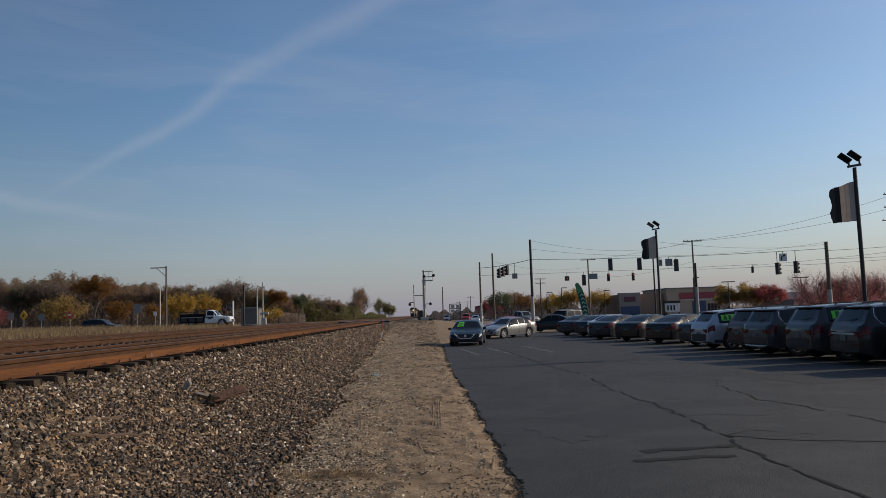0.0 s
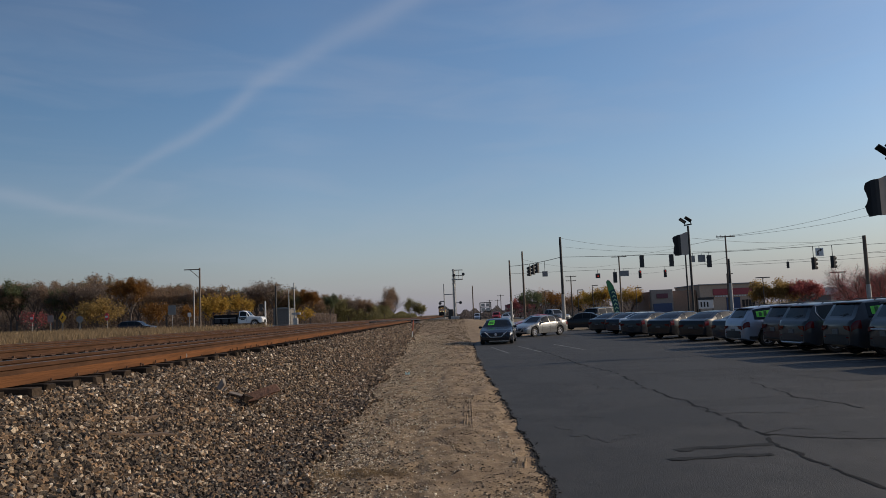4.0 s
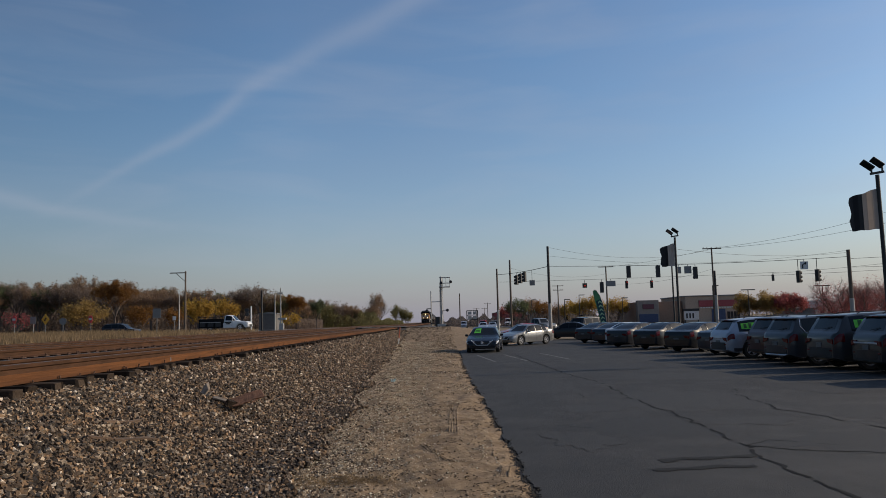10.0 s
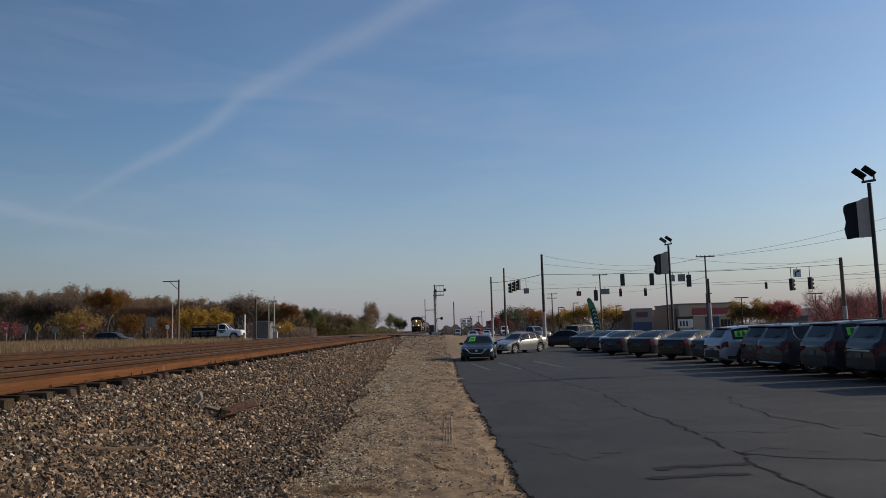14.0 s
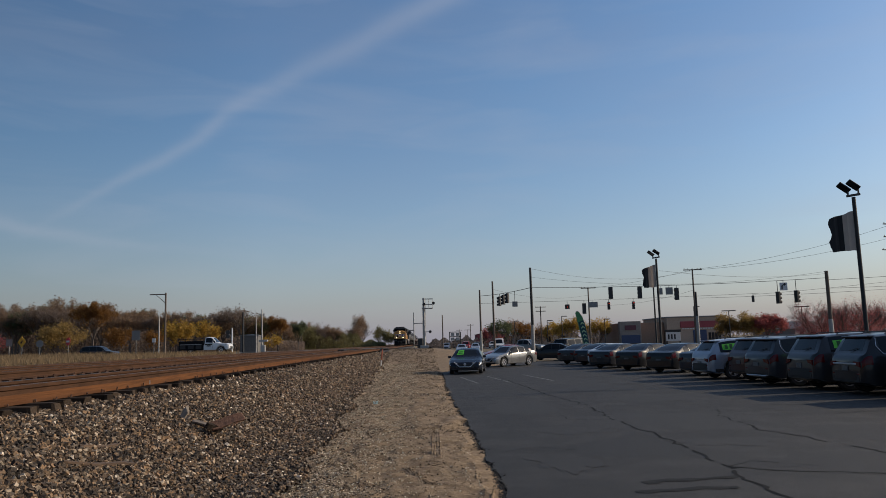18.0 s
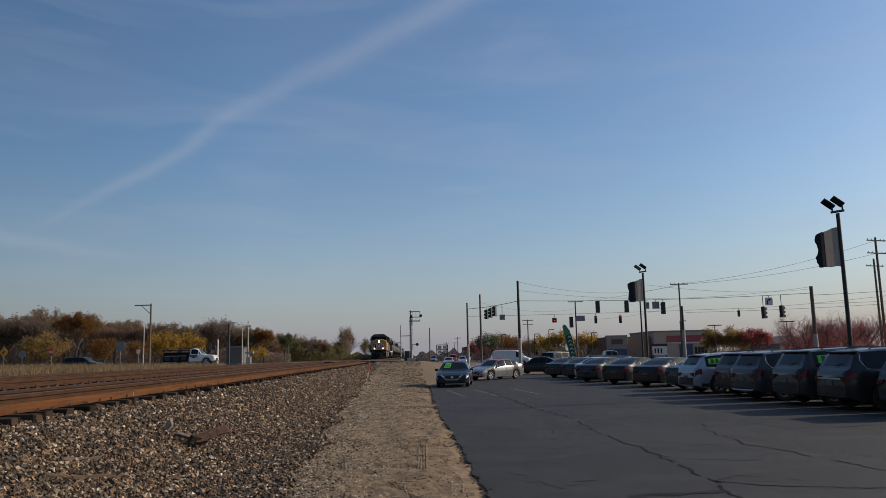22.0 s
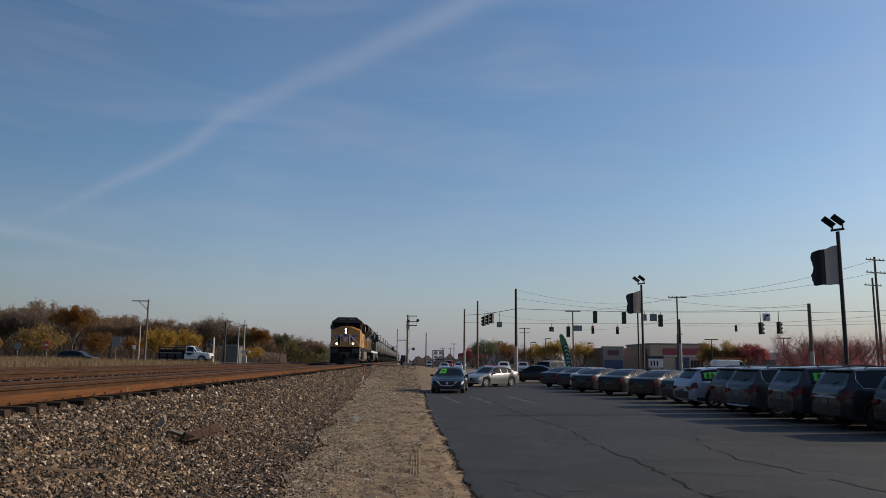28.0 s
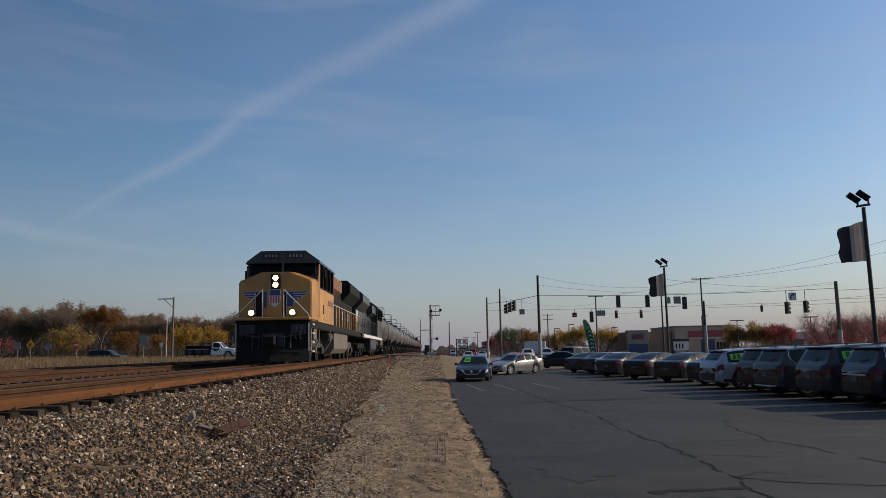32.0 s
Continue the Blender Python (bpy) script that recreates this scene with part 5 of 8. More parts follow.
grass = new("tall_grass", quads("tall_grass", np.stack([gx, gy, gz + .16], 1), r.uniform(.25, .62, n), L_GRASS, 43, .85, 1.6, .13))
tagged(grass, "tall dry straw-coloured grass beside the tracks", "grass", kind="stuff")
n = 1800
gx, gy = r.uniform(-2.6, 0.4, n), r.uniform(40, 84, n)
gz = np.array([land(a, b) for a, b in zip(gx, gy)])
verge = new("verge_grass", quads("verge_grass", np.stack([gx, gy, gz + .02], 1), r.uniform(.04, .10, n), L_GRASS, 44, .5, 1.3, .3))
tagged(verge, "short dry grass on the rise before the crossing", "grass", kind="stuff")
n = 2600
gx = np.concatenate([r.normal(-1.25, .32, 1800), r.normal(-.6, .6, 800)])
gy = np.concatenate([r.normal(8.45, .13, 1800), r.uniform(10, 40, 800)])
weeds = new("weeds", quads("weeds", np.stack([gx, gy, [dirt_top(a - LEAN * b * .9, b) + .012 for a, b in zip(gx, gy)]], 1), r.uniform(.012, .04, n), L_GRASS, 45, .4, 1.5, .25))
tagged(weeds, "thin trampled straw-coloured weeds on the dirt", "weeds", kind="stuff")

# trees beyond the highway
rightwood = (
    (905, 190, 7.2, L_GREEN, 1500, "dark green tree behind the highway"), (925, 200, 7.4, L_BROWN, 900, "half-bare brown tree behind the highway"), (945, 195, 6.6, L_ORANGE, 1300, "rust-coloured tree behind the highway"),
    (885, 210, 5.8, L_RED, 900, "dull red tree behind the highway"), (1000, 170, 5.8, L_GOLD, 1500, "golden tree beside the store"), (1026, 160, 6.4, L_GOLD, 1900, "bright yellow tree beside the store"),
    (1075, 165, 6.2, L_GOLD, 1500, "golden tree beside the store"), (1090, 185, 6.0, L_BROWN, 1100, "brown tree beside the store"), (975, 200, 6.0, L_BROWN, 1000, "brown tree beside the store"),
    (1312, 130, 5.4, L_TAN, 1900, "brown-gold tree by the store"), (1345, 128, 5.4, L_TAN, 2000, "golden tree by the store"), (1385, 125, 5.0, L_RED, 1700, "crimson tree beyond the lot"),
    (1372, 140, 5.4, L_BROWN, 900, "thin brown tree beyond the lot"), (1472, 78, 6.4, L_RED, 1500, "half-bare crimson tree beyond the cars"), (1530, 74, 6.0, L_RED, 1000, "half-bare crimson tree beyond the cars"),
    (1570, 76, 5.6, L_RED, 800, "half-bare crimson tree beyond the cars"), (1615, 80, 6.4, L_RED, 900, "half-bare crimson tree beyond the cars"), (1500, 90, 5.6, L_BROWN, 600, "half-bare brown tree beyond the cars"), (1500, 84, 6.2, L_RED, 900, "half-bare crimson tree beyond the cars"), (1553, 86, 6.6, L_RED, 900, "half-bare crimson tree beyond the cars"), (1650, 84, 6.8, L_RED, 900, "half-bare crimson tree beyond the cars"))
for k, (px, far, h, mt, n, lab) in enumerate(rightwood):
    bush("tree", pose((px - 784) / 1320 * far, far, 0.0), 400 + k, h, h * (1.15 if px < 1400 else .9), mt, int(n * (2.8 if px < 1400 else 7)), lab, "trees beyond the highway", "tree", (.11, .28) if px < 1400 else (.035, .085), 4)
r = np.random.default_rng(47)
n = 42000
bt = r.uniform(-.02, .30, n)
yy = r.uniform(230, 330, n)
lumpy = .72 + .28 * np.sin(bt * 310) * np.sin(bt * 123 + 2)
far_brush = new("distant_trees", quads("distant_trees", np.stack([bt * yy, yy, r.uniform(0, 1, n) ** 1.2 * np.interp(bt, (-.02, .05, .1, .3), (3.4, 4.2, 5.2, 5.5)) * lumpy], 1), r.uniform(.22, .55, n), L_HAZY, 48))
tagged(far_brush, "distant line of brown trees, greyed in colour for haze", "trees", kind="stuff")


# ---------------------------------------------------------------- poles, signals, wires, signs
def pole(name, x, y, z0, z1, r0, mat_, label, group="", r1=None, arms=(), lower=None, lean=(0, 0)):
    """A tapered pole with crossarms: (height, half length, turn in degrees)."""
    p = thing(name, pose(x, y, z0, lean[0], lean[1], 0), label, "pole", group)
    h = z1 - z0
    bm = B()
    rod(bm, (0, 0, -.4), (0, 0, h), r0, r1 or r0 * .7, 12)
    part("shaft", bm, mat_, p)
    if lower:
        bm = B()
        rod(bm, (0, 0, 0), (0, 0, lower), r0 + .02, r0 + .012, 12)
        part("pale_wrap", bm, M_POLE_PALE, p, "pale lower sleeve")
    for z, half, turn in arms:
        c, s = math.cos(radians(turn)), math.sin(radians(turn))
        bm = B()
        box(bm, -half, -.06, -.06, half, .06, .06, .01, pose(0, -.12, z - z0, rz=turn))
        part("crossarm", bm, mat_, p)
        for q in (-.9, -.5, .5, .9):
            bm = B()
            rod(bm, (q * half * c, q * half * s - .12, z - z0 + .05), (q * half * c, q * half * s - .12, z - z0 + .2), .035, .05, 6)
            part("insulator", bm, M_STEEL, p)
    return p


UTIL = "utility poles round the junction"
pole("utility_pole", -33.65, 95, 1.3, 9.1, .14, M_POLE, "weathered wooden pole with a side arm", UTIL)
bm = B()
box(bm, -2.0, -.05, 7.55, .1, .05, 7.67)
rod(bm, (-1.2, 0, 7.55), (-.05, 0, 6.5), .04)
thing("pole_arm", pose(-33.65, 95, 1.3), "long wooden side arm braced on the pole", "pole arm", bm=bm, material=M_POLE)
pole("utility_pole", -33.7, 93, 1.3, 6.2, .09, M_POLE_PALE, "thin pale pole beside the wooden one", UTIL)
pole("utility_pole", 6.53, 100, .2, 8.7, .15, M_POLE, "wooden span pole with pale lower sleeve", UTIL, lower=3.0)
pole("utility_pole", 7.88, 95, .2, 9.43, .15, M_POLE, "dark wooden pole at the junction", UTIL)
pole("span_pole", 10.51, 78, 0, 9.4, .17, M_DARK, "dark steel span pole with pale lower half", UTIL, r1=.12, lower=3.4)
pole("utility_pole", 25.4, 120, 0, 10.0, .14, M_POLE, "wooden pole with a crossarm", UTIL, arms=((9.9, 1.2, 0),))
pole("utility_pole", 23.4, 160, 0, 9.0, .15, M_POLE, "wooden pole with two crossarms", UTIL, arms=((8.8, 1.2, 10), (7.9, 1.1, 10)))
pole("utility_pole", 33.7, 95, 0, 10.35, .13, M_POLE, "tall wooden pole topped by a crossarm", UTIL, arms=((10.2, 1.2, 0),))
pole("span_pole", 32.85, 92, 0, 7.2, .17, M_DARK, "dark steel pole with pale lower half", UTIL, lower=4.2)
pole("span_pole", 37.62, 70, 0, 7.55, .2, M_POLE, "stout weathered span pole with pale lower sleeve", UTIL, r1=.16, lower=3.0)
pole("sign_pole", 18.02, 60, 0, 5.9, .08, M_DARK, "slim dark pole beside the lamp post", UTIL)
pole("utility_pole", 2.0, 140, .2, 7.0, .13, M_POLE, "plain wooden pole beyond the crossing", UTIL)
pole("utility_pole", 53.9, 85, 0, 14.4, .17, M_POLE, "tall wooden pole with two crossarms", UTIL, arms=((14.0, 1.5, 20), (12.5, 1.6, 20)))
pole("utility_pole", 61.0, 97, 0, 13.3, .17, M_POLE, "tall wooden pole with one crossarm", UTIL, arms=((12.3, 1.6, 20),))
pole("utility_pole", -23.1, 92, 1.2, 6.25, .14, M_DARK, "short dark pole by the equipment shed", UTIL)
pole("utility_pole", -21.25, 94, 1.2, 6.6, .10, M_POLE_PALE, "pale steel mast by the equipment shed", UTIL, arms=((5.9, .35, 0),))
pole("utility_pole", -22.9, 98, 1.2, 5.95, .09, M_POLE_PALE, "thin pale pole by the equipment shed", UTIL)
for px, far, z in ((555, 160, 6.8), (604, 200, 5.6), (633, 230, 5.0), (648, 240, 5.4), (575, 215, 5.0)):
    pole("utility_pole", (px - 784) / 1320 * far, far, 1.0, z, .12, M_POLE, "small wooden line pole beside the railway", UTIL, arms=((z - .2, .5, 0),))
for px, far, z in ((852, 260, 8.0), (938, 260, 8.4), (832, 300, 7), (846, 330, 7.5)):
    pole("utility_pole", (px - 784) / 1320 * far, far, 0, z, .15, M_POLE, "distant wooden pole with a crossarm", UTIL, arms=((z - .4, 1.2, 0),))
FARLAMP = "store parking lot lamps"
for px, far, z, two in ((988, 150, 5.6, 0), (1014, 150, 6.4, 0), (1090, 150, 5.6, 0), (1250, 140, 7.2, 0), (1312, 120, 5.6, 1), (1443, 110, 5.6, 1), (930, 170, 6.2, 0)):
    lamp = thing("parking_lamp", pose((px - 784) / 1320 * far, far, 0), "slim dark parking lot lamp post", "lamp post", FARLAMP)
    bm = B()
    rod(bm, (0, 0, 0), (0, 0, z), .09, .07)
    part("shaft", bm, M_DARK, lamp)
    for s in ((-1, 1) if two else (1,)):
        bm = B()
        box(bm, 0 if s > 0 else -1.1, -.15, z - .05, 1.1 if s > 0 else 0, .15, z + .1, .03)
        part("lamp_head", bm, M_DARK, lamp)


WIRES = {"near": ((10.51, 78, 7.3), (37.62, 70, 6.9), .25, .022), "left": ((6.5, 100, 7.9), (10.51, 78, 7.3), .15, .03), "far": ((6.5, 100, 6.9), (46.5, 105, 7.5), .1, .018)}


def on_wire(wire, b):
    """The point of a span wire that lies in the direction x = b * y."""
    p, q, sag, _ = WIRES[wire]
    t = (b * p[1] - p[0]) / ((q[0] - p[0]) - b * (q[1] - p[1]))
    return p[0] + (q[0] - p[0]) * t, p[1] + (q[1] - p[1]) * t, p[2] + (q[2] - p[2]) * t - sag * 4 * t * (1 - t)


def signal_head(wire, b, z, size, lit=None, turn=0, n=3, away=True, label="black traffic signal seen from behind"):
    """A traffic signal of n lenses with visors; lit: which lens glows."""
    x, y, zw = on_wire(wire, b)
    s = thing("traffic_signal", pose(x, y, z, rz=turn), label, "traffic signal", "traffic signals on span wires")
    h = size / 2
    w = size * .17
    bm = B()
    wide = w if n > 1 else h
    box(bm, -wide, -w * .6, -h, wide, w * .6, h, .02)
    part("housing", bm, M_DARK, s)
    for k in range(n):
        zz = h - (k + .5) * size / n
        d = 1 if away else -1
        bm = B()
        rod(bm, (0, d * w * .6, zz), (0, d * w * 1.7, zz - .03), size / n * (.42 if n > 1 else .3), None, 10)
        part("visor", bm, M_DARK, s)
        if lit is not None:
            bm = B()
            rod(bm, (0, -w * .62, zz), (0, -w * 1.72, zz), size / n * .22 if n > 1 else .1, None, 10)
            part("lens", bm, M_REDLIGHT if k == lit else M_BLACKSIGN, s, "lit red lens" if k == lit else "unlit lens")
    bm = B()
    rod(bm, (0, 0, h), (0, 0, zw - z + .02), .03)
    part("hanger", bm, M_DARK, s)
    return s


for b, z in ((.2421, 6.35), (.2815, 6.27), (.3314, 5.98)):
    signal_head("near", b, z, 1.2)
for b in (.2386, .272):
    signal_head("far", b, 6.2, 1.05, 0, away=False, label="black traffic signal showing red")
signal_head("far", .1826, 6.2, .62, 0, n=1, away=False, label="square black turn signal showing red")
signal_head("far", .2053, 5.9, 1.45)
for b, z in ((.092, 6.6), (.0973, 6.68), (.1027, 6.75)):
    signal_head("left", b, z, 1.15, turn=55)
for b, z in ((.4688, 5.2), (.494, 5.25)):
    signal_head("near", b, z, 1.15, turn=-70)
signal_head("far", .4347, 6.75, .9)


def hung_sign(wire, b, z, w, h, mat_, label, arrow=False, turn=0):
    x, y, zw = on_wire(wire, b)
    s = thing("hanging_sign", pose(x, y, z, rz=turn), label, "road sign", "signs on the span wires")
    bm = B()
    box(bm, -w / 2, -.015, -h / 2, w / 2, .015, h / 2, .008)
    part("plate", bm, mat_, s)
    bm = B()
    rod(bm, (0, .02, h / 2), (0, .02, max(zw - z, h / 2 + .05) + .02), .025)
    part("hanger", bm, M_DARK, s)
    if arrow:
        bm = B()
        prism(bm, [(-.22, -.28), (-.10, -.28), (-.10, .02), (.06, .16), (.06, .02), (.26, .22), (.06, .36), (.06, .26), (-.22, .06)], -.022, -.016)
        part("arrow", bm, M_BLACKSIGN, s, "black right-turn arrow")
    return s


hung_sign("near", .3215, 6.3, .72, .72, M_SIGNBACK, "bare back of a square sign on the wire")
hung_sign("near", .3097, 6.3, .42, .65, M_SIGNBACK, "bare back of a small sign on the wire")
hung_sign("far", .2175, 6.4, 1.3, .75, M_SIGNBACK, "bare back of a wide street sign on the wire")
hung_sign("left", .1123, 5.9, .6, .6, M_SIGNBACK, "bare back of a square sign on the wire")
hung_sign("near", .4773, 6.25, .75, .75, M_WHITE, "white sign with a black right-turn arrow", True)


def cable(a, b, sag=.3, r=.014, label="thin black overhead cable"):
    bm = B()
    n = 14
    pts = [Vector(a).lerp(Vector(b), i / n) - Vector((0, 0, sag * 4 * (i / n) * (1 - i / n))) for i in range(n + 1)]
    pipe(bm, pts, r, 5)
    return tagged(new("cable", finish("cable", bm, M_CABLE)), label, "cable", "overhead cables at the junction")


for wire in WIRES.values():
    cable(*wire, label="span wire that carries the signals")
for a, b, s, r_ in (((45.7, 105, 7.35), (62, 84, 8.2), .2, .016), ((37.62, 70, 6.7), (58, 72, 8.0), .2, .018), ((10.51, 78, 9.3), (33.7, 95, 10.1), 1.1, .012), ((25.4, 120, 9.9), (33.7, 95, 10.2), .3, .014),
                    ((33.0, 95, 10.2), (53.9, 85, 14.0), .75, .016), ((33.8, 95, 10.2), (53.9, 85, 12.5), .6, .016), ((7.88, 95, 8.4), (25.4, 120, 8.8), .8, .012), ((25.4, 120, 7.2), (33.7, 95, 7.6), .7, .012),
                    ((37.62, 70, 7.3), (16.4, 53.0, 6.5), .4, .010), ((33.3, 92, 6.4), (60, 84, 6.8), .2, .016), ((-33.6, 95, 6.5), (-21.2, 94, 5.2), .5, .012), ((37.62, 70, 5.9), (60, 74, 7.0), .25, .014),
                    ((10.51, 78, 8.4), (37.62, 70, 7.5), 1.0, .010), ((53.9, 85, 14.0), (95, 60, 14.5), 1.0, .016), ((53.9, 85, 12.5), (95, 60, 13.2), 1.0, .016)):
    cable(a, b, s, r_)


# dealer's lamp posts with flood heads
POSTS = "dealer's flood-lamp posts"
for x, y, z in ((16.67, 28.5, 7.26), (16.24, 53.0, 7.62)):
    post = thing("lamp_post", pose(x, y, 0), "black lamp post with two flood heads", "lamp post", POSTS)
    bm = B()
    rod(bm, (0, 0, 0), (0, 0, z - .25), .085, .075, 12)
    part("shaft", bm, M_DARK, post)
    bm = B()
    rod(bm, (0, 0, 0), (0, 0, .6), .28, .28, 16)
    part("concrete_base", bm, M_POLE_PALE, post, "round concrete base")
    bm = B()
    box(bm, -.27, -.045, -.045, .27, .045, .045, .01, pose(0, 0, z - .17, 0, -8, 0))
    rod(bm, (-.21, 0, z - .2), (-.21, 0, z + .04), .035)
    rod(bm, (.21, 0, z - .14), (.21, 0, z + .12), .035)
    part("bracket", bm, M_DARK, post)
    for dx, dz in ((-.36, .13), (.03, .23)):
        head = part("flood_head", B(), M_DARK, post)
        bm = B()
        box(bm, -.26, -.125, -.035, .26, .125, .035, .02, pose(dx, 0, z + dz, -48, 36, 0))
        head.data = finish("flood_head", bm, M_DARK)
        bm = B()
        box(bm, -.22, -.09, -.042, .22, .09, -.036, 0, pose(dx, 0, z + dz, -48, 36, 0))
        part("lens", bm, M_GLASS, head, "dark glass lens")

# feather flag by the far end of the lot
flag = thing("feather_flag", pose(13.2, 62, 0, 0, -9, 8), "tall green feather flag with pale zigzag pattern", "flag")
bm = B()
pts = [(0, 0, 0), (0, 0, 2.4), (-.03, 0, 3.1), (-.15, 0, 3.7), (-.34, 0, 4.13), (-.52, 0, 4.22)]
pipe(bm, pts, .022)
part("mast", bm, M_DARK, flag)
M_FLAG = surf("green_flag_cloth", (0.075, 0.25, 0.10), (0.055, 0.20, 0.09), 3, 0.8)
M_FLAGDARK = surf("dark_teal_flag_cloth", (0.015, 0.06, 0.075), (0.012, 0.05, 0.06), 3, 0.8)
M_FLAGPALE = surf("pale_green_flag_print", (0.36, 0.56, 0.30), (0.30, 0.50, 0.30), 3, 0.8)
bm = B()
prism(bm, [(.02, 1.1), (-.02, 3.0), (-.12, 3.7), (-.34, 4.12), (-.52, 4.22), (-.66, 4.1), (-.62, 3.2), (-.54, 2.2), (-.44, 1.15)], -.012, .012)
part("cloth", bm, M_FLAG, flag, "green flag cloth")
bm = B()
prism(bm, [(.0, 1.15), (-.04, 3.0), (-.10, 3.4), (-.56, 3.3), (-.50, 2.3), (-.40, 1.2)], -.018, -.0135)
part("dark_field", bm, M_FLAGDARK, flag, "dark teal lower field")
for k in range(6):
    bm = B()
    z = 1.35 + k * .33
    prism(bm, [(-.08, z), (-.25, z + .17), (-.4, z + .05), (-.4, z + .15), (-.25, z + .28), (-.08, z + .1)], -.024, -.0195)
    part("zigzag", bm, M_FLAGPALE, flag, "pale green zigzag stripe")

# railway signal mast with flashers and a caged platform
mast = thing("crossing_signal", pose(-.98, 95, 1.2), "tall grey level-crossing signal mast with flashers and caged platform", "railway signal")
bm = B()
rod(bm, (0, 0, 0), (0, 0, 6.35), .16, .13, 10)
part("mast", bm, M_STEEL, mast)
bm = B()
box(bm, -.55, -.5, 0, .55, .5, .35, .03)
part("footing", bm, M_POLE_PALE, mast, "concrete footing")
bm = B()
box(bm, -.25, -.45, 4.95, 1.15, .45, 5.05, .01)
part("platform", bm, M_STEEL, mast)
for z in (5.5, 6.2):
    bm = B()
    pipe(bm, [(-.2, -.45, z), (1.15, -.45, z), (1.15, .45, z), (-.2, .45, z)], .03)
    part("cage_rail", bm, M_STEEL, mast)
for x in (.2, .65, 1.12):
    for y in (-.45, .45):
        bm = B()
        pipe(bm, [(x, y, 5.05), (x, y, 6.2)], .025)
        part("cage_post", bm, M_STEEL, mast)
bm = B()
for k in range(18):
    pipe(bm, [(-.2, .17, .6 + k * .28), (.2, .17, .6 + k * .28)], .016)
pipe(bm, [(-.2, .17, .4), (-.2, .17, 5.4)], .02)
pipe(bm, [(.2, .17, .4), (.2, .17, 5.4)], .02)
part("ladder", bm, M_STEEL, mast)
for x, z in ((.05, 5.55), (1.25, 5.65)):
    bm = B()
    rod(bm, (x, -.2, z), (x, .2, z), .19, None, 14)
    rod(bm, (x, -.55, z), (x, -.25, z), .14, .16, 10)
    part("signal_lamp", bm, M_DARK, mast, "round black signal lamp")
bm = B()
rod(bm, (.1, 0, 2.05), (.85, 0, 2.05), .04)
part("flasher_arm", bm, M_STEEL, mast)
bm = B()
rod(bm, (.75, -.12, 2.05), (.75, .12, 2.05), .19, None, 14)
rod(bm, (.75, -.4, 2.05), (.75, -.1, 2.05), .13, .15, 10)
part("flasher", bm, M_DARK, mast, "round black flasher")
bm = B()
rod(bm, (0, 0, 3.15), (-1.35, 0, 3.15), .05)
part("link_arm", bm, M_STEEL, mast)
mast2 = thing("crossing_signal", pose(-2.3, 95.6, 1.2), "slim grey level-crossing mast with flasher", "railway signal")
bm = B()
rod(bm, (0, 0, 0), (0, 0, 4.55), .07, .06, 10)
part("mast", bm, M_STEEL, mast2)
bm = B()
rod(bm, (-.55, -.12, 2.05), (-.55, .12, 2.05), .19, None, 14)
rod(bm, (-.55, -.4, 2.05), (-.55, -.1, 2.05), .13, .15, 10)
rod(bm, (0, 0, 2.3), (-.6, 0, 2.3), .05)
part("flasher", bm, M_DARK, mast2, "round black flasher")
bm = B()
box(bm, .4, -.6, 0, 1.0, .3, 1.35, .04)
rod(bm, (-.2, 0, .55), (2.2, -.8, .15), .07)
thing("gate_mechanism", pose(-2.2, 95.2, 1.1), "dark gate mechanism box at the crossing", "gate mechanism", bm=bm, material=M_DARK)

# left side: shed, signs
M_SHED = surf("dull_grey_shed_metal", (0.15, 0.142, 0.132), (0.11, 0.104, 0.097), 4, 0.7)
shed = thing("equipment_shed", pose(-24.1, 100, 1.15), "small grey metal railway equipment shed", "shed")
bm = B()
box(bm, -1.15, -1.0, 0, 1.15, 1.0, 2.3, .02)
part("wall", bm, M_SHED, shed)
bm = B()
prism(bm, [(-1.3, 2.28), (1.3, 2.28), (1.3, 2.36), (0, 2.5), (-1.3, 2.36)], -1.15, 1.15)
part("roof", bm, M_SIGNBACK, shed)
bm = B()
box(bm, -.45, -1.03, .1, .45, -1.0, 2.05)
part("door", bm, M_SHED, shed, "grey metal door")
cab2 = thing("signal_cabinet", pose(-20.6, 92, 1.15), "pale relay cabinet on a post by the crossing", "cabinet")
bm = B()
box(bm, -.5, -.25, 1.4, .5, .25, 1.65, .02)
rod(bm, (0, 0, 0), (0, 0, 1.4), .06)
part("case", bm, M_POLE_PALE, cab2)
bm = B()
box(bm, -.35, -.2, 0, .2, .2, 1.0, .03)
part("base_box", bm, M_POLE_PALE, cab2)
gate = thing("crossing_signal", pose(-23.9, 90, 1.2), "white crossing gate post with raised arm and flashers", "railway signal")
bm = B()
rod(bm, (0, 0, 0), (0, 0, 3.1), .1, .09)
part("mast", bm, M_WHITE, gate, "white post")
for z in (2.1, 2.6):
    bm = B()
    rod(bm, (-.5, -.1, z), (-.5, .1, z), .24, None, 12)
    part("flasher", bm, M_DARK, gate, "round black flasher")


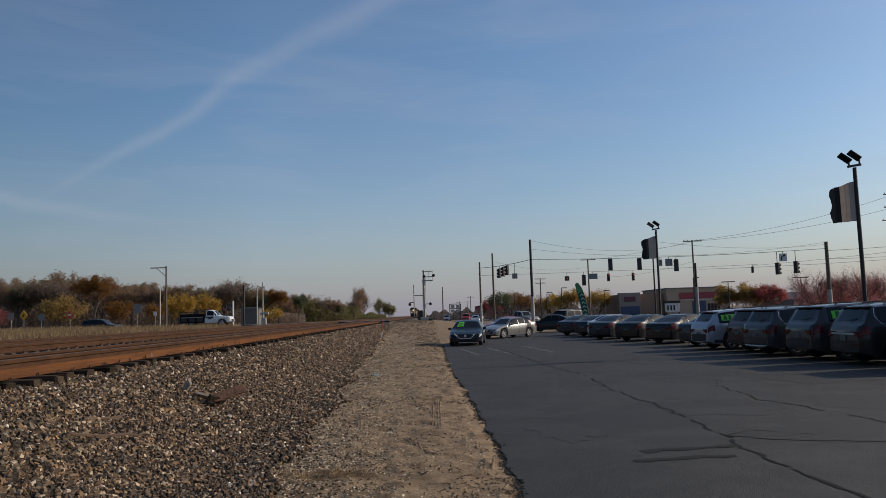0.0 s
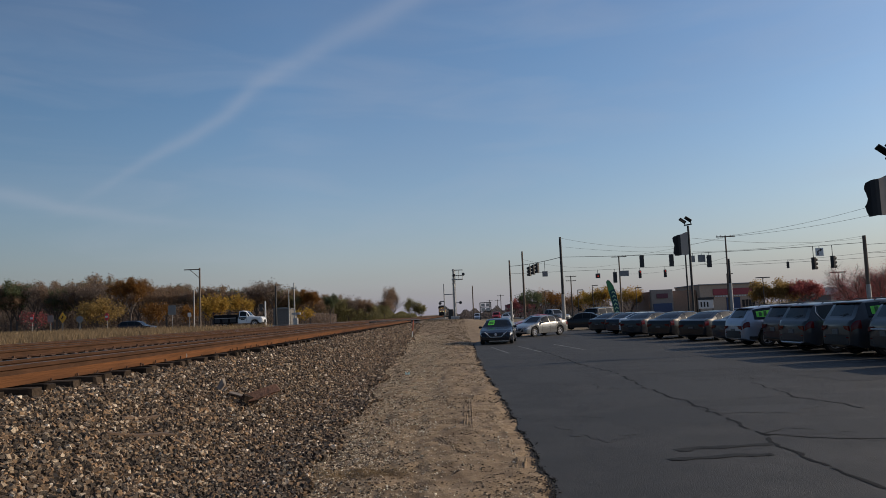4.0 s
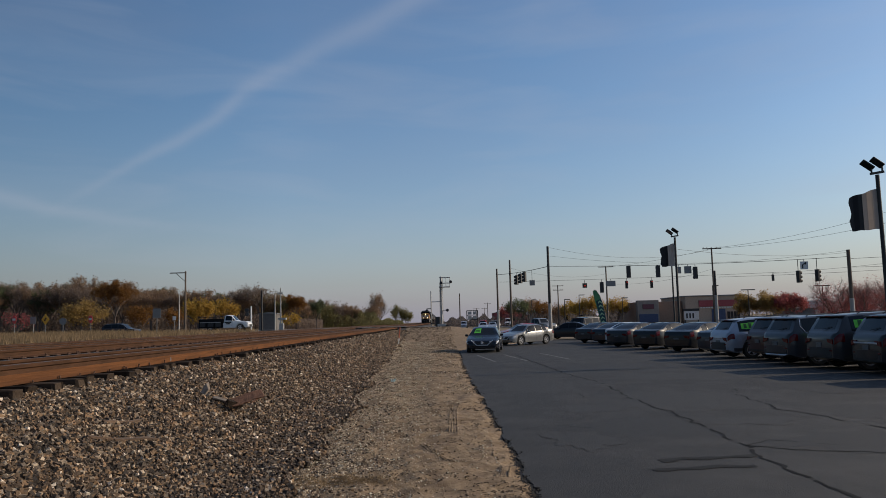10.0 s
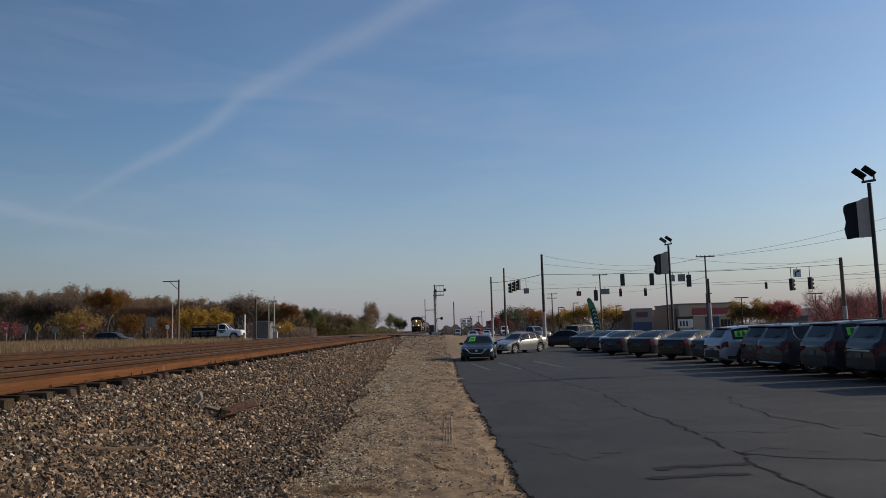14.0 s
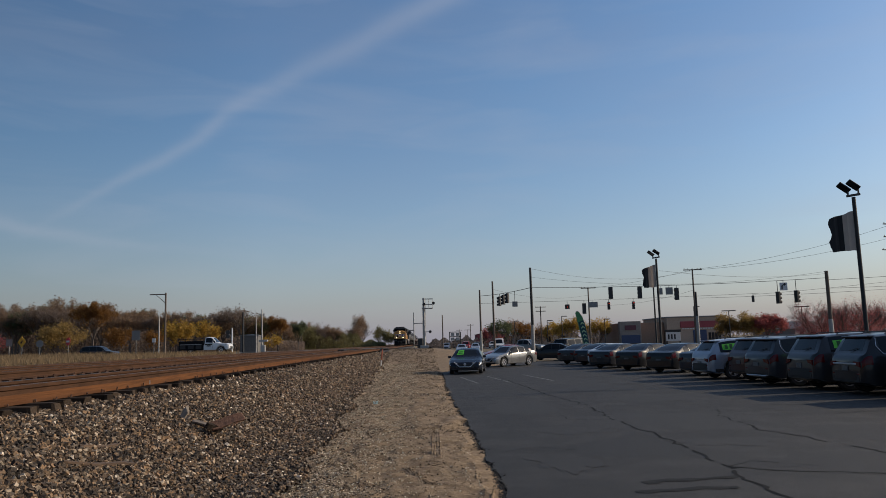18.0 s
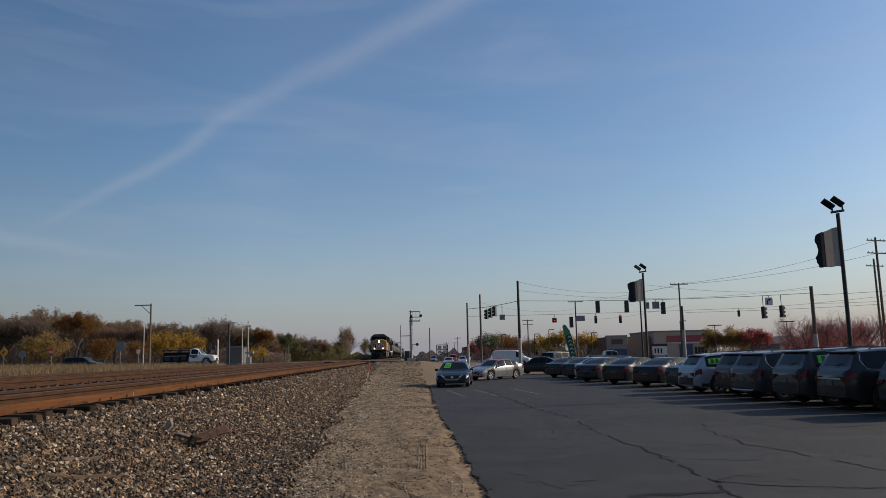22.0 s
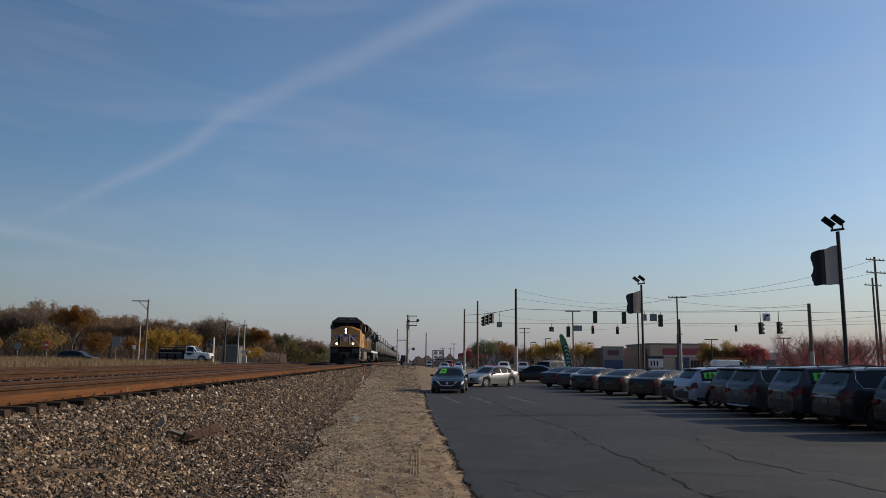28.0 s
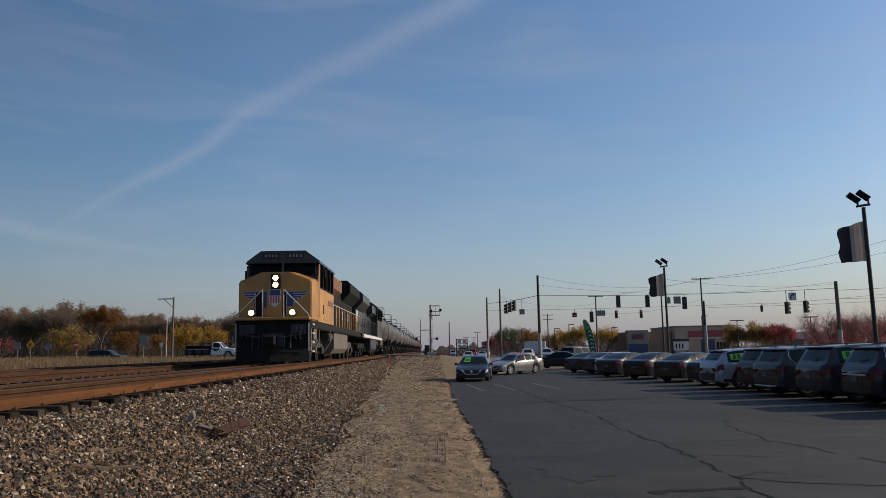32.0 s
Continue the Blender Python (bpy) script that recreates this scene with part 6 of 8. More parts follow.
def road_sign(x, y, z, shape, w, mat_, label, face="plain", turn=0):
    """A sign on a post. shape: the number of its sides."""
    s = thing("road_sign", pose(x, y, 1.2, rz=turn), label, "road sign", "road signs along the crossing road")
    bm = B()
    rod(bm, (0, .05, -.3), (0, .05, z - 1.2 + w * .3), .04)
    part("post", bm, M_SIGNBACK, s, "thin metal post")
    bm = B()
    if shape == 4:
        prism(bm, [(-w / 2, z - 1.2 - w * .6), (w / 2, z - 1.2 - w * .6), (w / 2, z - 1.2 + w * .6), (-w / 2, z - 1.2 + w * .6)], -.02, .01)
    else:
        off = {8: math.pi / 8, 40: 0, 5: 0}[shape]
        nn = 4 if shape == 5 else (8 if shape == 8 else 20)
        prism(bm, [(w / 2 * math.cos(off + k * math.tau / nn), z - 1.2 + w / 2 * math.sin(off + k * math.tau / nn)) for k in range(nn)], -.02, .01)
    part("face", bm, mat_, s)
    if face == "bar":
        bm = B()
        box(bm, -w * .34, -.03, z - 1.2 - w * .11, w * .34, -.021, z - 1.2 + w * .11)
        part("bar", bm, M_WHITE, s, "white bar of print")
    if face == "blot":
        bm = B()
        prism(bm, [(-.16, z - 1.35), (.04, z - 1.35), (.04, z - 1.2), (.2, z - 1.1), (0, z - .98), (-.02, z - 1.15), (-.16, z - 1.2)], -.03, -.021)
        part("symbol", bm, M_BLACKSIGN, s, "black arrow symbol")
    return s


road_sign(-40.95, 85, 3.15, 8, .95, M_RED, "red octagonal sign with a white bar", "bar", -35)
road_sign(-45.6, 78, 3.2, 8, .95, M_RED, "red octagonal sign with a white bar", "bar", -35)
road_sign(-43.4, 80, 3.15, 5, 1.15, M_YELLOWSIGN, "yellow diamond warning sign with an arrow", "blot", -20)
road_sign(-46.7, 90, 3.05, 40, .85, M_SIGNBACK, "bare back of a round sign")
road_sign(-45.0, 80.5, 3.1, 4, .62, M_SIGNBACK, "bare back of a square sign")
road_sign(-31.4, 80, 3.5, 4, .85, M_SIGNBACK, "bare back of a square sign")
road_sign(-31.36, 85, 3.0, 4, .38, M_WHITE, "small white sign on a post")
road_sign(-36.5, 110, 2.8, 4, .6, M_SIGNBACK, "bare back of a square sign")

# marker stake on the bank
st = thing("marker_stake", pose(-3.37, 49, .45, 0, 6, 0), "leaning orange and white marker stake in the ballast", "marker")
bm = B()
rod(bm, (0, 0, 0), (0, 0, .35), .035, .035, 8)
part("lower_band", bm, M_WHITE, st, "white band")
bm = B()
rod(bm, (0, 0, .35), (0, 0, 1.08), .035, .035, 8)
part("upper_band", bm, M_ORANGE_STAKE, st, "faded orange band")

# scrap on the bank
M_BROWNWOOD = surf("split_brown_wood", (0.17, 0.11, 0.072), (0.085, 0.056, 0.038), 14, 0.9, bump=.5, fine=30, stretch=(.2, 1, 1), spread=.2)
SCRAP_AT = (-3.55, 12.0)
def plank(ln, w, th, seed, n=9):
    """A splintered, slightly bent board along x with torn ends."""
    r = random.Random(seed)
    bm = B()
    rows = []
    for i in range(n + 1):
        x = -ln + 2 * ln * i / n
        e = r.uniform(.55, 1.0) if i in (0, n) else r.uniform(.86, 1.08)
        b = .03 * math.sin(i * .7 + seed) * ln
        rows.append([bm.verts.new((x + (r.uniform(-.06, .06) if i in (0, n) else 0), sy * w * e + b, sz * th * r.uniform(.7, 1.1) + b * .5)) for sy, sz in ((-1, -1), (1, -1), (1, 1), (-1, 1))])
    for a, b in zip(rows, rows[1:]):
        for k in range(4):
            bm.faces.new((a[k], a[(k + 1) % 4], b[(k + 1) % 4], b[k]))
    bm.faces.new(rows[0][::-1])
    bm.faces.new(rows[-1])
    return bm


scrap = thing("scrap_heap", pose(SCRAP_AT[0], SCRAP_AT[1], land(*SCRAP_AT) + .1), "broken grey board and rusty scrap iron on the ballast", "scrap")
for nm, (ln, w, th, sd), m, mt, lab in (
        ("board", (.27, .05, .02, 1), pose(-.50, .05, .12, 50, -52, 30), M_GREYWOOD, "splintered grey board"),
        ("splinter", (.20, .022, .015, 2), pose(-.44, .02, .08, 10, -38, 48), M_GREYWOOD, "long grey splinter"),
        ("plate", (.26, .10, .010, 3), pose(.26, -.02, .12, 34, -14, 24), M_RUSTED, "bent rusty plate"),
        ("bar", (.36, .030, .028, 4), pose(-.12, .12, .08, 0, 5, 8), M_TIE, "dark broken bar"),
        ("lump", (.13, .06, .05, 5), pose(.10, -.10, .05, 12, 22, 40), M_TIE, "dark wood lump"),
        ("shard", (.16, .035, .012, 6), pose(-.10, -.04, .12, 20, 12, -14), M_GREYWOOD, "pale split shard"),
        ("shard", (.12, .03, .012, 7), pose(.44, .08, .10, -20, -18, 60), M_RUSTED, "rusty shard")):
    part(nm, plank(ln, w, th, sd), mt, scrap, lab, at=m)
# (x, y, turn, half length, half width, slope)
# the fourth slat is added to stand for a dark patch in the bank
for k, (x, y, a, ln, wide, tilt) in enumerate(((-3.89, 8.96, 79, .38, .022, 6), (-3.65, 8.41, 71, .54, .034, 10), (-3.39, 23.7, 69, 1.5, .03, 9.5), (-3.1, 19.8, 62, .55, .05, 9), (-3.2, 17.5, 60, .4, .028, 8), (-2.65, 14.5, 40, .25, .028, 6), (-4.3, 17.2, 75, .3, .028, 6), (-2.95, 29.0, 64, .9, .03, 8))):
    thing("broken_slat", pose(x, y, max(land(x, y), BANK * (1 - ease(-5.05, -2.2, x - LEAN * y))) + .085, 10, tilt, a), "thin broken brown slat lying on the ballast", "scrap", "slats on the bank", bm=plank(ln, wide, .016, 20 + k), material=M_BROWNWOOD)
bm = B()
for k in range(7):
    rod(bm, (.05 * math.sin(k * 2.1), .04 * math.cos(k * 1.7), .0), (.07 * math.sin(k * 2.1 + 1), .07 * math.cos(k * 1.3), .07), .03, .012, 5)
thing("crumpled_wrapper", pose(-1.69, 22.07, land(-1.69, 22.07) + .05), "crumpled pale blue plastic wrapper on the dirt", "litter", bm=bm, material=surf("pale_blue_plastic", (.50, .66, .64), (.42, .58, .58), 8, .5))


# ---------------------------------------------------------------- store and houses beyond the highway
M_TAN = surf("tan_brick_wall", (0.50, 0.375, 0.285), (0.41, 0.305, 0.23), 3, 0.9, bump=.3, fine=20)
M_BRICK = surf("brown_brick_wall", (0.36, 0.225, 0.16), (0.29, 0.18, 0.125), 3, 0.9, bump=.3, fine=20)
M_GREYWALL = surf("grey_panel_wall", (0.21, 0.205, 0.205), (0.26, 0.255, 0.25), 2, 0.8)
M_REDBAND = surf("dull_red_sign_band", (0.36, 0.07, 0.08), (0.3, 0.06, 0.07), 3, 0.7)
M_TAUPE = surf("taupe_panel_wall", (0.30, 0.255, 0.225), (0.25, 0.21, 0.185), 2, 0.8)
M_PLUM = surf("plum_sign", (0.16, 0.055, 0.07), (0.13, 0.045, 0.06), 3, 0.7)
M_BLUE = surf("blue_entrance_panel", (0.045, 0.07, 0.15), (0.035, 0.055, 0.12), 3, 0.5)
M_ROOFGREY = surf("grey_shingle_roof", (0.18, 0.18, 0.185), (0.13, 0.13, 0.135), 5, 0.9)
store = thing("store_building", pose(56.9, 160, 0), "low tan brick store with a dull red sign band", "store")
bm = B()
box(bm, -6.4, 0, 0, 6.4, 18, 5.75)
part("main_wall", bm, M_TAN, store, "tan brick wall")
bm = B()
box(bm, -6.6, -.2, 5.75, 6.6, 18.2, 6.0, .03)
part("coping", bm, M_GREYWALL, store)
bm = B()
box(bm, -3.6, -.18, 3.55, 4.7, -.004, 4.9, .03)
band = part("sign_band", bm, M_REDBAND, store, "dull red sign band")
for k in range(14):
    bm = B()
    box(bm, -3.3 + k * .56, -.22, 3.2, -3.3 + k * .56 + .40, -.184, 3.44)
    part("print_bar", bm, M_WHITE, band, "white bar of unreadable print")
bm = B()
box(bm, -.9, -.12, .2, 2.0, -.004, 3.0, .02)
door = part("entrance", bm, M_BLUE, store, "dark blue glazed entrance")
for k in range(4):
    bm = B()
    box(bm, 2.4 + k * .7, -.1, .9, 2.95 + k * .7, -.004, 2.4, .02)
    part("window", bm, M_GLASS, store, "dark shop window")
bm = B()
box(bm, -16.6, 2.0, 0, -6.6, 18, 4.9)
part("side_wing", bm, M_BRICK, store, "lower brown brick side wing")
bm = B()
box(bm, -16.5, .6, 0, -11.9, 1.98, 5.25, .03)
gable = part("grey_front", bm, M_TAUPE, store, "taupe panelled shop front")
bm = B()
box(bm, -15.4, .42, 3.4, -13.0, .596, 4.4, .02)
part("small_sign", bm, M_PLUM, gable, "small plum-coloured sign")
bm = B()
box(bm, -16.2, .45, .5, -12.2, .596, 2.3, .02)
part("shop_window", bm, M_BLUE, gable, "blue-tinted shop window")
kiosk = thing("price_board", pose(45.2, 140, 0), "white board with black marks beside the store", "sign")
kiosk.scale = (.72, .72, .78)
bm = B()
box(bm, -1.9, -.1, 1.2, 1.9, .1, 3.3, .03)
part("panel", bm, M_WHITE, kiosk, "white panel")
bm = B()
box(bm, -2.1, -.15, 3.3, 2.1, .15, 3.9, .03)
part("header", bm, M_DARK, kiosk, "dark header")
for k in range(3):
    bm = B()
    box(bm, -1.4 + k * .8, -.13, 1.6, -1.0 + k * .8, -.104, 2.8)
    part("mark", bm, M_BLACKSIGN, kiosk, "black mark")
for x in (-1.7, 1.7):
    bm = B()
    box(bm, x - .12, -.1, 0, x + .12, .1, 1.2)
    part("leg", bm, M_DARK, kiosk)


def house(x, y, w, d, h, roof_h, wall, roof_m, label, turn=0):
    b = thing("house", pose(x, y, 0, rz=turn), label, "house", "low buildings beyond the lot")
    bm = B()
    box(bm, -w / 2, -d / 2, 0, w / 2, d / 2, h)
    part("wall", bm, wall, b)
    bm = B()
    prism(bm, [(-w / 2 - .3, h), (w / 2 + .3, h), (0, h + roof_h)], -d / 2 - .3, d / 2 + .3)
    part("roof", bm, roof_m, b)
    for q in (-.3, .05, .3):
        bm = B()
        box(bm, q * w - .5, -d / 2 - .05, h * .35, q * w + .5, -d / 2 - .004, h * .75, .01)
        part("window", bm, M_GLASS, b, "dark window")
    return b


house(72, 150, 9, 10, 2.6, 1.5, M_GREYWALL, M_ROOFGREY, "pale grey house with a gabled roof", 25)
house(78.5, 148, 6, 8, 2.4, 1.2, M_WHITE, M_ROOFGREY, "small white house with a grey roof", 10)
house(20.5, 250, 12, 10, 4.2, 1.2, M_REDBAND, M_DARK, "dark red low building beyond the junction")
house(31, 210, 16, 12, 3.6, .8, M_TAN, M_ROOFGREY, "low tan shop row beyond the junction")
board = thing("roadside_sign", pose(25.8, 225, 0), "small white and green roadside sign", "sign")
bm = B()
box(bm, -2.6, -.1, 3.3, 2.6, .1, 5.0, .03)
part("panel", bm, M_WHITE, board, "white panel")
bm = B()
box(bm, -2.0, -.14, 3.8, 1.6, -.104, 4.5)
part("print_bar", bm, M_FLAG, board, "green bar of unreadable print")
for x in (-2.0, 2.0):
    bm = B()
    rod(bm, (x, 0, 0), (x, 0, 3.3), .12)
    part("leg", bm, M_DARK, board)
gan = thing("roadside_sign", pose(4.6, 150, 0), "dark sign frame on two posts beside the road", "sign")
bm = B()
for z in (2.0, 2.9, 3.8):
    box(bm, -1.1, -.06, z, 1.1, .06, z + .14, .02)
part("cross_bars", bm, M_DARK, gan, "dark cross bars")
for x in (-.5, .5):
    for z in (2.2, 3.1):
        bm = B()
        box(bm, x - .36, -.10, z, x + .36, -.064, z + .6)
        part("panel", bm, M_POLE_PALE, gan, "pale panel")
for x in (-1.08, 1.08):
    bm = B()
    rod(bm, (x, 0, 0), (x, 0, 3.9), .1)
    part("leg", bm, M_DARK, gan)

# utility truck and a car waiting on the crossing road
CAB = dict(PICKUP, top=((0, .82), (.015, 1.0), (.05, 1.10), (.24, 1.2), (.27, 1.28), (.34, 1.78), (.38, 1.87), (.43, 1.90), (.475, 1.86), (.49, 1.78), (.50, 1.0), (.52, .95), (.98, .95), (.99, .9), (1, .8)),
           belt=((0, .74), (.015, .94), (.05, 1.05), (.24, 1.14), (.48, 1.2), (.50, .95), (.52, .9), (.98, .9), (.99, .85), (1, .75)), rear=(.485, .498), side=(.28, .475), pillars=(.33,))
M_BEDBLACK = surf("black_bed_paint", (0.008, 0.008, 0.009), (0.013, 0.013, 0.014), 6, 0.7, spec=0.1)
ut = vehicle("utility_truck", CAB, pose(-26.5, 88.6, 1.36, rz=-90), P_WHITE, "white utility pickup with dark service bed and ladder rack", "truck", cladding=False)
bm = B()
box(bm, -1.04, -2.94, .40, 1.04, -.06, 1.46, .03)
part("service_bed", bm, M_BEDBLACK, ut, "black service body")
for x in (1.045, -1.075):
    bm = B()
    box(bm, x, -2.8, 1.02, x + .03, -.3, 1.10, .005)
    part("bed_stripe", bm, M_STEEL, ut, "pale stripe along the service body")
    for y in (-2.45, -1.5, -.6):
        bm = B()
        box(bm, x, y - .36, .55, x + .025, y + .30, .98, .01)
        part("bed_locker", bm, M_PLASTIC, ut, "dark locker door")
bm = B()
for y in (-2.8, -1.7, -.5):
    pipe(bm, [(-.9, y, 1.4), (-.9, y, 1.72), (.9, y, 1.72), (.9, y, 1.4)], .035)
for x in (-.9, .9):
    pipe(bm, [(x, -2.9, 1.72), (x, -.1, 1.72)], .035)
part("ladder_rack", bm, M_DARK, ut, "black ladder rack")
bm = B()
for x in (.915, -.945):
    box(bm, x * 1.09, .1, .95, x * 1.09 + .03, .9, 1.12)
    box(bm, x * 1.09, .3, .8, x * 1.09 + .03, .75, .92)
part("door_logo", bm, M_BLACKSIGN, ut, "dark plain shapes of a door emblem")
vehicle("station_wagon", WAGON, pose(-42.2, 96, 1.0, rz=-90), P_BLACK, "black car on the crossing road behind the grass", "car")


# cloth banners on the lamp posts, each in five rigid strips that sway
M_BANNER_PALE = leaf_mat("pale_banner_cloth", (0.62, 0.56, 0.50), (0.50, 0.45, 0.41))
M_BANNER_BLACK = surf("black_banner_cloth", (0.014, 0.014, 0.016), (0.022, 0.022, 0.024), 3, 0.8)
SWAY = []
STRIP = .178
for x, y, z0, h, ph in ((16.67, 28.5, 4.90, 1.56, 0.0), (16.24, 53.0, 5.32, 1.62, 2.0)):
    ban = thing("banner", pose(x - .09, y, z0), "black and pale grey cloth banner flying from a lamp post", "banner", "banners on the lamp posts")
    strips = []
    rb = random.Random(int(y))
    for k in range(6):
        bm = B()
        # the top edge sinks towards the free end; the free end is frayed
        def top_z(u):
            return h - .05 * (k + u) + .018 * math.sin((k + u) * 1.7)
        def low_z(u):
            return .012 * math.sin((k + u) * 2.1 + ph) - .01 * (k + u) * (.4 if k < 3 else .8)
        edge = [(.004, low_z(0)), (.004, top_z(0))] + [(-STRIP * q, top_z(q)) for q in (.33, .66)]
        if k < 5:
            edge += [(-STRIP, top_z(1)), (-STRIP, low_z(1))]
        else:
            n = 13
            edge += [(-STRIP * (.92 + .30 * rb.random() * (1 if i % 2 else .35)) - .05 * math.sin(i * .8), top_z(1) + (low_z(1) - top_z(1)) * i / n) for i in range(n + 1)]
        edge += [(-STRIP * q, low_z(q)) for q in (.66, .33)]
        prism(bm, edge, -.005, .005)
        strips.append(part("cloth_strip", bm, M_BANNER_PALE if k < 3 else M_BANNER_BLACK, ban, "pale grey cloth" if k < 3 else "black cloth"))
    SWAY.append((strips, ph))


# ---------------------------------------------------------------- the train
M_YELLOW = surf("armour_yellow_paint", (0.56, 0.28, 0.065), (0.44, 0.215, 0.052), 2.5, 0.5, c3=(0.29, 0.155, 0.06), big=.65, coat=.1, bump=.08, fine=30)
M_LOCOGREY = surf("loco_grey_paint", (0.055, 0.055, 0.058), (0.04, 0.04, 0.043), 3, 0.6)
M_LOCODARK = surf("grimy_steel_hood_shade", (0.009, 0.0086, 0.0082), (0.017, 0.0155, 0.014), 5, 0.75, bump=.2, fine=20, spec=.2)
M_LOCOBLACK = surf("loco_black_paint", (0.016, 0.016, 0.017), (0.025, 0.025, 0.026), 4, 0.4, coat=.2)
M_TANKGREY = surf("fuel_tank_grime", (0.17, 0.145, 0.118), (0.11, 0.095, 0.08), 4, 0.7)
M_WINGBLUE = surf("emblem_blue", (0.03, 0.05, 0.20), (0.025, 0.04, 0.16), 5, 0.5)
M_RAILWHITE = surf("white_hand_rail", (0.62, 0.60, 0.56), (0.5, 0.48, 0.45), 6, 0.5)
# mottled orange-brown of the lead's upper housing and the lettering bars
M_ORANGEBROWN = surf("mottled_orange_brown", (0.26, 0.115, 0.06), (0.14, 0.07, 0.045), 2.5, 0.75)
M_TANKCAR = surf("grimy_tank_paint", (0.085, 0.082, 0.08), (0.13, 0.122, 0.115), 1.4, 0.55, c3=(0.055, 0.052, 0.05), big=.7, spread=.35, coat=.15)
M_TANKRED = surf("faded_red_tank_paint", (0.30, 0.05, 0.045), (0.22, 0.045, 0.04), 1.4, 0.6)


def wheelset(parent, y, r=.52):
    w = new("wheelset")
    w.parent = parent
    w.matrix_basis = pose(0, y, r)
    for s in (1, -1):
        bm = B()
        rod(bm, (s * .69, 0, 0), (s * .83, 0, 0), r, r, 28)
        rod(bm, (s * .66, 0, 0), (s * .69, 0, 0), r + .025, r + .02, 28)
        part("wheel", bm, M_LOCODARK, w)
    bm = B()
    rod(bm, (-.9, 0, 0), (.9, 0, 0), .09)
    part("axle", bm, M_LOCODARK, w)
    return w


def truck_frame(parent, y, axles, r, mat_):
    t = new("truck")
    t.parent = parent
    t.matrix_basis = pose(0, y, 0)
    half = (axles[-1] - axles[0]) / 2 + .55
    for s in (1, -1):
        bm = B()
        prism(bm, [(-half, .62), (-half, .86), (-half + .4, 1.02), (half - .4, 1.02), (half, .86), (half, .62), (half - .35, .5), (half - .8, .66), (-half + .8, .66), (-half + .35, .5)], s * .88, s * 1.02, "x")
        part("side_frame", bm, mat_, t, "cast side frame")
        for a in axles:
            bm = B()
            box(bm, s * 1.02 if s > 0 else -1.14, a - .17, r - .17, 1.14 if s > 0 else s * 1.02, a + .17, r + .17, .04)
            part("axle_box", bm, mat_, t)
        bm = B()
        for a in (-half * .5, half * .5):
            rod(bm, (s * .95, a, .62), (s * .95, a, 1.05), .11, .11, 10)
        part("springs", bm, mat_, t)
    return t, [wheelset(parent, y + a, r) for a in axles]


SPIN = []


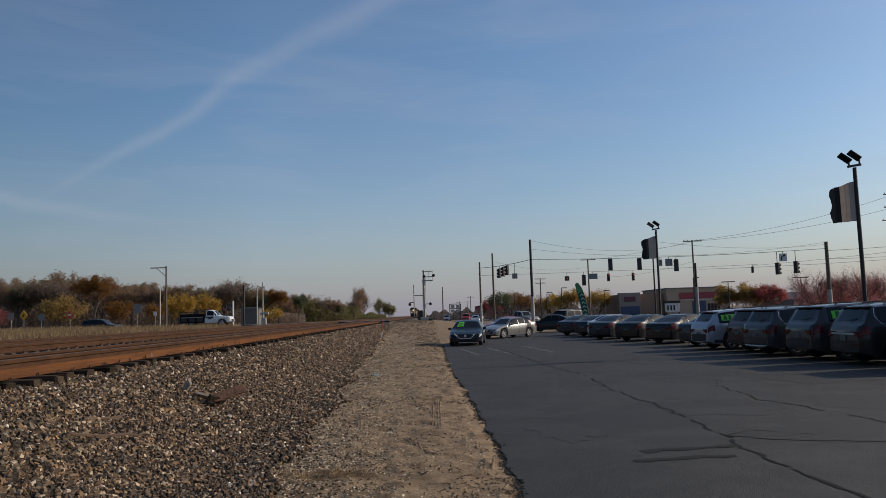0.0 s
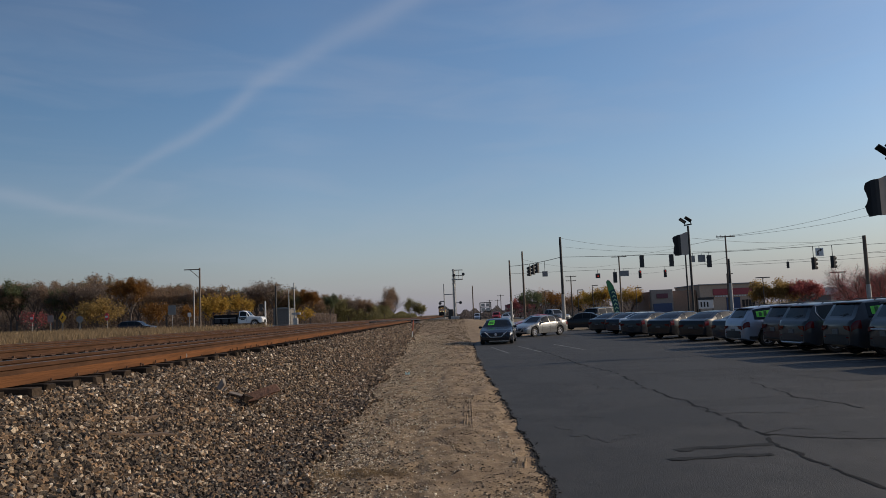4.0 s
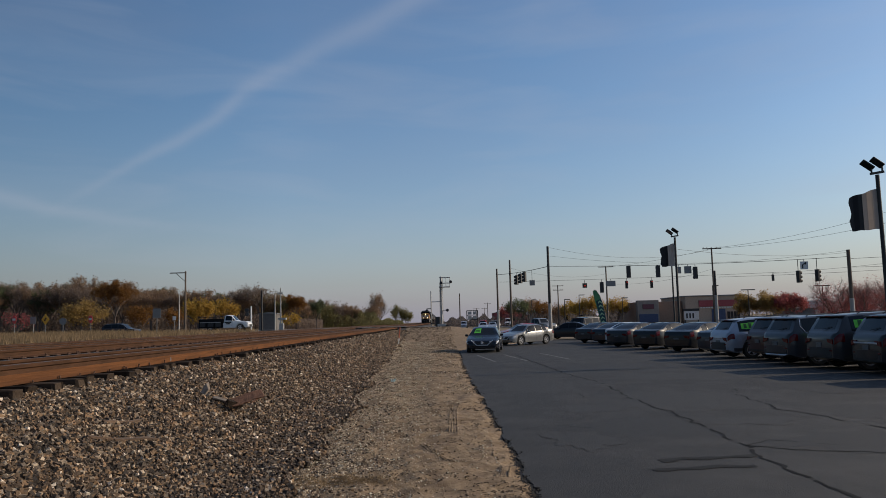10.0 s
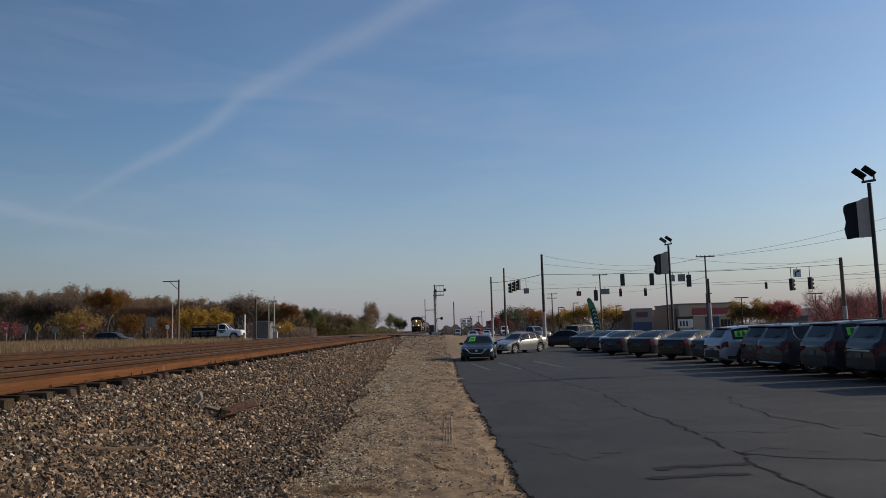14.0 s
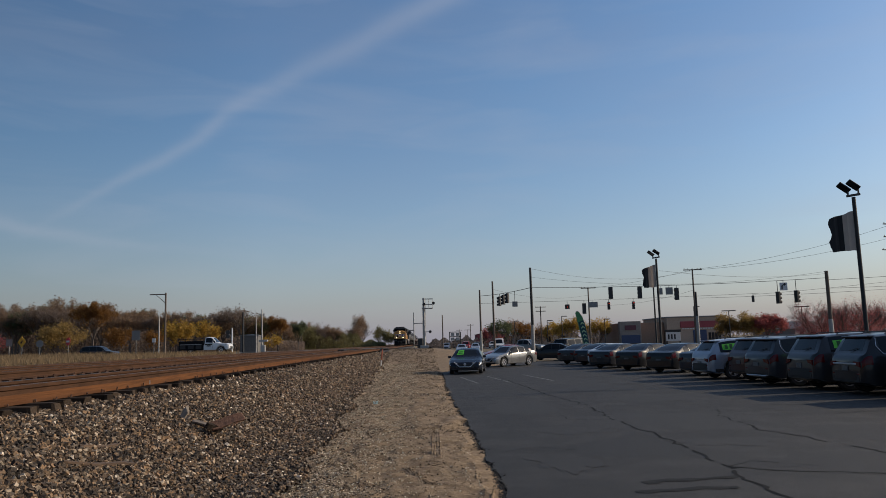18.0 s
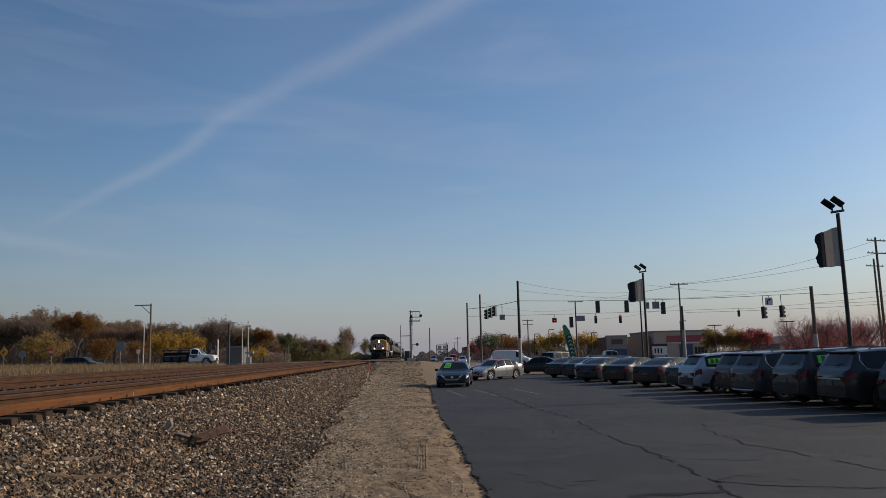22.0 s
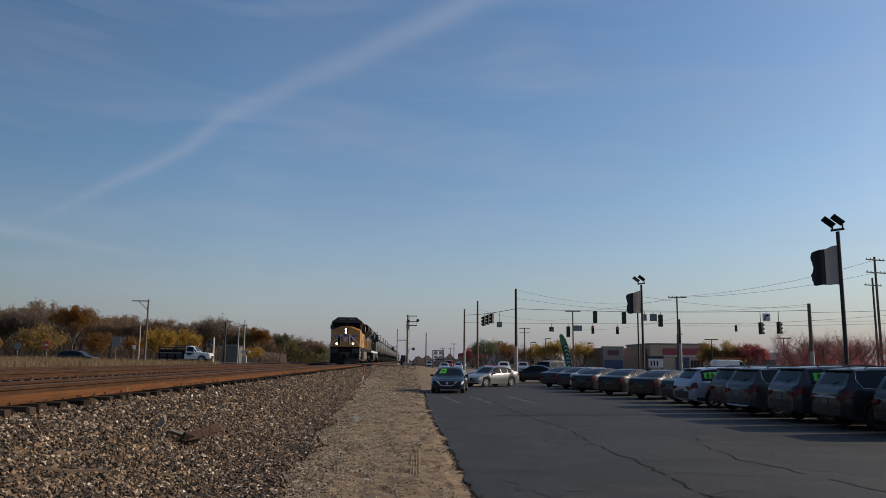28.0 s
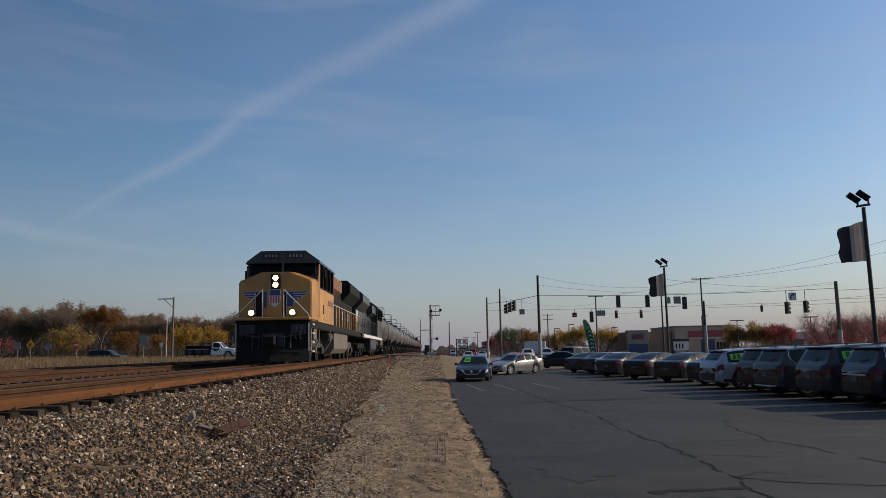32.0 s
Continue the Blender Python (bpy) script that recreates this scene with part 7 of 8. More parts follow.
def locomotive(label, body, hood, cabroof, lead):
    """A six-axle road locomotive, its nose towards +y, 22.3 m long."""
    lo = thing("locomotive", pose(0, 0, 0), label, "locomotive", "locomotives at the head of the train")

    def P(name, bm, m, lab="", smooth=False, up=None):
        return part(name, bm, m, up or lo, lab, smooth)

    bm = B()
    box(bm, -1.52, -10.5, 1.38, 1.52, 10.35, 1.72, .03)
    P("underframe", bm, M_LOCODARK if lead else M_LOCOBLACK)
    for s in (1, -1):
        bm = B()
        box(bm, s * 1.5 if s > 0 else -1.535, -9.6, 1.44, 1.535 if s > 0 else s * 1.5, 9.5, 1.66)
        P("sill_stripe", bm, M_LOCODARK if lead else M_WHITE, "painted sill stripe")
    # pilot and snow plough
    bm = B()
    box(bm, -1.5, 10.2, .62, 1.5, 10.5, 1.78, .04)
    P("pilot", bm, M_LOCODARK, "black pilot plate")
    bm = B()
    for s in (1, -1):
        a = [bm.verts.new(v) for v in ((0, 11.05, .10), (s * 1.45, 10.55, .10), (s * 1.45, 10.45, .62), (0, 10.75, .72), (0, 10.95, .10), (s * 1.45, 10.4, .10))]
        bm.faces.new((a[0], a[1], a[2], a[3]))
        bm.faces.new((a[4], a[3], a[2], a[5]))
        bm.faces.new((a[0], a[4], a[5], a[1]))
        bm.faces.new((a[1], a[5], a[2]))
    P("snow_plough", bm, M_LOCODARK, "black snow plough")
    bm = B()
    box(bm, -.18, 10.5, .78, .18, 11.15, 1.06, .04)
    box(bm, -.24, 11.0, .72, .24, 11.25, 1.12, .06)
    P("coupler", bm, M_LOCODARK)
    for x in (-.75, -.5, .5, .75):
        bm = B()
        pipe(bm, [(x, 10.5, 1.25), (x, 10.72, 1.05), (x, 10.75, .62)], .03)
        P("air_hose", bm, M_DARK)
    bm = B()
    pipe(bm, [(-1.35, 10.62, 1.18), (-.4, 10.72, 1.05), (.4, 10.72, 1.05), (1.35, 10.62, 1.18)], .022)
    P("uncoupling_lever", bm, M_LOCOGREY)
    for s in (1, -1):
        bm = B()
        for k in range(4):
            box(bm, s * 1.2 if s > 0 else -1.5, 9.75, .45 + k * .36, 1.5 if s > 0 else s * 1.2, 10.25, .49 + k * .36)
        P("front_steps", bm, M_LOCOGREY)
    bm = B()
    box(bm, -1.5, 10.3, 1.72, 1.5, 10.75, 1.84, .03)
    P("anticlimber", bm, M_YELLOW if lead else M_LOCOBLACK, "yellow front ledge" if lead else "")
    # nose
    bm = B()
    zs, zc = 3.33, 3.70
    front = [(-1.47, 1.72), (1.47, 1.72), (1.47, zs), (0.55, zc), (-0.55, zc), (-1.47, zs)]
    back = [(-1.52, 1.72), (1.52, 1.72), (1.52, zs + .16), (.6, zc + .14), (-.6, zc + .14), (-1.52, zs + .16)]
    fv = [bm.verts.new((x, 10.15, z)) for x, z in front]
    bv = [bm.verts.new((x, 8.55, z)) for x, z in back]
    for i in range(6):
        bm.faces.new((fv[i], fv[(i + 1) % 6], bv[(i + 1) % 6], bv[i]))
    bm.faces.new(fv)
    bm.faces.new(bv[::-1])
    bmesh.ops.bevel(bm, geom=bm.edges[:], offset=.05, segments=2, affect="EDGES")
    nose = P("nose", bm, body, smooth=True)
    bm = B()
    box(bm, -.30, 10.16, 1.85, .32, 10.19, 3.0, .02)
    P("nose_door", bm, body, "nose door", up=nose)
    # cab: sides, sloped windshield, roof
    bm = B()
    prism(bm, [(3.7, 1.72), (8.7, 1.72), (8.7, 3.45), (8.35, 4.32), (3.7, 4.32)], -1.53, 1.53, "x")
    P("cab", bm, body)
    bm = B()
    prism(bm, [(-1.58, 4.22), (-1.55, 4.34), (-.95, 4.78), (.95, 4.78), (1.55, 4.34), (1.58, 4.22)], 3.6, 8.58)
    P("cab_roof", bm, cabroof, "dark cab roof")
    for s in (1, -1):
        bm = B()
        m = pose(s * .74, 8.555, 3.98, math.degrees(math.atan2(.35, .87)), 0, 0)
        box(bm, -.67, -.02, -.27, .67, .03, .27, .02, m)
        P("windshield", bm, M_CABGLASS, "dark front window")
        bm = B()
        box(bm, s * 1.5 if s > 0 else -1.536, 3.75, 3.16, 1.536 if s > 0 else s * 1.5, 8.28, 4.24, .01)
        P("side_window_band", bm, M_LOCODARK, "black band round the side windows")
        for a, b in ((7.25, 8.1), (6.15, 7.05), (5.05, 5.95), (3.95, 4.85)):
            bm = B()
            box(bm, s * 1.5 if s > 0 else -1.55, a, 3.24, 1.55 if s > 0 else s * 1.5, b, 4.15, .02)
            P("side_window", bm, M_CABGLASS, "dark cab side window")
            bm = B()
            box(bm, s * 1.54 if s > 0 else -1.66, b - .04, 3.2, 1.66 if s > 0 else s * 1.54, b, 4.2, .01)
            P("wind_deflector", bm, M_LOCODARK)
        bm = B()
        box(bm, s * 1.5 if s > 0 else -1.56, 8.2, 1.9, 1.56 if s > 0 else s * 1.5, 8.5, 3.1, .02)
        P("toolbox_door", bm, body)
        bm = B()
        box(bm, s * 1.5 if s > 0 else -1.55, 6.1, 1.85, 1.55 if s > 0 else s * 1.5, 7.0, 3.1, .02)
        P("cab_door", bm, body)
        bm = B()
        box(bm, s * .52 - .40, 8.56, 4.44, s * .52 + .36, 8.60, 4.68, .015)
        nb = P("number_board", bm, M_BLACKSIGN, "black number board")
        bm = B()
        c = .52 * s
        for k in range(4):
            bm = B()
            box(bm, c - .28 + k * .15, 8.605, 4.50, c - .19 + k * .15, 8.615, 4.62)
            P("print_bar", bm, M_SIGNBACK, "pale bar on the board", up=nb)
        bm = B()
        box(bm, s * 1.56 if s > 0 else -1.75, 8.0, 3.6, 1.75 if s > 0 else s * 1.56, 8.08, 4.0, .02)
        P("cab_mirror", bm, M_LOCODARK)
    bm = B()
    prism(bm, [(8.3, 3.46), (8.735, 3.46), (8.39, 4.30), (8.3, 4.30)], -1.5, 1.5, "x")
    P("window_band", bm, cabroof, "black surround of the front windows")
    bm = B()
    box(bm, -1.58, 8.25, 4.22, 1.58, 8.66, 4.28, .02)
    P("visor", bm, cabroof)
    bm = B()
    box(bm, -1.46, 8.40, 3.60, 1.46, 8.60, 3.74, .02, None)
    P("window_sill", bm, cabroof)
    bm = B()
    box(bm, -.045, 8.60, 3.6, .045, 8.70, 4.3, .01)
    P("window_post", bm, cabroof)
    # lamps
    bm = B()
    box(bm, -.22, 10.15, 3.0, .16, 10.24, 3.62, .03)
    hl = P("headlight_box", bm, M_LOCODARK)
    for z in (3.17, 3.45):
        bm = B()
        rod(bm, (-.03, 10.22, z), (-.03, 10.27, z), .108, .108, 16)
        P("headlight", bm, M_HEADLIGHT if lead else M_LAMP_CLEAR, "glowing headlight" if lead else "", up=hl)
    for x in (-.82, .80):
        bm = B()
        rod(bm, (x, 10.5, 2.02), (x, 10.78, 2.02), .145, .145, 16)
        dl = P("ditch_light", bm, M_LOCODARK)
        bm = B()
        rod(bm, (x, 10.77, 2.02), (x, 10.81, 2.02), .108, .108, 16)
        P("lens", bm, M_HEADLIGHT if lead else M_LAMP_CLEAR, "glowing ditch light" if lead else "", up=dl)
    if lead:
        emblem = new("wing_emblem")
        emblem.parent = lo
        for s in (1, -1):
            for k in range(5):
                z = 2.90 - k * .098
                tip = (1.36, 1.30, 1.14, .98, .82)[k]
                bm = B()
                prism(bm, [(s * .24, z), (s * tip, z), (s * (tip - .07), z - .082), (s * .24, z - .082)], 10.152, 10.160)
                part("wing_edge", bm, M_WHITE, emblem, "white edge of a wing bar")
                bm = B()
                prism(bm, [(s * .25, z - .012), (s * (tip - .035), z - .012), (s * (tip - .085), z - .068), (s * .25, z - .068)], 10.1605, 10.168)
                part("wing_bar", bm, M_WINGBLUE, emblem, "dark blue bar")
        bm = B()
        prism(bm, [(-.22, 2.98), (.22, 2.98), (.25, 2.7), (.2, 2.42), (0, 2.26), (-.2, 2.42), (-.25, 2.7)], 10.192, 10.2)
        part("shield", bm, M_WHITE, emblem, "pale shield shape")
        bm = B()
        prism(bm, [(-.20, 2.965), (.20, 2.965), (.225, 2.74), (-.225, 2.74)], 10.2005, 10.206)
        part("shield_top", bm, M_WINGBLUE, emblem, "blue shield head")
        for k in range(4):
            bm = B()
            box(bm, -.19 + k * .105, 10.2005, 2.42, -.135 + k * .105, 10.206, 2.73)
            part("shield_stripe", bm, M_RED, emblem, "red stripe")
        for x, w, z0, mm in ((.64, .13, 1.92, M_LOCODARK), (.40, .05, 2.25, M_WINGBLUE), (-.36, .10, 1.92, M_LOCODARK), (-.60, .13, 2.3, M_WINGBLUE)):
            bm = B()
            box(bm, x - w, 10.16, z0, x + w, 10.175, 2.89, .004)
            P("nose_panel", bm, mm, "dark upright panel", up=nose)
        for x in (.79, .49, -.24, -.48):
            bm = B()
            box(bm, x - .012, 10.16, 1.95, x + .012, 10.185, 2.85)
            P("panel_edge", bm, M_RAILWHITE, "pale panel edge", up=nose)
    # brake hose gear, plates and rungs on the pilot
    for x in (-1.15, -.95, .95, 1.15):
        bm = B()
        pipe(bm, [(x, 10.5, 1.5), (x, 10.68, 1.38), (x + .05, 10.7, 1.05), (x, 10.52, .95)], .026)
        P("brake_hose", bm, M_DARK)
    for x in (-1.02, 1.02):
        bm = B()
        box(bm, x - .30, 10.5, 1.20, x + .30, 10.53, 1.56, .01)
        P("pilot_plate", bm, M_LOCOGREY, "dull grey pilot plate")
    bm = B()
    box(bm, -.42, 10.5, .66, .42, 10.56, 1.2, .02)
    P("coupler_pocket", bm, M_LOCOGREY)
    for s in (1, -1):
        bm = B()
        pipe(bm, [(s * 1.44, 10.56, .5), (s * 1.44, 10.60, 1.6)], .022)
        P("step_grab_rail", bm, M_RAILWHITE, "white grab rail at the steps")
    # gear below the cab: reservoirs, sand pipes, step wells
    for s in (1, -1):
        for k in range(4):
            bm = B()
            box(bm, s * 1.5 if s > 0 else -1.56, 9.72, .44 + k * .36, 1.56 if s > 0 else s * 1.5, 10.28, .50 + k * .36, .01)
            P("step_edge", bm, M_RAILWHITE, "pale worn step edge")
        bm = B()
        rod(bm, (s * 1.25, 3.2, 1.15), (s * 1.25, 4.6, 1.15), .2, .2, 12)
        P("air_reservoir", bm, M_LOCOGREY)
        for y in (8.75, 8.05, 4.4):
            bm = B()
            pipe(bm, [(s * 1.46, y, 1.7), (s * 1.46, y, .9), (s * 1.1, y + .15, .35)], .035)
            P("sand_pipe", bm, M_TANKGREY)
        bm = B()
        box(bm, s * 1.1 if s > 0 else -1.5, 8.95, .95, 1.5 if s > 0 else s * 1.1, 9.6, 1.4, .02)
        P("battery_box", bm, M_TANKGREY)
        bm = B()
        box(bm, s * 1.53 if s > 0 else -1.545, 4.0, 2.55, 1.545 if s > 0 else s * 1.53, 5.7, 2.8, .003)
        P("faded_lettering", bm, M_ORANGEBROWN, "faded red unreadable lettering bar")
        bm = B()
        box(bm, s * 1.53 if s > 0 else -1.545, 7.1, 2.1, 1.545 if s > 0 else s * 1.53, 7.3, 2.5, .003)
        P("side_vent", bm, M_LOCODARK, "small dark side vent")
    # hand rails
    for s in (1, -1):
        bm = B()
        pipe(bm, [(s * .42, 10.55, 2.95), (s * 1.42, 10.62, 1.95), (s * 1.48, 10.3, 1.6), (s * 1.48, 10.3, .5)], .026)
        pipe(bm, [(s * .42, 10.55, 2.95), (s * .42, 10.5, 1.8)], .024)
        P("front_hand_rail", bm, M_RAILWHITE, "white front hand rail")
        bm = B()
        pipe(bm, [(s * 1.48, 3.6, 2.75), (s * 1.48, -10.2, 2.75)], .024, 5)
        P("side_hand_rail", bm, M_RAILWHITE if lead else M_LOCOBLACK, "long side hand rail")
        for k in range(12):
            bm = B()
            y = 3.5 - k * 1.22
            rod(bm, (s * 1.48, y, 1.7), (s * 1.48, y, 2.76), .024, None, 5)
            P("stanchion", bm, M_YELLOW if lead else M_LOCOBLACK)
    # long hood with doors, flared upper works
    bm = B()
    box(bm, -.98, -8.2, 1.72, .98, 3.7, 3.5, .03)
    P("hood", bm, hood)
    bm = B()
    prism(bm, [(-.98, 3.3), (.98, 3.3), (1.42, 3.62), (1.42, 4.22), (1.1, 4.42), (-1.1, 4.42), (-1.42, 4.22), (-1.42, 3.62)], -.6, 3.55)
    P("brake_housing", bm, M_ORANGEBROWN if lead else M_LOCOBLACK, "flared orange-brown upper housing" if lead else "flared black upper housing")
    bm = B()
    prism(bm, [(-.95, 3.48), (.95, 3.48), (.9, 4.1), (.55, 4.35), (-.55, 4.35), (-.9, 4.1)], -4.2, -.6)
    P("engine_cowl", bm, M_LOCODARK if lead else M_LOCOBLACK)
    bm = B()
    prism(bm, [(-.98, 3.4), (.98, 3.4), (1.5, 3.95), (1.5, 4.45), (1.3, 4.66), (-1.3, 4.66), (-1.5, 4.45), (-1.5, 3.95)], -10.0, -4.2)
    P("radiator", bm, M_LOCODARK if lead else M_LOCOBLACK, "flared radiator housing")
    bm = B()
    box(bm, -.98, -10.0, 1.72, .98, -8.2, 3.5, .03)
    P("hood_end", bm, hood)
    for k in range(8):
        for s in (1, -1):
            bm = B()
            y = 3.4 - k * 1.42
            box(bm, s * .97 if s > 0 else -1.005, y - 1.25, 1.9, 1.005 if s > 0 else s * .97, y, 3.25, .015)
            door = P("hood_door", bm, hood)
            bm = B()
            box(bm, s * 1.0 if s > 0 else -1.03, y - .72, 2.3, 1.03 if s > 0 else s * 1.0, y - .52, 2.5 + .3 * (k % 2), .005)
            P("door_label", bm, M_RAILWHITE if lead and k % 2 else M_LOCOGREY, "pale label on the door" if lead and k % 2 else "", up=door)
    if not lead:
        for s in (1, -1):
            bm = B()
            box(bm, s * .97 if s > 0 else -1.02, -9.7, 2.5, 1.02 if s > 0 else s * .97, -8.6, 3.35, .01)
            P("pale_panel", bm, M_RAILWHITE, "pale panel on the black hood")
    bm = B()
    rod(bm, (0, -1.5, 4.3), (0, -1.5, 4.7), .3, .28, 12)
    P("exhaust_stack", bm, M_LOCODARK)
    bm = B()
    for x in (-.25, 0, .25):
        rod(bm, (x, 4.2, 4.5), (x, 4.9, 4.5), .05, .1, 8)
    P("horn", bm, M_LOCODARK)
    # fuel tank and trucks
    bm = B()
    prism(bm, [(-1.25, .35), (1.25, .35), (1.45, .6), (1.45, 1.38), (-1.45, 1.38), (-1.45, .6)], -3.0, 3.0)
    P("fuel_tank", bm, M_TANKGREY if lead else M_LOCOBLACK, "grimy fuel tank")
    for y in (6.5, -6.5):
        t, ws = truck_frame(lo, y, (-2.0, 0, 2.0), .53, M_LOCOGREY if lead else M_LOCODARK)
        SPIN.extend((w, .53) for w in ws)
    bm = B()
    box(bm, -.22, -11.15, .74, .22, -10.4, 1.08, .05)
    P("rear_coupler", bm, M_LOCODARK)
    return lo


def tank_car(mat_, label):
    """A 15.2 m tank car."""
    t = thing("tank_car", pose(0, 0, 0), label, "tank car", "tank cars of the train")
    bm = B()
    prof = [(-7.0, .02), (-6.95, .7), (-6.75, 1.2), (-6.4, 1.46), (-6.0, 1.52), (6.0, 1.52), (6.4, 1.46), (6.75, 1.2), (6.95, .7), (7.0, .02)]
    rows = []
    for k in range(28):
        a = k * math.tau / 28
        rows.append([bm.verts.new((r * math.cos(a), y, 2.72 + r * math.sin(a))) for y, r in prof])
    for k in range(28):
        a, b = rows[k], rows[(k + 1) % 28]
        for i in range(len(prof) - 1):
            bm.faces.new((a[i], a[i + 1], b[i + 1], b[i]))
    part("tank", bm, mat_, t, smooth=True)
    for y in (-5.2, -2.6, 2.6, 5.2):
        bm = B()
        rows = [[bm.verts.new(((1.535 + q) * math.cos(a * math.tau / 28), y + w, 2.72 + (1.535 + q) * math.sin(a * math.tau / 28))) for q, w in ((0, -.06), (.012, -.06), (.012, .06), (0, .06))] for a in range(28)]
        for k in range(28):
            a, b = rows[k], rows[(k + 1) % 28]
            for i in range(3):
                bm.faces.new((a[i], a[i + 1], b[i + 1], b[i]))
        part("weld_band", bm, mat_, t)
    bm = B()
    rod(bm, (0, 0, 4.1), (0, 0, 4.62), .42, .42, 14)
    part("dome", bm, M_LOCODARK, t, "dark manway dome")
    bm = B()
    box(bm, -1.1, -1.5, 4.18, 1.1, 1.5, 4.22)
    part("top_platform", bm, M_LOCODARK, t)
    bm = B()
    for x in (-1.08, 1.08):
        pipe(bm, [(x, -1.5, 4.2), (x, -1.5, 5.05), (x, 1.5, 5.05), (x, 1.5, 4.2)], .03, 5)
    pipe(bm, [(-1.08, 1.5, 5.05), (1.08, 1.5, 5.05)], .03, 5)
    part("top_rail", bm, M_LOCODARK, t)
    for s in (1, -1):
        bm = B()
        for x in (-.22, .22):
            pipe(bm, [(s * 1.6, x, 1.1), (s * 1.6, x, 3.2), (s * 1.1, x, 4.2)], .024, 5)
        for k in range(8):
            pipe(bm, [(s * 1.6, -.22, 1.2 + k * .28), (s * 1.6, .22, 1.2 + k * .28)], .016, 4)
        part("ladder", bm, M_LOCODARK, t)
    bm = B()
    box(bm, -.5, -7.3, .95, .5, 7.3, 1.25, .03)
    for y in (-6.6, 6.6):
        box(bm, -1.45, y - .5, 1.0, 1.45, y + .5, 1.14, .02)
    part("sill", bm, M_LOCODARK, t)
    for y in (-5.2, 5.2):
        bm = B()
        prism(bm, [(-1.25, 1.2), (1.25, 1.2), (1.35, 1.9), (.9, 1.5), (0, 1.3), (-.9, 1.5), (-1.35, 1.9)], y - .25, y + .25)
        part("saddle", bm, M_LOCODARK, t)
        truck_frame(t, y, (-.9, .9), .46, M_LOCODARK)
    bm = B()
    for y in (-7.2, 7.2):
        box(bm, -.2, y - .45, .8, .2, y + .45, 1.05, .04)
    part("couplers", bm, M_LOCODARK, t)
    return t


# the lead's yellow hood is coloured near-black in place of its shade
lead = locomotive("yellow and grey freight locomotive with glowing headlights", M_YELLOW, M_LOCODARK, M_LOCOBLACK, True)
second = locomotive("black freight locomotive coupled behind the yellow one", M_LOCOBLACK, M_LOCOBLACK, M_LOCOBLACK, False)
tank0 = tank_car(M_TANKCAR, "grimy grey tank car coupled in the train")
tank_r = tank_car(M_TANKRED, "faded red tank car coupled in the train")
CONSIST = [(lead, 11.15, False), (second, 11.15 + 22.4, True)]
pos = 11.15 + 22.4 + 11.15 + 7.75
for k in range(20):
    ob = tank0 if k == 0 else (tank_r if k == 11 else copy_thing(tank0, pose(0, 0, 0)))
    CONSIST.append((ob, pos, False))
    pos += 15.5


# ---------------------------------------------------------------- traffic at the junction
def route(points):
    """Rows from (seconds, x, y, compass heading), filled in every half second so that the pace stays even."""
    rows = []
    for (t0, x0, y0, h0), (t1, x1, y1, h1) in zip(points, points[1:]):
        n = max(1, round((t1 - t0) * 2))
        rows += [(t0 + (t1 - t0) * i / n, pose(x0 + (x1 - x0) * i / n, y0 + (y1 - y0) * i / n, .05, 0, 0, -(h0 + (h1 - h0) * i / n))) for i in range(n)]
    t, x, y, h = points[-1]
    return rows + [(t, pose(x, y, .05, 0, 0, -h))]


TRAFFIC = []
van = vehicle("cargo_van", VAN, pose(0, 0, 0), P_WHITE, "white cargo van with a ladder rack turning at the junction", "van")
bm = B()
for y in (1.0, -.6, -2.2):
    pipe(bm, [(-.8, y, 2.25), (-.8, y, 2.5), (.8, y, 2.5), (.8, y, 2.25)], .03)
for x in (-.5, .1, .5):
    pipe(bm, [(x, -2.6, 2.52), (x, 1.4, 2.52)], .04)
part("ladder_rack", bm, M_ORANGE_STAKE, van, "orange ladders on a roof rack")
TRAFFIC.append((van, route([(0, 24, 330, 184), (16, 13.8, 165, 184), (19, 12.5, 136, 184), (20, 11.4, 126, 183), (21, 11.6, 116, 160), (21.5, 12.5, 112, 135), (22, 13.6, 110, 112), (23, 17.2, 109, 95), (24, 21.0, 108.5, 92), (25, 25.8, 108, 92), (28, 46, 108, 91), (32, 84, 108, 90)])))
box_truck = vehicle("box_truck", dict(VAN, L=4.6, H=2.0), pose(0, 0, 0), P_WHITE, "white box truck coming up to the junction", "truck")
bm = B()
box(bm, -1.2, -5.2, .8, 1.2, .2, 3.5, .04)
part("cargo_box", bm, M_WHITE, box_truck, "white cargo box")
TRAFFIC.append((box_truck, route([(0, 42, 700, 184), (20, 25, 320, 184), (23, 21.5, 280, 184), (25, 22.6, 246, 184), (27.5, 23.0, 214, 170), (29, 23.4, 200, 140), (30.5, 24.2, 194, 115), (32, 27.0, 191, 100)])))
pick = vehicle("pickup_truck", PICKUP, pose(0, 0, 0), P_SILVER, "silver pickup truck waiting at the junction", "truck")
TRAFFIC.append((pick, route([(0, 12.4, 104, 150), (17.3, 12.4, 104, 150), (18, 12.6, 103, 120), (19, 15.1, 102, 100), (20, 17.8, 101.5, 94), (21, 20.8, 101, 92), (22, 25.6, 101, 91), (25, 42, 101, 90), (32, 88, 101, 90)])))
pale = vehicle("sedan", SEDAN, pose(0, 0, 0), P_ICE, "pale silver car driving up the highway", "car")
TRAFFIC.append((pale, route([(0, 9.8, 260, 184), (6, 9.0, 180, 184), (10, 6.3, 140, 184), (13, 5.0, 128, 184), (32, 5.0, 128, 184)])))
suv2 = vehicle("suv", SUV, pose(0, 0, 0), P_WHITE, "white sport utility vehicle stopping at the junction", "car")
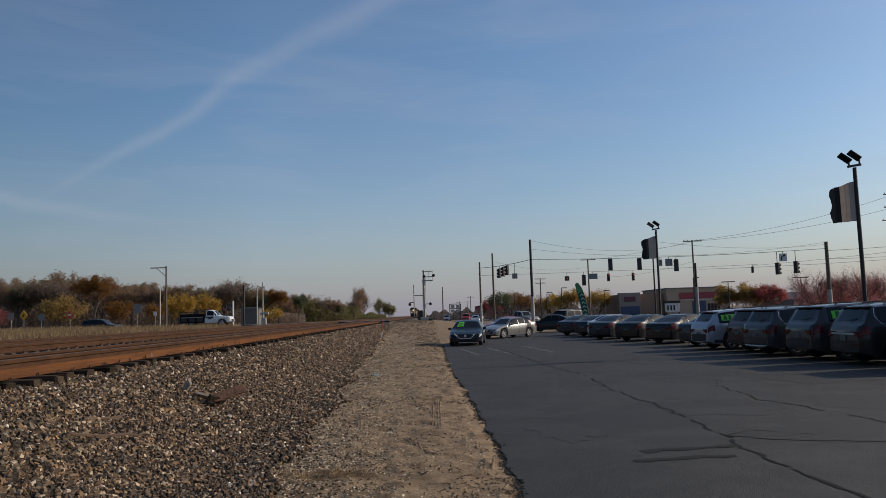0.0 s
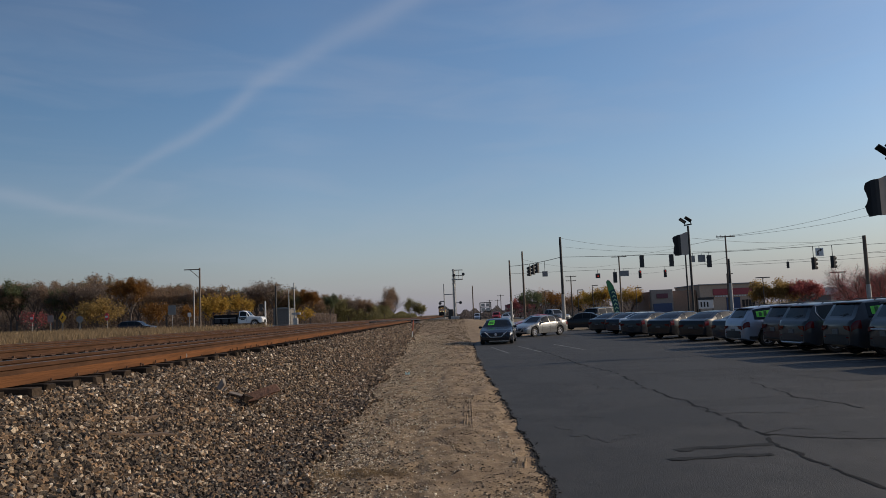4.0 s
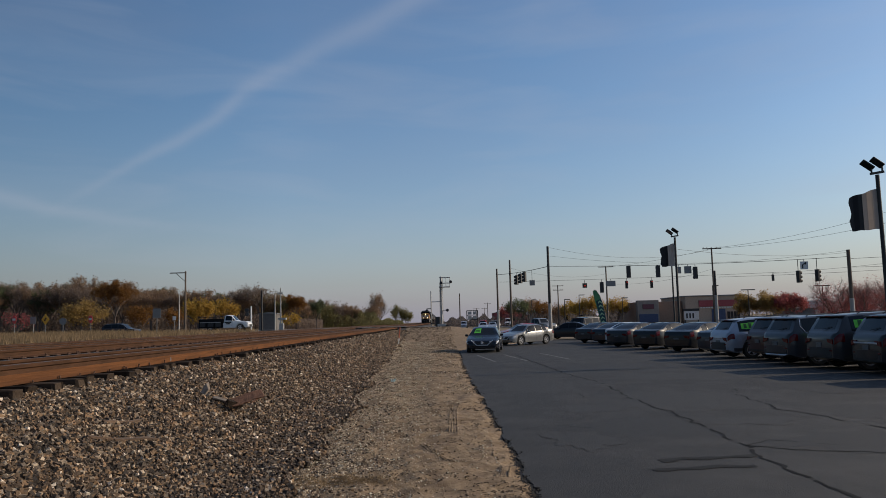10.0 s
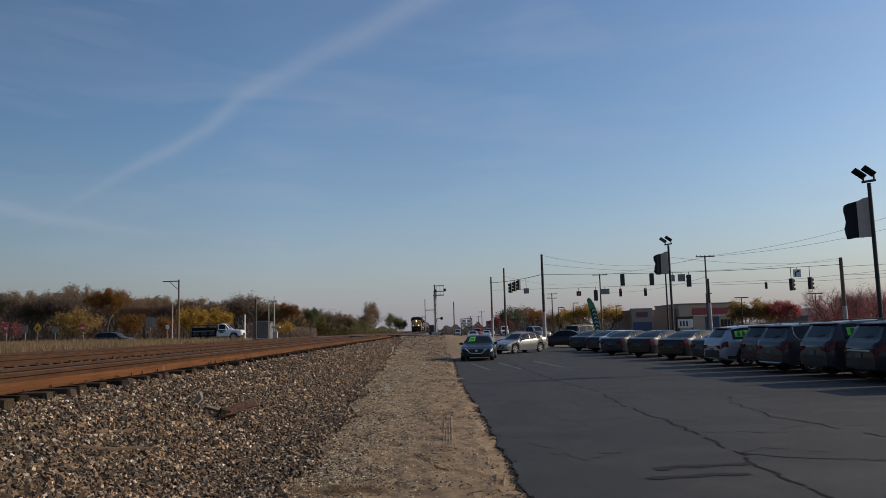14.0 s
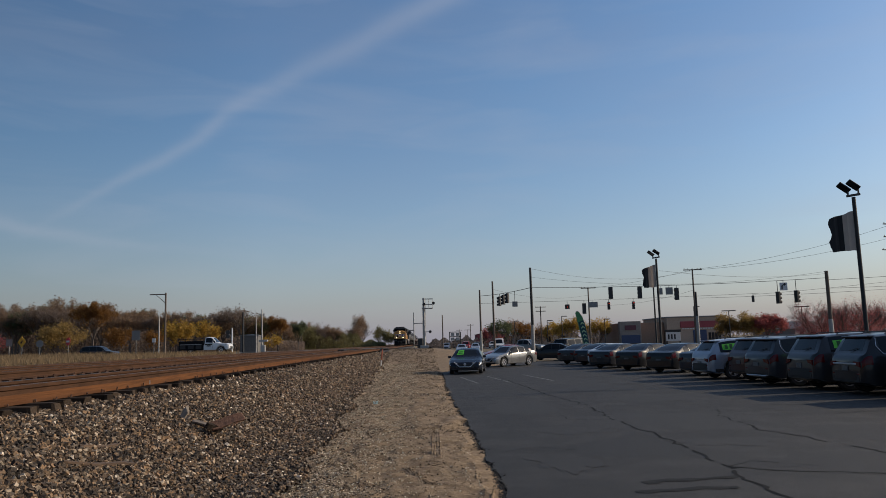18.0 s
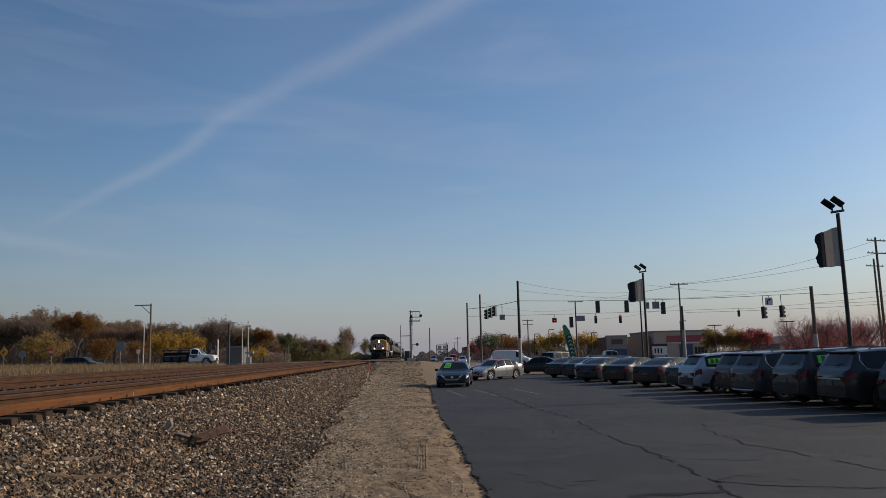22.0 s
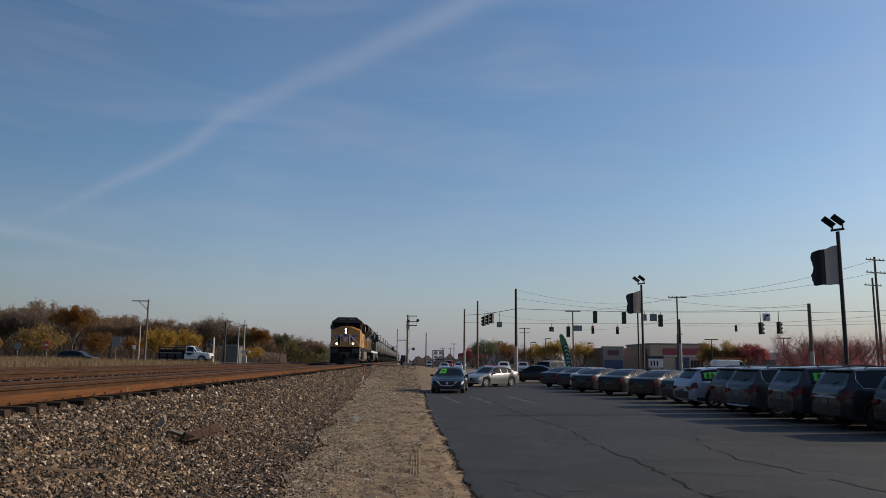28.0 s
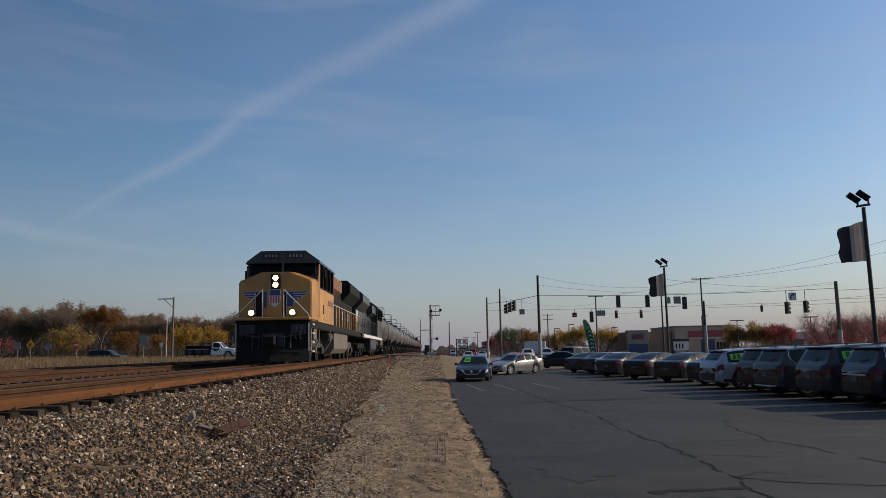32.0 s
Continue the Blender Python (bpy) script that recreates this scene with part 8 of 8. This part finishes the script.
TRAFFIC.append((suv2, route([(0, 24, 420, 184), (20, 15.5, 180, 184), (23, 13.5, 120, 184), (24, 13.2, 112, 184), (32, 13.2, 112, 184)])))
suv3 = vehicle("suv", SUV, pose(0, 0, 0), P_ICE, "pale silver crossover waiting at the junction", "car")
TRAFFIC.append((suv3, route([(0, 24, 450, 184), (22, 17.5, 170, 184), (24, 17.0, 124, 184), (25, 16.9, 118, 184), (32, 16.9, 118, 184)])))
WAIT = "cars standing on the highway"
for k, (x, y, c, col, lab) in enumerate(((8.6, 150, SEDAN, P_ICE, "pale silver car on the far highway"), (10.5, 175, SUV, P_CHAR, "dark crossover on the far highway"), (13.0, 205, SEDAN, P_WHITE, "white car on the far highway"),
                                          (7.6, 170, PICKUP, P_RED, "red pickup on the far highway"), (3.6, 190, SUV, P_ICE, "silver crossover beyond the crossing"))):
    vehicle({id(SEDAN): "sedan", id(SUV): "suv", id(PICKUP): "pickup_truck"}[id(c)], c, pose(x, y, .05, rz=176), col, lab, "car", WAIT)


# ---------------------------------------------------------------- what moves
SPEED = 11.4                # metres a second, the train's steady pace
FRONT_END = 29.2            # where the lead coupler stands at the end


def motions():
    stamps = [i * 0.25 for i in range(129)]
    for ob, back, flipped in CONSIST:
        rows = []
        for t in stamps:
            y = FRONT_END + (32.0 - t) * SPEED + back
            rows.append((t, pose(TRACK_X + LEAN * y, y, RAIL_Z - 0.01, 0, 0, TURN + (0 if flipped else 180))))
        walk(ob, rows)
    for w, r in SPIN:
        y = w.matrix_basis.translation.y
        turn = -math.degrees(SPEED / r)
        walk(w, [(k * .0667, pose(0, y, r, turn * k * .0667)) for k in range(481)])
    # cloth strips swing one after another
    for strips, ph in SWAY:
        for k, ob in enumerate(strips):
            rows = []
            for i in range(161):
                t = i * .2
                at, head = Vector((0, 0, 0)), 0.0
                for j in range(k + 1):
                    head = (11 if j < 3 else 18) * math.sin(1.9 * t + ph - j * .9) + 12 * math.sin(4.3 * t + 2 * ph - j * 1.3) + (10 if j < 3 else 34) * math.sin(j * 1.9 + .35 * t + ph)
                    if j < k:
                        at = at + Matrix.Rotation(radians(head), 3, "Z") @ Vector((-STRIP, 0, 0))
                rows.append((t, pose(at.x, at.y, at.z, 0, 0, head)))
            walk(ob, rows)
    for ob, rows in TRAFFIC:
        walk(ob, rows)


motions()
